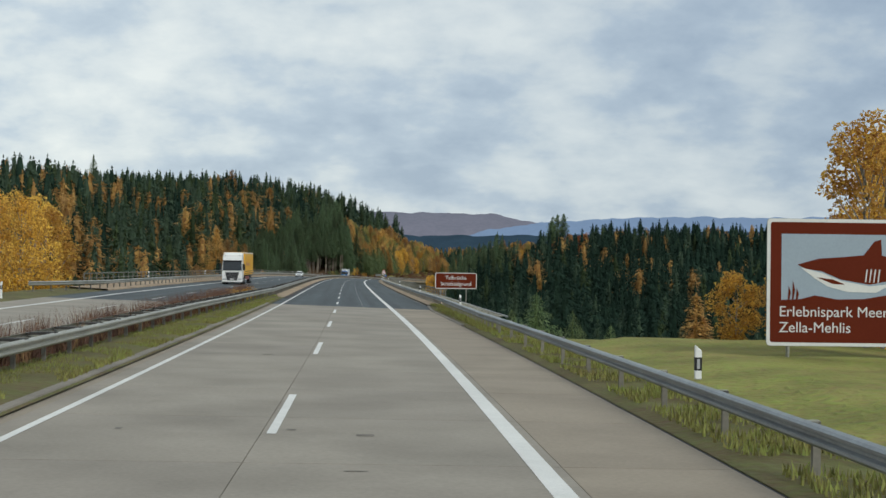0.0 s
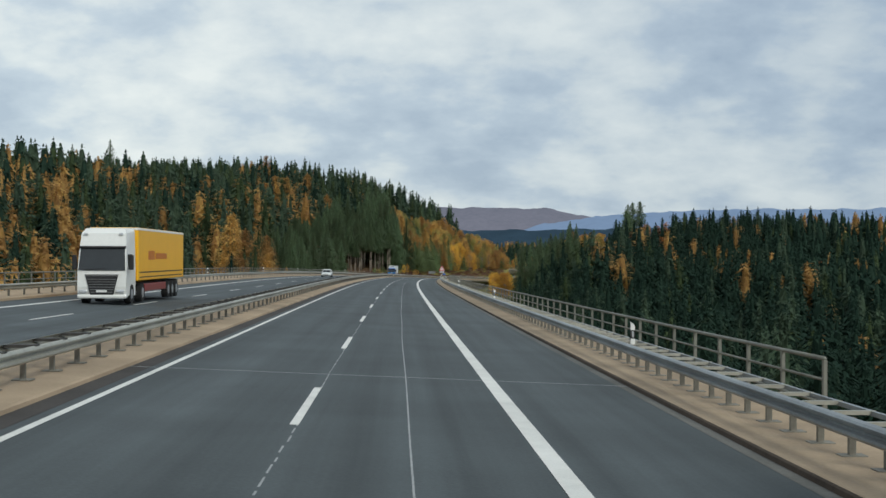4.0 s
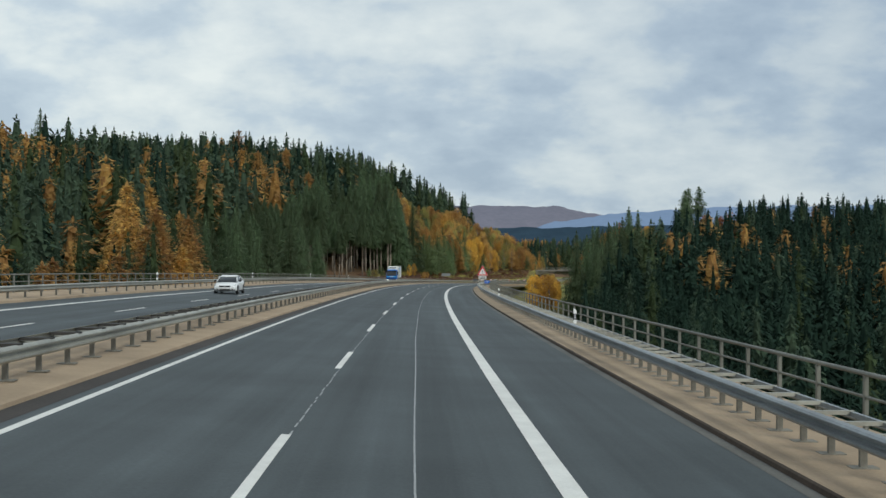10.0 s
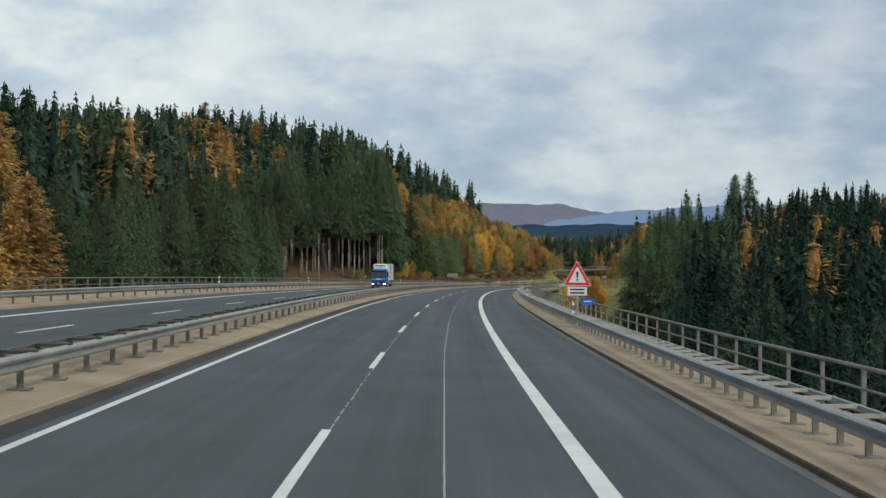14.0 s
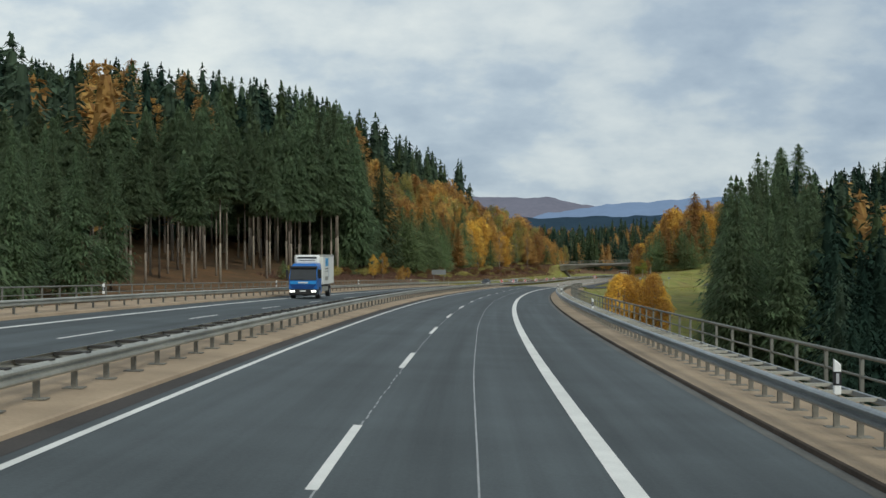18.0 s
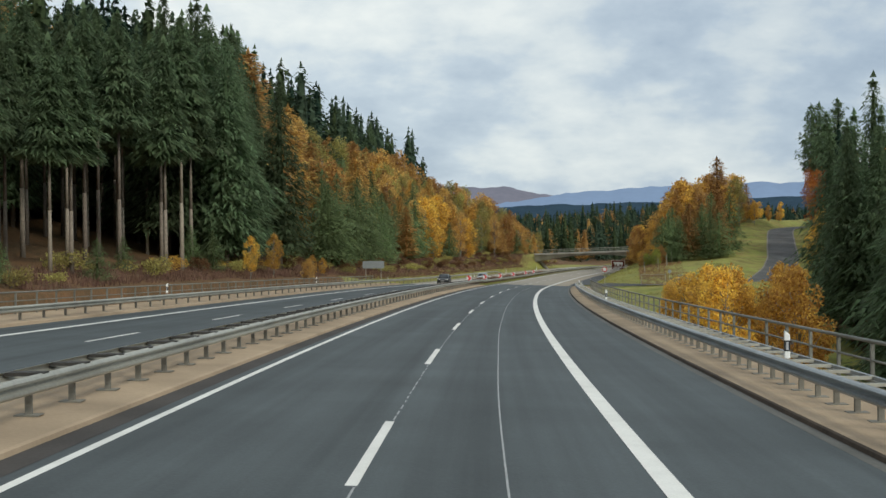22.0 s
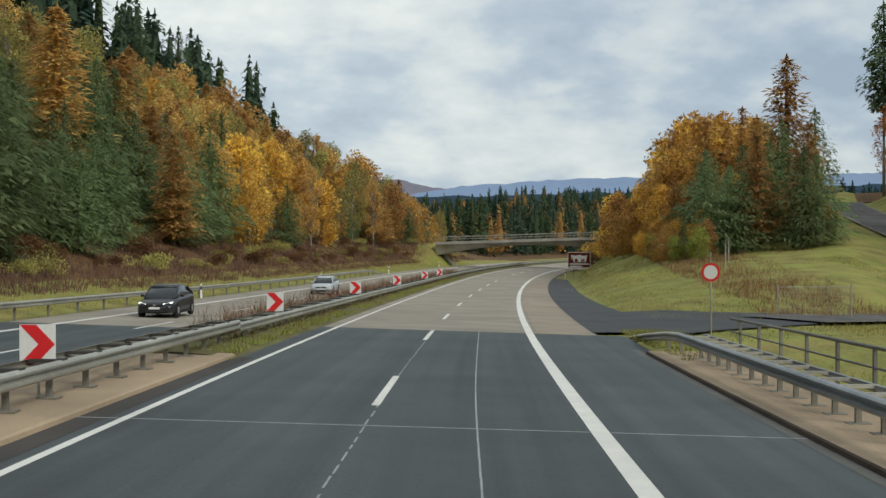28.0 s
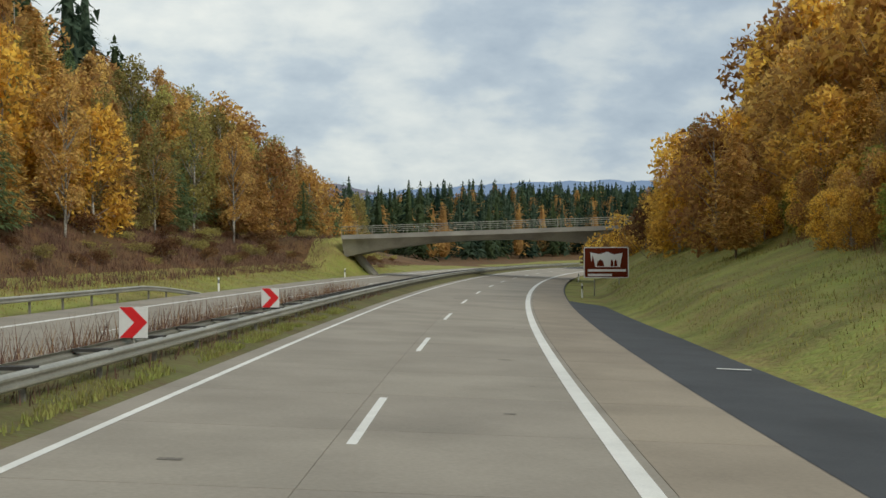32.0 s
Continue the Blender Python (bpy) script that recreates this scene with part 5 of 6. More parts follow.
for s in (20, 70):
    delineator(s, 7.25, 0.80, False)
for s in (121, 169, 220.5, 268.7, 320.5, 371, 420.5, 467.5, 516, 564, 615):
    delineator(s, 7.9, 0.78, False)
delineator(815, 7.7, -0.05, True)
delineator(868, 7.4, -0.05, True)
for s in (121, 169, 219, 268, 317, 364, 416, 466, 514, 563.5, 613.5):
    delineator(s, -18.6, 0.84, False, -1, opp)
for s in (71, 664, 709, 757, 806, 855):
    delineator(s, -19.0 if s < 700 else -17.9, -0.02, True, -1, opp)

# ---------------------------------------------------------------- signs
BROWN_SIGN = material("brown_sign_face", (0.115, 0.020, 0.009), 0.6, vary=0.12, scale=1, fine=12, bump=0, spec=0.06)
WHITE_SIGN = material("white_sign_face", (0.66, 0.66, 0.65), 0.5, vary=0.1, scale=1, fine=12, bump=0, spec=0.1)
PALE_SIGN = material("pale_blue_sign_face", (0.30, 0.36, 0.43), 0.6, vary=0.1, scale=1, fine=12, bump=0)
RED_SIGN = material("red_sign_face", (0.62, 0.02, 0.025), 0.4, vary=0.12, scale=2, fine=12, bump=0, spec=0.4)
BLUE_SIGN = material("blue_sign_face", (0.02, 0.13, 0.55), 0.4, vary=0.12, scale=2, fine=12, bump=0)
BACK_SIGN = material("grey_sign_back", (0.30, 0.32, 0.33), 0.55, 0.4, vary=0.2, scale=1.5, fine=10, bump=0.03)


def rounded(w, h, r, y, n=5):
    pts = []
    for cx, cz, a0 in ((w / 2 - r, h / 2 - r, 0), (-w / 2 + r, h / 2 - r, 90), (-w / 2 + r, -h / 2 + r, 180), (w / 2 - r, -h / 2 + r, 270)):
        for i in range(n):
            a = radians(a0 + 90 * i / (n - 1))
            pts.append((cx + r * math.cos(a), y, cz + r * math.sin(a)))
    return pts


def plate(points, thick=0.02):
    """A flat plate facing -y whose outline is given at its front."""
    bm = bmesh.new()
    f = bm.faces.new([bm.verts.new(p) for p in points])
    r = bmesh.ops.extrude_face_region(bm, geom=[f])
    bmesh.ops.translate(bm, vec=(0, thick, 0), verts=[v for v in r["geom"] if isinstance(v, bmesh.types.BMVert)])
    bmesh.ops.recalc_face_normals(bm, faces=bm.faces)
    return bm


def flat(parent, name, points, mat, y, thick=0.004, label=""):
    return part(name, plate([(x, y, z) for x, z in points], thick), mat, parent, label)


def lettering(parent, text, size, x, z, y, mat, align="LEFT"):
    cu = bpy.data.curves.new("lettering", "FONT")
    cu.body, cu.size, cu.align_x, cu.extrude = text, size, align, 0.003
    cu.materials.append(mat)
    ob = new("lettering", cu)
    ob.parent = parent
    ob.matrix_basis = pose(x, y, z, 90, 0, 0)
    return tagged(ob, label="white lettering")


def board(label, w, h, s, lat, dz, turn, legs=(), foot=0.0, lift=None, face=None, back_only=False, border=0.06):
    """A sign board on posts; dz: height of its centre above the road's surface; foot: how far the posts go below that surface."""
    b = thing("road_sign", label, "sign")
    part("panel", plate(rounded(w, h, 0.12, 0.0), 0.03), BACK_SIGN, b)
    if not back_only:
        part("border", plate(rounded(w - 0.01, h - 0.01, 0.12, -0.006), 0.005), WHITE_SIGN, b)
        part("face", plate(rounded(w - 2 * border, h - 2 * border, 0.08, -0.010), 0.004), face or BROWN_SIGN, b)
    for x in legs:
        bm = bmesh.new()
        for dy in (0.05, 0.19):
            tube(bm, (x, dy, -dz - foot), (x, dy, h / 2 - 0.05), 0.038, n=8)
        for k in range(6):
            z0 = -dz - foot + (dz + foot) * k / 6
            tube(bm, (x, 0.05, z0), (x, 0.19, z0 + (dz + foot) / 6), 0.012, n=5)
        part("post", bm, ZINC, b)
    b.matrix_basis = upright(s, lat, dz + (0.0 if lift is None else float(lift(s))), turn)
    return b


# the bridge's name
sign = board("brown sign naming the valley bridge, on two lattice posts", 3.42, 1.32, 100, 9.6, 2.08, -2, (-1.25, 0.85), 3.2)
lettering(sign, "Talbrücke", 0.44, 0, 0.10, -0.018, WHITE_SIGN, "CENTER")
lettering(sign, "Schafstalgrund", 0.44, 0, -0.40, -0.018, WHITE_SIGN, "CENTER")

# the aquarium sign
sign = board("large brown tourist sign with a shark picture on a pale panel", 5.6, 3.95, 36, 16.65, 2.62, -3, (-2.1, 2.1), 1.2, border=0.11)
flat(sign, "picture_panel", [(-2.35, -0.62), (2.35, -0.62), (2.35, 1.5), (-2.35, 1.5)], PALE_SIGN, -0.014)
body = [(-1.85, 0.55), (-1.2, 0.74), (-0.4, 0.80), (0.2, 0.86), (0.55, 1.30), (0.75, 1.35), (0.78, 0.86), (1.6, 0.62), (2.1, 0.40), (2.3, 0.2), (1.6, 0.16), (0.9, 0.05), (0.4, -0.05), (-0.5, 0.10), (-1.1, 0.35), (-1.6, 0.42)]
flat(sign, "shark_back", body, BROWN_SIGN, -0.019)
flat(sign, "shark_belly", [(-1.75, 0.46), (-1.1, 0.30), (-0.5, 0.06), (0.4, -0.10), (1.1, -0.02), (0.6, -0.30), (-0.3, -0.28), (-0.9, -0.12), (-1.3, 0.12)], WHITE_SIGN, -0.021)
flat(sign, "shark_mouth", [(-1.25, 0.16), (-0.75, 0.10), (-0.35, -0.06), (-0.75, -0.04)], BROWN_SIGN, -0.025)
for i in range(4):
    x = 0.25 + 0.13 * i
    flat(sign, "gill", [(x, 0.02), (x + 0.035, 0.02), (x + 0.09, 0.42), (x + 0.05, 0.42)], WHITE_SIGN, -0.026)
flat(sign, "sea_bed", [(-2.35, -0.62), (2.35, -0.62), (2.35, -0.42), (1.7, -0.5), (1.0, -0.36), (0.2, -0.5), (-0.6, -0.52), (-1.3, -0.40), (-1.75, -0.52), (-2.35, -0.55)], BROWN_SIGN, -0.020)
for dx, hh in ((-2.15, 0.45), (-2.02, 0.62), (-1.9, 0.38)):
    flat(sign, "seaweed", [(dx, -0.55), (dx + 0.05, -0.55), (dx + 0.10, -0.55 + hh * 0.5), (dx + 0.03, -0.55 + hh), (dx + 0.02, -0.55 + hh * 0.5)], BROWN_SIGN, -0.022)
lettering(sign, "Erlebnispark Meere", 0.46, -2.42, -1.06, -0.018, WHITE_SIGN)
lettering(sign, "Zella-Mehlis", 0.46, -2.42, -1.55, -0.018, WHITE_SIGN)

# tourist sign before the overpass
sign = board("brown tourist sign with a white landscape picture on two posts", 3.55, 2.45, 819, 9.7, 2.6, -10, (-0.95, 1.0), 0.6, border=0.08)
flat(sign, "picture_panel", [(-1.15, -0.35), (1.15, -0.35), (1.3, 0.75), (0.6, 0.62), (0.1, 0.85), (-0.5, 0.65), (-1.25, 0.8)], WHITE_SIGN, -0.014)
for x, w, z in ((-1.35, 0.26, 0.95), (-1.05, 0.2, 0.6), (1.32, 0.24, 0.9)):
    flat(sign, "tree_picture", [(x - w, -0.35), (x + w, -0.35), (x, z)], BROWN_SIGN, -0.019)
for x, w in ((-0.45, 0.3), (0.45, 0.12), (0.75, 0.14)):
    flat(sign, "figure_picture", [(x - w, -0.3), (x + w, -0.3), (x + w * 0.7, 0.1), (x, 0.25), (x - w * 0.7, 0.1)], BROWN_SIGN, -0.020)
for z, w in ((-0.62, 1.5), (-0.98, 0.95)):
    flat(sign, "text_bar", [(-1.45, z - 0.09), (-1.45 + 2 * w, z - 0.09), (-1.45 + 2 * w, z + 0.09), (-1.45, z + 0.09)], WHITE_SIGN, -0.018)

# back of a sign beside the opposite carriageway
board("grey back of a road sign on two posts", 3.1, 1.05, 664, -21.1, 2.45, 0, (-1.1, 1.1), 0.8, back_only=True)

# danger sign
sign = thing("warning_sign", "triangular red and white warning sign with an exclamation mark", "sign")


def tri(w, z0):
    return [(-w / 2, z0), (w / 2, z0), (0.04, z0 + w * 0.87), (-0.04, z0 + w * 0.87)]


flat(sign, "panel", tri(1.34, -0.02), WHITE_SIGN, 0.0, 0.02)
flat(sign, "red_border", tri(1.26, 0.01), RED_SIGN, -0.006)
flat(sign, "white_field", tri(0.84, 0.13), WHITE_SIGN, -0.011)
flat(sign, "exclamation_mark", [(-0.03, 0.36), (0.03, 0.36), (0.055, 0.66), (-0.055, 0.66)], BLACK, -0.016)
flat(sign, "exclamation_mark", [(-0.045, 0.22), (0.045, 0.22), (0.045, 0.31), (-0.045, 0.31)], BLACK, -0.016)
flat(sign, "lower_plate", [(-0.46, -0.48), (0.46, -0.48), (0.46, -0.08), (-0.46, -0.08)], WHITE_SIGN, 0.0, 0.015)
for z in (-0.2, -0.36):
    flat(sign, "text_bar", [(-0.34, z - 0.04), (0.34, z - 0.04), (0.34, z + 0.04), (-0.34, z + 0.04)], BLACK, -0.005)
part("post", tubed((0, 0.05, -2.05), (0, 0.05, 1.0), 0.038), ZINC, sign)
sign.matrix_basis = upright(370, 8.0, 2.17, -4)
sign = thing("direction_sign", "small blue arrow sign on a post behind the guardrail", "sign")
flat(sign, "panel", [(-0.3, -0.17), (0.2, -0.17), (0.38, 0.0), (0.2, 0.17), (-0.3, 0.17)], BLUE_SIGN, 0.0, 0.015)
flat(sign, "text_bar", [(-0.2, -0.03), (0.18, -0.03), (0.18, 0.03), (-0.2, 0.03)], WHITE_SIGN, -0.005)
part("post", tubed((-0.1, 0.04, -1.25), (-0.1, 0.04, 0.12), 0.025), ZINC, sign)
sign.matrix_basis = upright(370.5, 8.55, 1.42, -4)

# round sign at the emergency exit
sign = thing("round_sign", "round white sign with a red rim on a grey post", "sign")
ring = [(0.40 * math.cos(a), 0.40 * math.sin(a)) for a in np.linspace(0, 2 * math.pi, 33)[:-1]]
flat(sign, "rim", ring, RED_SIGN, 0.0, 0.02)
flat(sign, "field", [(x * 0.74, z * 0.74) for x, z in ring], WHITE_SIGN, -0.006)
part("post", tubed((0, 0.05, -2.9), (0, 0.05, 0.4), 0.038), ZINC, sign)
sign.matrix_basis = upright(679, 11.65, 2.62, -20)

# chevrons in the median
def chevron(s, dz=1.12):
    c = thing("chevron_sign", "white board with a red chevron arrow in the median", "sign", "chevrons along the bend")
    flat(c, "board", [(-0.32, -0.34), (0.32, -0.34), (0.32, 0.34), (-0.32, 0.34)], WHITE_SIGN, 0.0, 0.02)
    flat(c, "red_arrow", [(-0.31, 0.335), (-0.02, 0.335), (0.315, 0.0), (-0.02, -0.335), (-0.31, -0.335), (0.02, 0.0)], RED_SIGN, -0.006)
    part("post", tubed((0, 0.04, -1.1), (0, 0.04, 0.25), 0.03), ZINC, c)
    c.matrix_basis = upright(s, -5.75, dz, -4)


for s in (646.5, 671.0, 696.8, 722.0, 747.2, 764.0):
    chevron(s, 1.04)

# ---------------------------------------------------------------- overpass
OVER = material("overpass_concrete", (0.42, 0.40, 0.36), 0.9, vary=0.25, scale=0.25, fine=6, bump=0.15, stains=0.35, coords="World")
over = thing("overpass", "slender grey concrete bridge across the motorway with a steel railing", "bridge")
OVER_S = 872.0


def across(lat, dz, ds=0.0):
    """A place on the overpass: dz against the road's centre line below."""
    return spots(OVER_S + ds, lat, dz, crossed=False).tolist()


def span_mesh(name, rows, mat):
    """rows: rings of four places, along the span."""
    v = [p for r in rows for p in r]
    f = [(4 * i + j, 4 * i + (j + 1) % 4, 4 * i + 4 + (j + 1) % 4, 4 * i + 4 + j) for i in range(len(rows) - 1) for j in range(4)]
    f += [(3, 2, 1, 0), tuple(4 * (len(rows) - 1) + j for j in range(4))]
    return mesh_of(name, v, f, mat)


lats = np.linspace(-21.0, 20, 27)
top = lambda x: 5.55 + 0.028 * (x + 5)
deep = lambda x: 0.75 + 1.55 * np.clip(np.abs(x + 4.5) / 16.5, 0, 1) ** 2.2
child("deck", span_mesh("deck", [(across(x, top(x) - 0.25, -4.2), across(x, top(x) - 0.25, 4.2), across(x, top(x) - 0.25 - deep(x), 3.0), across(x, top(x) - 0.25 - deep(x), -3.0)) for x in lats], OVER), over)
for ds in (-4.5, 4.2):
    child("parapet", span_mesh("parapet", [(across(x, top(x) - 0.42, ds), across(x, top(x) + 0.12, ds), across(x, top(x) + 0.12, ds + 0.3), across(x, top(x) - 0.42, ds + 0.3)) for x in lats], DECK), over)
    for dz, r in ((1.1, 0.04), (0.62, 0.025)):
        bm = bmesh.new()
        tube(bm, across(-21, top(-21) + dz, ds + 0.15), across(20, top(20) + dz, ds + 0.15), r, n=6)
        part("rail", bm, ZINC, over)
    for x in np.arange(-21, 20, 2.0):
        bm = bmesh.new()
        tube(bm, across(x, top(x) + 0.1, ds + 0.15), across(x, top(x) + 1.1, ds + 0.15), 0.03, n=5)
        part("post", bm, ZINC, over)
for x0, x1 in ((-20.6, -18.2), (13.0, 15.5)):
    bm = bmesh.new()
    tube(bm, across(x0 if x0 < 0 else x1, 3.4), across(-17.0 if x0 < 0 else 11.2, -0.6), 0.55, 0.45, n=8)
    part("raking_leg", bm, OVER, over)

# ---------------------------------------------------------------- emergency exit road up the hill
def branch_part(l0, l1, dz, mat, name):
    me = branch_strip(l0, l1, dz, mat, name)
    bm = bmesh.new()
    bm.from_mesh(me)
    bm.faces.ensure_lookup_table()
    gone = [fc for i, fc in enumerate(bm.faces) if BRANCH[i + 1, 1] < 17.5]
    bmesh.ops.delete(bm, geom=gone, context="FACES")
    bm.to_mesh(me)
    bm.free()
    return me


WORN = material("worn_asphalt", (0.125, 0.122, 0.12), 0.85, vary=0.35, scale=0.5, fine=12, bump=0.3, bump_size=0.01, stains=0.35, coords="World")
tagged(new("side_road", branch_part(-3.0, 3.0, 0.05, WORN, "side_road")), "narrow dark asphalt access road climbing the hill", "road", kind="structure")
for side in (-3.15, 3.15):
    tagged(new("road_edge", branch_part(side - 0.15, side + 0.15, 0.07, KERB, "road_edge")), "pale kerb along the access road", "kerb", kind="structure")
# mouth of the access road
lats = np.array((6.36, 8.5, 10.9, 12.3, 14.2, 16.5, 18.2, 20.0))
near_s = np.array((676.4, 677.6, 679.5, 681.0, 682.8, 685.4, 687.3, 689.2))
far_s = np.array((699, 699, 699, 697.8, 696.3, 696.6, 697.3, 698.4))
v = []
for i, lat in enumerate(lats):
    q = np.linspace(near_s[i], far_s[i], 9)
    p = spots(q, lat, 0.006)
    if lat > 9:
        p[:, 2] = np.maximum(ground_z(q, lat) + 0.09, p[:, 2] - 0.05 if lat < 12.4 else -1e9)
    v += p.tolist()
tagged(new("side_road", mesh_of("side_road", v, [(9 * i + j, 9 * i + j + 9, 9 * i + j + 10, 9 * i + j + 1) for i in range(len(lats) - 1) for j in range(8)], PATCH)),
       "wide dark asphalt mouth of the access road", "road", kind="structure")
LAY_EDGE = lambda s: np.interp(s, (699, 704, 712, 745, 762, 798, 803), (10.9, 10.3, 10.0, 9.55, 9.45, 8.5, 7.0))
ss = np.linspace(699, 803, 42)
v = np.stack([spots(ss, 6.36, 0.006), spots(ss, (6.36 + LAY_EDGE(ss)) / 2, 0.004), spots(ss, LAY_EDGE(ss), -0.04)], 1).reshape(-1, 3)
tagged(new("lay_by", mesh_of("lay_by", v.tolist(), [(3 * i + j, 3 * i + j + 1, 3 * i + j + 4, 3 * i + j + 3) for i in range(len(ss) - 1) for j in range(2)], PATCH)),
       "dark asphalt strip widening beside the concrete shoulder", "road", kind="structure")
child("white_mark", seam_mesh([(753.6, 753.85, 8.5, 0.9)], PAINT, 0.02), road, "short white mark on the lay-by")
guard = thing("guardrail", "grey guardrail end sinking into the grass at the exit", "guardrail")
sink = lambda s: -0.80 * (np.clip(np.asarray(s) - 662.0, 0, 20) / 12.6) ** 1.25
child("beam", sweep("beam", w_beam(7.74, 0.66, -1), 662, 674.6, ZINC, 1.4, closed=True, lift=sink), guard)
for a in (663.3, 665.9, 668.6):
    child("post", POST_GROUND, guard, m=upright(a, 8.0, 0.05 + float(sink(a)) * 0.98))

guard = thing("guardrail", "grey guardrail end bent down into the grass beside the opposite carriageway", "guardrail")
child("beam", sweep("beam", w_beam(-18.1, 0.65, 1), 790, 802, ZINC, 1.5, closed=True, lift=lambda s: opp(s) - 0.75 * (np.clip(s - 790, 0, 20) / 12) ** 1.3), guard)
for a in (791.5, 795):
    child("post", POST_GROUND, guard, m=upright(a, -18.3, float(opp(a)) - 0.12 * (a - 790) / 2))

# wire fences and gates by the exit
WIRE = material("fence_wire", (0.30, 0.31, 0.30), 0.6, 0.5, scale=3, fine=20)


def fence_panel(s, lat, width, turn, label):
    g = thing("fence_gate", label, "gate", "gates by the exit")
    for x in (-width / 2, width / 2):
        part("post", tubed((x, 0, -0.3), (x, 0, 1.95), 0.045), ZINC, g)
    for z in (0.12, 1.8):
        part("rail", tubed((-width / 2, 0, z), (width / 2, 0, z), 0.022, n=6), ZINC, g)
    bm = bmesh.new()
    for x in np.arange(-width / 2 + 0.2, width / 2, 0.2):
        tube(bm, (x, 0, 0.12), (x, 0, 1.8), 0.006, n=4)
    for z in np.arange(0.3, 1.8, 0.2):
        tube(bm, (-width / 2, 0, z), (width / 2, 0, z), 0.006, n=4)
    part("mesh", bm, WIRE, g)
    p = ground_spot(s, lat)
    g.matrix_basis = Matrix.Translation(p) @ Matrix.Rotation(heading(s) + radians(turn), 4, "Z")


fence_panel(692.5, 19.4, 3.9, 0, "wire mesh gate with grey steel frame")
fence_panel(693.0, 25.2, 3.5, 0, "wire mesh gate with grey steel frame")
for s, lat in ((684, 21.6), (686, 28.0)):
    sign = thing("small_sign", "small grey round sign on a thin post by the gates", "sign")
    part("panel", plate([(0.28 * math.cos(a), 0.0, 2.25 + 0.28 * math.sin(a)) for a in np.linspace(0, 2 * math.pi, 19)[:-1]], 0.02), BACK_SIGN, sign)
    part("post", tubed((0, 0.05, -0.3), (0, 0.05, 2.5), 0.03), ZINC, sign)
    sign.matrix_basis = Matrix.Translation(ground_spot(s, lat)) @ Matrix.Rotation(heading(s), 4, "Z")
for i, (s, lat) in enumerate(((702, 12.5), (712, 15.2), (722, 17.0), (732, 18.2), (742, 19.0))):
    f = thing("fence_post", "grey metal fence post with a slanting brace", "fence", "posts of the deer fence")
    part("post", tubed((0, 0, -0.3), (0, 0, 2.3), 0.05), ZINC, f)
    if i % 2 == 0:
        part("brace", tubed((0, 0, 1.9), (0.3, 1.5, -0.1), 0.04), ZINC, f)
    f.matrix_basis = Matrix.Translation(ground_spot(s + 20, lat + 6)) @ Matrix.Rotation(heading(s), 4, "Z")

# ---------------------------------------------------------------- vehicles on the opposite carriageway
GLASS = material("dark_glass", (0.02, 0.024, 0.028), 0.12, vary=0.2, scale=1, fine=4, bump=0, spec=0.6)
TYRE = material("tyre_rubber", (0.018, 0.018, 0.018), 0.85, scale=5, fine=30)
RIM = material("alloy_rim", (0.45, 0.46, 0.47), 0.4, 0.7, scale=4, fine=20)
LAMP = material("lit_headlamp", (0.8, 0.82, 0.85), 0.2, scale=4, fine=20, emit=((1.0, 0.97, 0.9), 2.0))
LAMP_OFF = material("headlamp_glass", (0.6, 0.62, 0.65), 0.15, 0.2, scale=4, fine=20)
TRIM = material("black_plastic", (0.025, 0.025, 0.027), 0.6, scale=4, fine=20)
CHASSIS = material("dark_chassis", (0.035, 0.033, 0.032), 0.8, scale=2, fine=14)


def paint(name, colour, rough=0.3):
    return material(name, colour, rough, 0.0, vary=0.08, scale=1, fine=8, bump=0, spec=0.5)


def wheel(parent, x, y, r, w):
    t = part("wheel", tubed((x - w / 2, y, r), (x + w / 2, y, r), r, n=20), TYRE, parent)
    out = 1 if x > 0 else -1
    part("rim", tubed((x + out * w * 0.42, y, r), (x + out * w * 0.54, y, r), r * 0.62, r * 0.5, n=14), RIM, t)


def loft(rings):
    """Rings of places joined into a closed shell."""
    bm = bmesh.new()
    vs = [[bm.verts.new(p) for p in r] for r in rings]
    n = len(rings[0])
    for a, b in zip(vs[:-1], vs[1:]):
        for j in range(n):
            bm.faces.new((a[j], a[(j + 1) % n], b[(j + 1) % n], b[j]))
    bm.faces.new(vs[0][::-1])
    bm.faces.new(vs[-1])
    bmesh.ops.recalc_face_normals(bm, faces=bm.faces)
    return bm


def ring_of(y, hw, low, top, tuck=0.86):
    """Rounded cross-section of a car body."""
    half = [(0.55, low), (0.93, low + 0.03), (1.0, low + 0.14), (1.0, low + 0.34), (0.985, top - 0.16), (0.955, top - 0.07), (tuck, top - 0.015), (0.45, top + 0.012)]
    return [(hw * x, y, z) for x, z in half] + [(-hw * x, y, z) for x, z in reversed(half)]


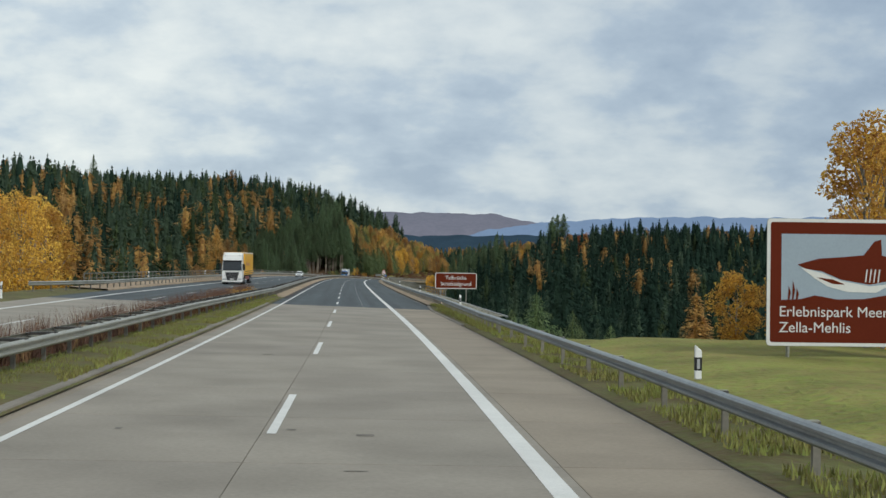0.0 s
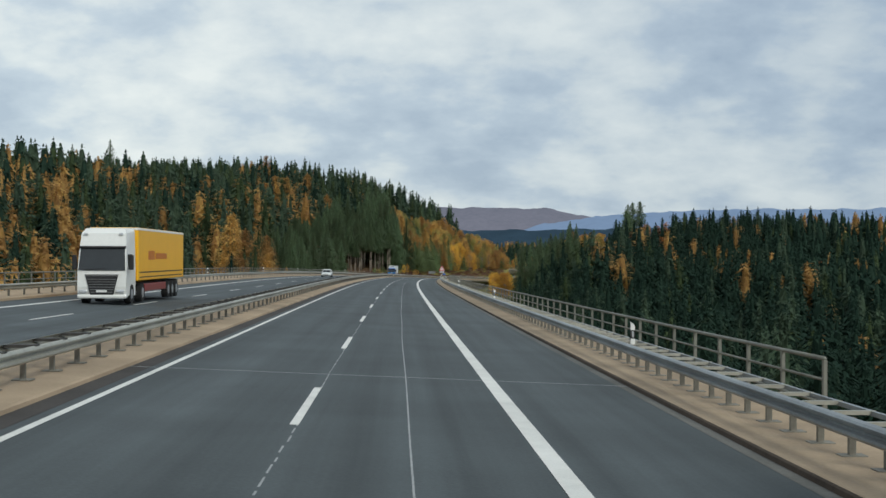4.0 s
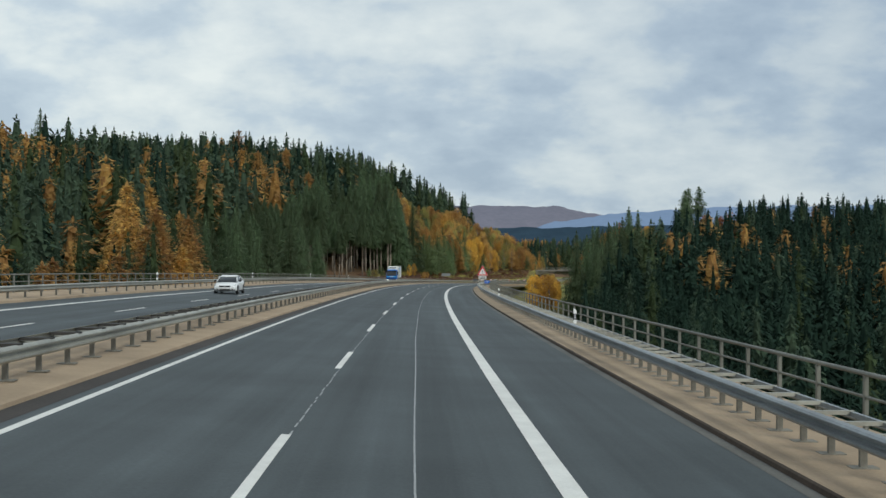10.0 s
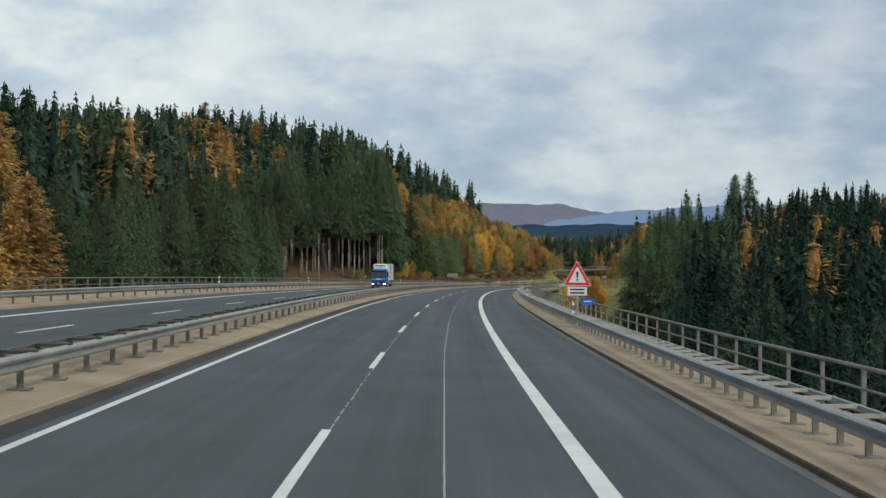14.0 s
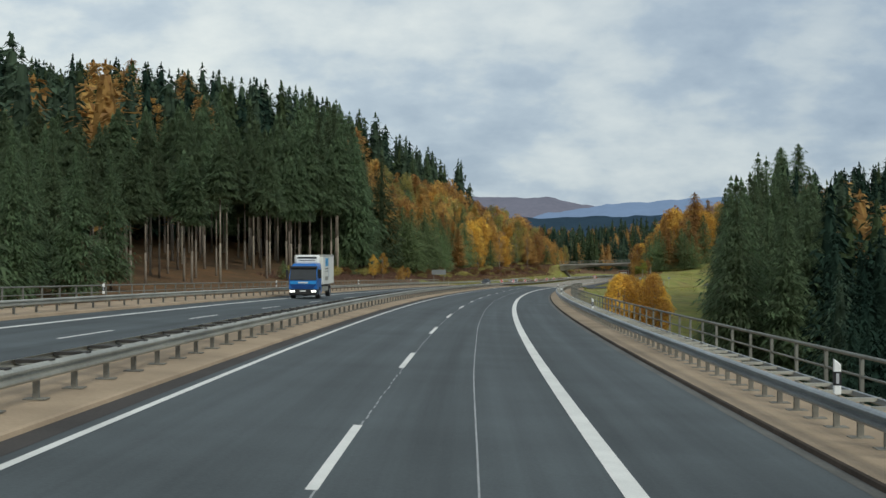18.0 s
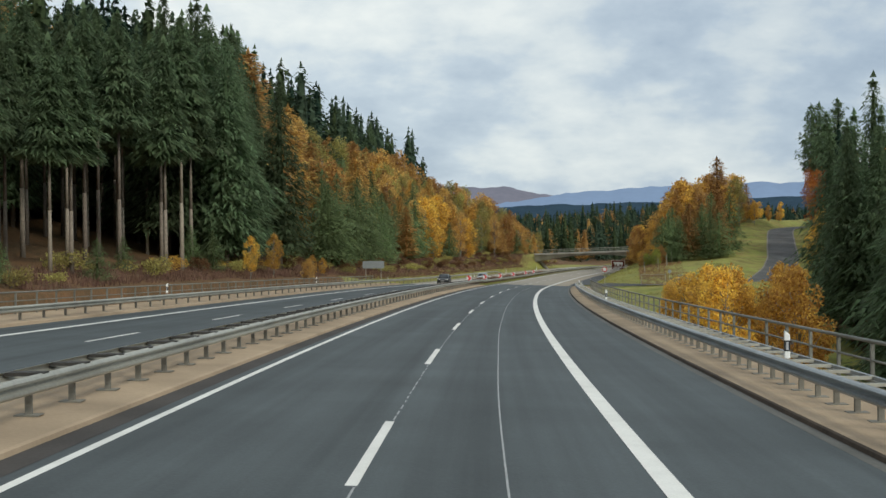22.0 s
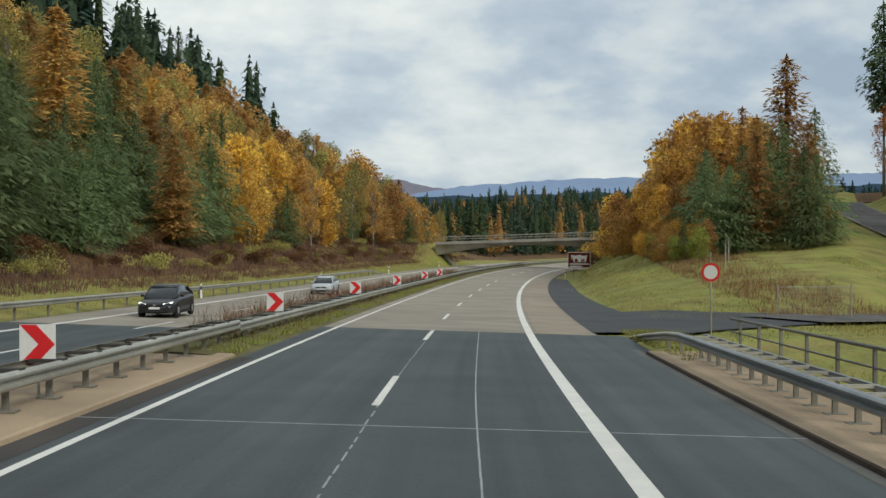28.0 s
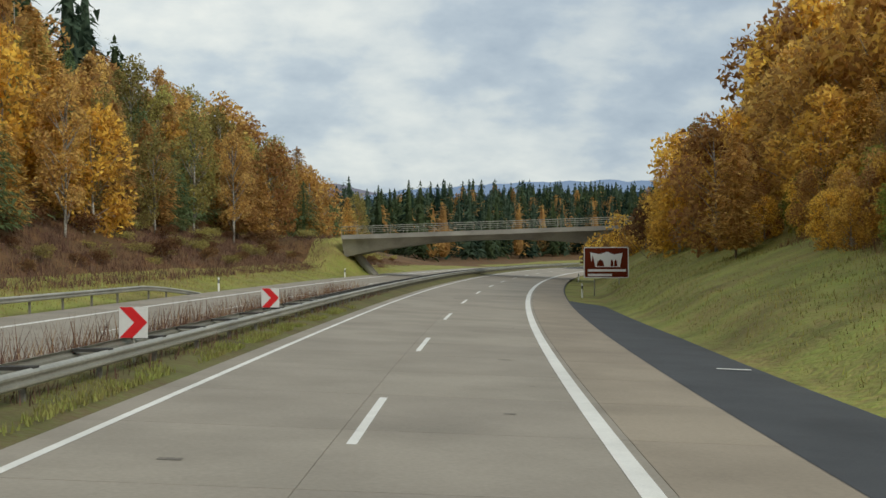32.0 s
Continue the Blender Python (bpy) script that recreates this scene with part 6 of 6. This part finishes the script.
def car(s, lat, colour, label, tall=1.45, lit=True, sporty=False):
    """A car that faces the camera; y points to its rear."""
    c = thing("car", label, "car")
    mat = paint("car_paint", colour)
    # (y, half width, bottom, shoulder)
    shell = [(0.0, 0.60, 0.40, 0.62), (0.06, 0.74, 0.28, 0.68), (0.22, 0.85, 0.20, 0.74), (0.6, 0.895, 0.18, 0.82), (1.1, 0.90, 0.18, 0.90), (1.7, 0.90, 0.18, 0.95),
             (2.6, 0.90, 0.18, 0.97), (3.5, 0.90, 0.18, 1.0), (4.0, 0.88, 0.20, 1.02), (4.3, 0.82, 0.26, 1.0), (4.44, 0.72, 0.36, 0.90)]
    part("body", loft([ring_of(*q) for q in shell]), mat, c, smooth=True)
    house = [(1.0, 0.80, 0.90, 0.92, 0.78), (1.35, 0.80, 0.90, 0.92 + 0.45 * (tall - 0.92), 0.74), (1.8, 0.79, 0.92, tall - 0.07, 0.66), (2.35, 0.79, 0.93, tall - 0.01, 0.63),
             (3.1, 0.79, 0.94, tall - 0.03, 0.62), (3.7, 0.79, 0.95, tall - 0.20, 0.64), (4.15, 0.78, 0.96, 1.02, 0.70)]
    rings = []
    for y, low, b, t, hw in house:
        half = [(low, b), (low * 0.6 + hw * 0.4, b + 0.4 * (t - b)), (hw, t - 0.04), (hw * 0.9, t)]
        rings.append([(x, y, z) for x, z in half] + [(-x, y, z) for x, z in reversed(half)])
    part("cabin", loft(rings), GLASS, c, "dark glazed cabin", smooth=True)
    roof = [(1.72, tall - 0.085, 0.60), (1.95, tall - 0.04, 0.62), (2.35, tall - 0.002, 0.62), (3.1, tall - 0.022, 0.61), (3.68, tall - 0.18, 0.62)]
    part("roof", loft([[(-w, y, z - 0.05), (w, y, z - 0.05), (w, y, z - 0.005), (w * 0.85, y, z + 0.018), (-w * 0.85, y, z + 0.018), (-w, y, z - 0.005)] for y, z, w in roof]), mat, c, smooth=True)
    for sx in (-1, 1):
        lamp = [(sx * 0.40, -0.015, 0.60), (sx * 0.80, 0.20, 0.66), (sx * 0.80, 0.22, 0.74), (sx * 0.42, 0.02, 0.665)]
        part("headlight", loft([lamp, [(x * 0.98, y + 0.12, z) for x, y, z in lamp]]), LAMP if lit else LAMP_OFF, c)
        intake = [(sx * 0.42, -0.005, 0.30), (sx * 0.78, 0.14, 0.27), (sx * 0.78, 0.14, 0.47), (sx * 0.56, 0.03, 0.40)]
        part("side_intake", loft([[(x, y - 0.03, z) for x, y, z in intake], [(x, y + 0.1, z) for x, y, z in intake]]), TRIM, c)
        part("mirror", boxed(min(sx * 0.88, sx * 1.05), max(sx * 0.88, sx * 1.05), 1.32, 1.46, 0.93, 1.07, bevel=0.04), TRIM if sporty else mat, c)
        part("pillar", tubed((sx * 0.79, 1.02, 0.91), (sx * 0.655, 1.80, tall - 0.06), 0.032, n=6), mat, c)
        part("pillar", tubed((sx * 0.655, 3.55, tall - 0.14), (sx * 0.78, 4.15, 0.98), 0.05, n=6), mat, c)
        part("sill", boxed(min(sx * 0.84, sx * 0.905), max(sx * 0.84, sx * 0.905), 1.25, 3.2, 0.17, 0.25, bevel=0.01), TRIM, c)
        for y in (0.84, 3.52):
            part("wheel_arch", tubed((sx * 0.78, y, 0.34), (sx * 0.906, y, 0.34), 0.375, n=22), TRIM, c)
            wheel(c, sx * 0.83, y, 0.32, 0.20)
    part("grille", boxed(-0.42, 0.42, -0.03, 0.1, 0.54, 0.65, bevel=0.02), TRIM, c)
    part("lower_grille", boxed(-0.40, 0.40, -0.02, 0.12, 0.26, 0.40, bevel=0.02), TRIM, c)
    part("number_plate", boxed(-0.26, 0.26, -0.05, -0.02, 0.41, 0.51), WHITE_SIGN, c)
    part("badge", boxed(-0.06, 0.06, -0.045, -0.02, 0.57, 0.63, bevel=0.01), RIM, c)
    c.matrix_basis = upright(s, lat, float(opp(s)), 0)
    return c


def truck(s, lat, cab_col, box_col, label, length, box_w, box_top, cab_h, reefer, stripe):
    t = thing("truck", label, "truck")
    cab, boxm = paint("cab_paint", cab_col), paint("body_paint", box_col, 0.45)
    w = 1.22
    top = cab_h - (0.45 if reefer else 0.85)
    rings = [[(-w, 0.10, 0.42), (w, 0.10, 0.42), (w, 2.2, 0.42), (-w, 2.2, 0.42)],
             [(-w, 0.0, 0.9), (w, 0.0, 0.9), (w, 2.2, 0.9), (-w, 2.2, 0.9)],
             [(-w, 0.02, 1.75), (w, 0.02, 1.75), (w, 2.2, 1.75), (-w, 2.2, 1.75)],
             [(-w + 0.06, 0.24, top), (w - 0.06, 0.24, top), (w - 0.04, 2.2, top), (-w + 0.04, 2.2, top)],
             [(-w + 0.10, 0.42, cab_h - 0.25), (w - 0.10, 0.42, cab_h - 0.25), (w - 0.06, 2.2, cab_h - 0.1), (-w + 0.06, 2.2, cab_h - 0.1)],
             [(-w + 0.25, 0.75, cab_h), (w - 0.25, 0.75, cab_h), (w - 0.15, 2.2, cab_h), (-w + 0.15, 2.2, cab_h)]]
    part("cab", loft(rings), cab, t)
    z0, z1 = (1.72, cab_h - 1.02) if not reefer else (1.60, cab_h - 0.42)
    part("windscreen", loft([[(-w + 0.05, -0.03, z0), (w - 0.05, -0.03, z0), (w - 0.05, 0.08, z0), (-w + 0.05, 0.08, z0)],
                             [(-w + 0.12, 0.19, z1), (w - 0.12, 0.19, z1), (w - 0.12, 0.30, z1), (-w + 0.12, 0.30, z1)]]), GLASS, t)
    part("wiper", tubed((-0.9, -0.05, z0 + 0.03), (0.15, -0.02, z0 + 0.10), 0.018, n=5), TRIM, t)
    part("sun_visor", boxed(-w + 0.06, w - 0.06, -0.02 if reefer else 0.06, 0.40, z1, z1 + (0.20 if reefer else 0.12), bevel=0.04), TRIM, t)

    def slope(name, wide, narrow, low, high, mat, y=-0.05, label=""):
        """A panel of the cab's front, wider at its top."""
        part(name, loft([[(-narrow, y, low), (narrow, y, low), (narrow, 0.1, low), (-narrow, 0.1, low)], [(-wide, y, high), (wide, y, high), (wide, 0.1, high), (-wide, 0.1, high)]]), mat, t, label)

    if reefer:
        slope("front_panel", w - 0.08, w - 0.30, 0.92, 1.26, DEEP_BLUE, label="dark blue lower front panel")
        slope("front_band", w - 0.04, w - 0.16, 1.27, 1.52, PALE_BLUE, -0.045, "lighter blue band below the windscreen")
        part("name_plate", boxed(-0.42, 0.42, -0.085, -0.05, 1.33, 1.46, bevel=0.01), WHITE_SIGN, t)
        part("lower_intake", boxed(-0.70, 0.70, -0.085, 0.0, 0.42, 0.56, bevel=0.02), CHASSIS, t)
    else:
        slope("grille", 0.80, 0.58, 0.50, 1.42, TRIM)
        for k in range(6):
            q = 0.56 + 0.035 * k
            part("grille_bar", boxed(-q, q, -0.07, -0.04, 0.60 + 0.13 * k, 0.635 + 0.13 * k, bevel=0.008), CHROME, t)
        slope("grille_lip", 0.84, 0.80, 1.44, 1.52, CHROME)
    part("bumper", boxed(-w - 0.01, w + 0.01, -0.06, 0.45, 0.30, 0.85 if reefer else 0.52, bevel=0.08), cab if not reefer else TRIM, t)
    for sx in (-1, 1):
        part("step", boxed(min(sx * (w - 0.2), sx * (w + 0.01)), max(sx * (w - 0.2), sx * (w + 0.01)), 0.45, 0.95, 0.45, 0.85, bevel=0.03), TRIM if reefer else cab, t)
        part("roof_lamp", boxed(min(sx * 0.78, sx * 0.98), max(sx * 0.78, sx * 0.98), 0.28, 0.36, cab_h - 0.34, cab_h - 0.24, bevel=0.02), LAMP_OFF, t)
    part("number_plate", boxed(-0.26, 0.26, -0.085, -0.055, 0.62, 0.73), WHITE_SIGN, t)
    for sx in (-1, 1):
        part("headlight", boxed(min(sx * 0.72, sx * 1.14), max(sx * 0.72, sx * 1.14), -0.09, 0.0, 0.56 if reefer else 0.60, 0.74, bevel=0.04), LAMP if reefer else LAMP_OFF, t)
        part("side_window", boxed(min(sx * (w - 0.05), sx * (w + 0.012)), max(sx * (w - 0.05), sx * (w + 0.012)), 0.45, 1.35, 1.75, 2.55, bevel=0.03), GLASS, t)
        part("mirror", boxed(min(sx * (w + 0.1), sx * (w + 0.32)), max(sx * (w + 0.1), sx * (w + 0.32)), 0.15, 0.32, 1.75, 2.5, bevel=0.05), TRIM, t)
        wheel(t, sx * 1.08, 1.25, 0.50, 0.32)
        for y in ((length - 2.2, length - 3.5, length - 4.8, 4.0) if not reefer else (length - 2.0,)):
            wheel(t, sx * 1.05, y, 0.50, 0.36)
    part("chassis", boxed(-0.9, 0.9, 1.2, length - 0.3, 0.62, 1.05, bevel=0.04), CHASSIS, t)
    y0 = 2.65
    part("cargo_body", boxed(-box_w, box_w, y0, length, 1.15, box_top, bevel=0.05), boxm, t)
    part("roof_edge", boxed(-box_w - 0.01, box_w + 0.01, y0 - 0.01, length + 0.01, box_top - 0.14, box_top - 0.02, bevel=0.01), WHITE if not reefer else ZINC, t)
    part("side_guard", boxed(-box_w + 0.05, box_w - 0.05, 4.6 if not reefer else 3.4, length - 5.6 if not reefer else length - 3.0, 0.55, 0.95, bevel=0.02), stripe, t)
    side = box_w + 0.006
    if reefer:
        part("cooling_unit", boxed(-1.08, 1.08, y0 - 0.75, y0, box_top - 0.82, box_top - 0.02, bevel=0.2), WHITE, t)
        part("cooling_slot", boxed(-0.7, 0.7, y0 - 0.775, y0 - 0.70, box_top - 0.50, box_top - 0.44, bevel=0.01), TRIM, t)
        part("cooling_grille", boxed(-0.85, 0.85, y0 - 0.775, y0 - 0.70, box_top - 0.32, box_top - 0.15, bevel=0.03), TRIM, t)
        logo = [(4.0, 5.6, 2.75, 3.45, BLUE_TINT), (4.0, 5.6, 2.48, 2.56, CHASSIS), (4.0, 5.6, 2.28, 2.34, CHASSIS), (3.8, 5.6, 1.5, 1.85, ZINC), (5.75, 6.0, 1.7, 3.5, PALE_SIGN)]
    else:
        logo = [(5.2, 7.0, 2.25, 2.75, RUST_TINT), (7.2, 10.6, 2.3, 2.62, RUST_TINT), (3.0, length - 0.4, 1.55, 1.62, TRIM), (3.0, length - 0.4, 1.30, 1.36, TRIM)]
    for a, b, c0, c1, m in logo:
        part("livery_block", boxed(box_w - 0.01, side, a, b, c0, c1), m, t)
    t.matrix_basis = upright(s, lat, float(opp(s)), 0)
    return t


CHROME = material("grey_grille_bars", (0.20, 0.20, 0.20), 0.4, 0.5, scale=4, fine=20)
DEEP_BLUE = paint("deep_blue_panel", (0.008, 0.05, 0.20))
PALE_BLUE = paint("bright_blue_band", (0.03, 0.26, 0.62))
BLUE_TINT = paint("livery_blue", (0.05, 0.32, 0.62))
RUST_TINT = paint("livery_orange", (0.55, 0.16, 0.01))
UNDER_RED = paint("red_side_guard", (0.22, 0.03, 0.03))
truck(151, -13.3, (0.72, 0.72, 0.70), (0.80, 0.42, 0.01), "white tractor unit with a yellow curtain-sided trailer", 16.2, 1.27, 3.95, 3.85, False, UNDER_RED)
truck(505, -14.4, (0.012, 0.12, 0.40), (0.66, 0.66, 0.62), "blue cab truck with a white refrigerated box body", 8.8, 1.27, 3.75, 3.02, True, ZINC)
car(317, -13.4, (0.72, 0.73, 0.73), "white hatchback car with black grille and side intakes", 1.43, False, True)
car(683, -13.6, (0.02, 0.021, 0.024), "black estate car with headlights on", 1.5)
car(724, -12.1, (0.42, 0.45, 0.48), "silver grey saloon car", 1.42, False)

# ---------------------------------------------------------------- concrete slabs of the carriageway
def slab(s, length, l0, l1, mat):
    n = 3
    ss = np.linspace(s + 0.012, s + length - 0.012, n)
    v = []
    for a in ss:
        v += spots([a, a, a, a], [l0 + 0.006, l0 + 0.006, l1 - 0.006, l1 - 0.006], [-0.06, 0.0, 0.0, -0.06]).tolist()
    f = [(4 * i + j, 4 * i + j + 1, 4 * i + j + 5, 4 * i + j + 4) for i in range(n - 1) for j in range(3)]
    f += [(0, 3, 2, 1), (4 * n - 4, 4 * n - 3, 4 * n - 2, 4 * n - 1)]
    f = [tuple(reversed(q)) for q in f]
    child("slab", mesh_of("slab", v, f, mat), road)


for a, b in ((-60, A0), (A1, 960)):
    k = int(round((b - a) / 5))
    step = (b - a) / k
    for i in range(k):
        s = a + i * step
        mid = -0.2 if a < 0 else -0.33
        slab(s, step, -4.4, mid, CONCRETE)
        slab(s, step, mid, 4.05, CONCRETE)
        slab(s, step, 4.05, 6.4, SHOULDER)

# ---------------------------------------------------------------- far ridges
def ridge(name, label, mat, dist, yaw0, yaw1, heights, base=-80.0, seed=1, rough=6.0, depth=500.0):
    """A hill range seen across the valley: a rounded ridge whose crest follows heights from yaw0 to yaw1 (degrees to the right)."""
    eye = spots(400.0, 0.0)
    n = 160
    verts, faces = [], []
    yaws = np.linspace(yaw0, yaw1, n)
    hs = np.interp(np.linspace(0, 1, n), np.linspace(0, 1, len(heights)), heights)
    for i in range(n):
        d = np.array([math.sin(radians(yaws[i])), math.cos(radians(yaws[i]))])
        h = hs[i] + rough * noise.fractal(Vector((yaws[i] * 0.9, seed, 0)), 1.0, 2.0, 5)
        for k, (f, g) in enumerate(((-1.0, 0.0), (-0.6, 0.45), (-0.3, 0.8), (0.0, 1.0), (0.5, 0.8), (1.0, 0.0))):
            p = eye[:2] + d * (dist + f * depth)
            verts.append((p[0], p[1], base + (h - base) * g))
    for i in range(n - 1):
        for k in range(5):
            faces.append((i * 6 + k, i * 6 + k + 1, i * 6 + k + 7, i * 6 + k + 6))
    return tagged(new(name, mesh_of(name, verts, faces, mat, True)), label, "hills", kind="structure")


# Air haze is put into the ridges as bluish colour and faint emission.
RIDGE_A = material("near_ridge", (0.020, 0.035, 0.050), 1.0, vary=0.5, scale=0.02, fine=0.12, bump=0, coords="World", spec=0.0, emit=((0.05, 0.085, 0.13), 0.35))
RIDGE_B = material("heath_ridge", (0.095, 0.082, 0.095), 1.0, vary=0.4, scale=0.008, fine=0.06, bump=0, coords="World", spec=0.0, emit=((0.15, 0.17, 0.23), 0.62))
RIDGE_C = material("hazy_blue_ridge", (0.07, 0.10, 0.16), 1.0, vary=0.3, scale=0.006, fine=0.05, bump=0, coords="World", spec=0.0, emit=((0.165, 0.225, 0.335), 0.8))
ridge("backdrop_near_ridge", "dark wooded ridge beyond the valley, haze in its faint glow", RIDGE_A, 1900, -14, 40, (48, 50, 50, 52, 56, 62, 64, 66, 70), seed=2, rough=4)
ridge("backdrop_heath_ridge", "purple-brown ridge in the distance, haze in its glow", RIDGE_B, 3800, -16, 10.5, (178, 175, 172, 171, 169, 166, 110), seed=4, rough=6)
ridge("backdrop_blue_ridge", "hills on the horizon, glowing blue for haze", RIDGE_C, 2900, 3, 45, (60, 112, 127, 125, 130, 134, 130, 132), seed=6, rough=6)
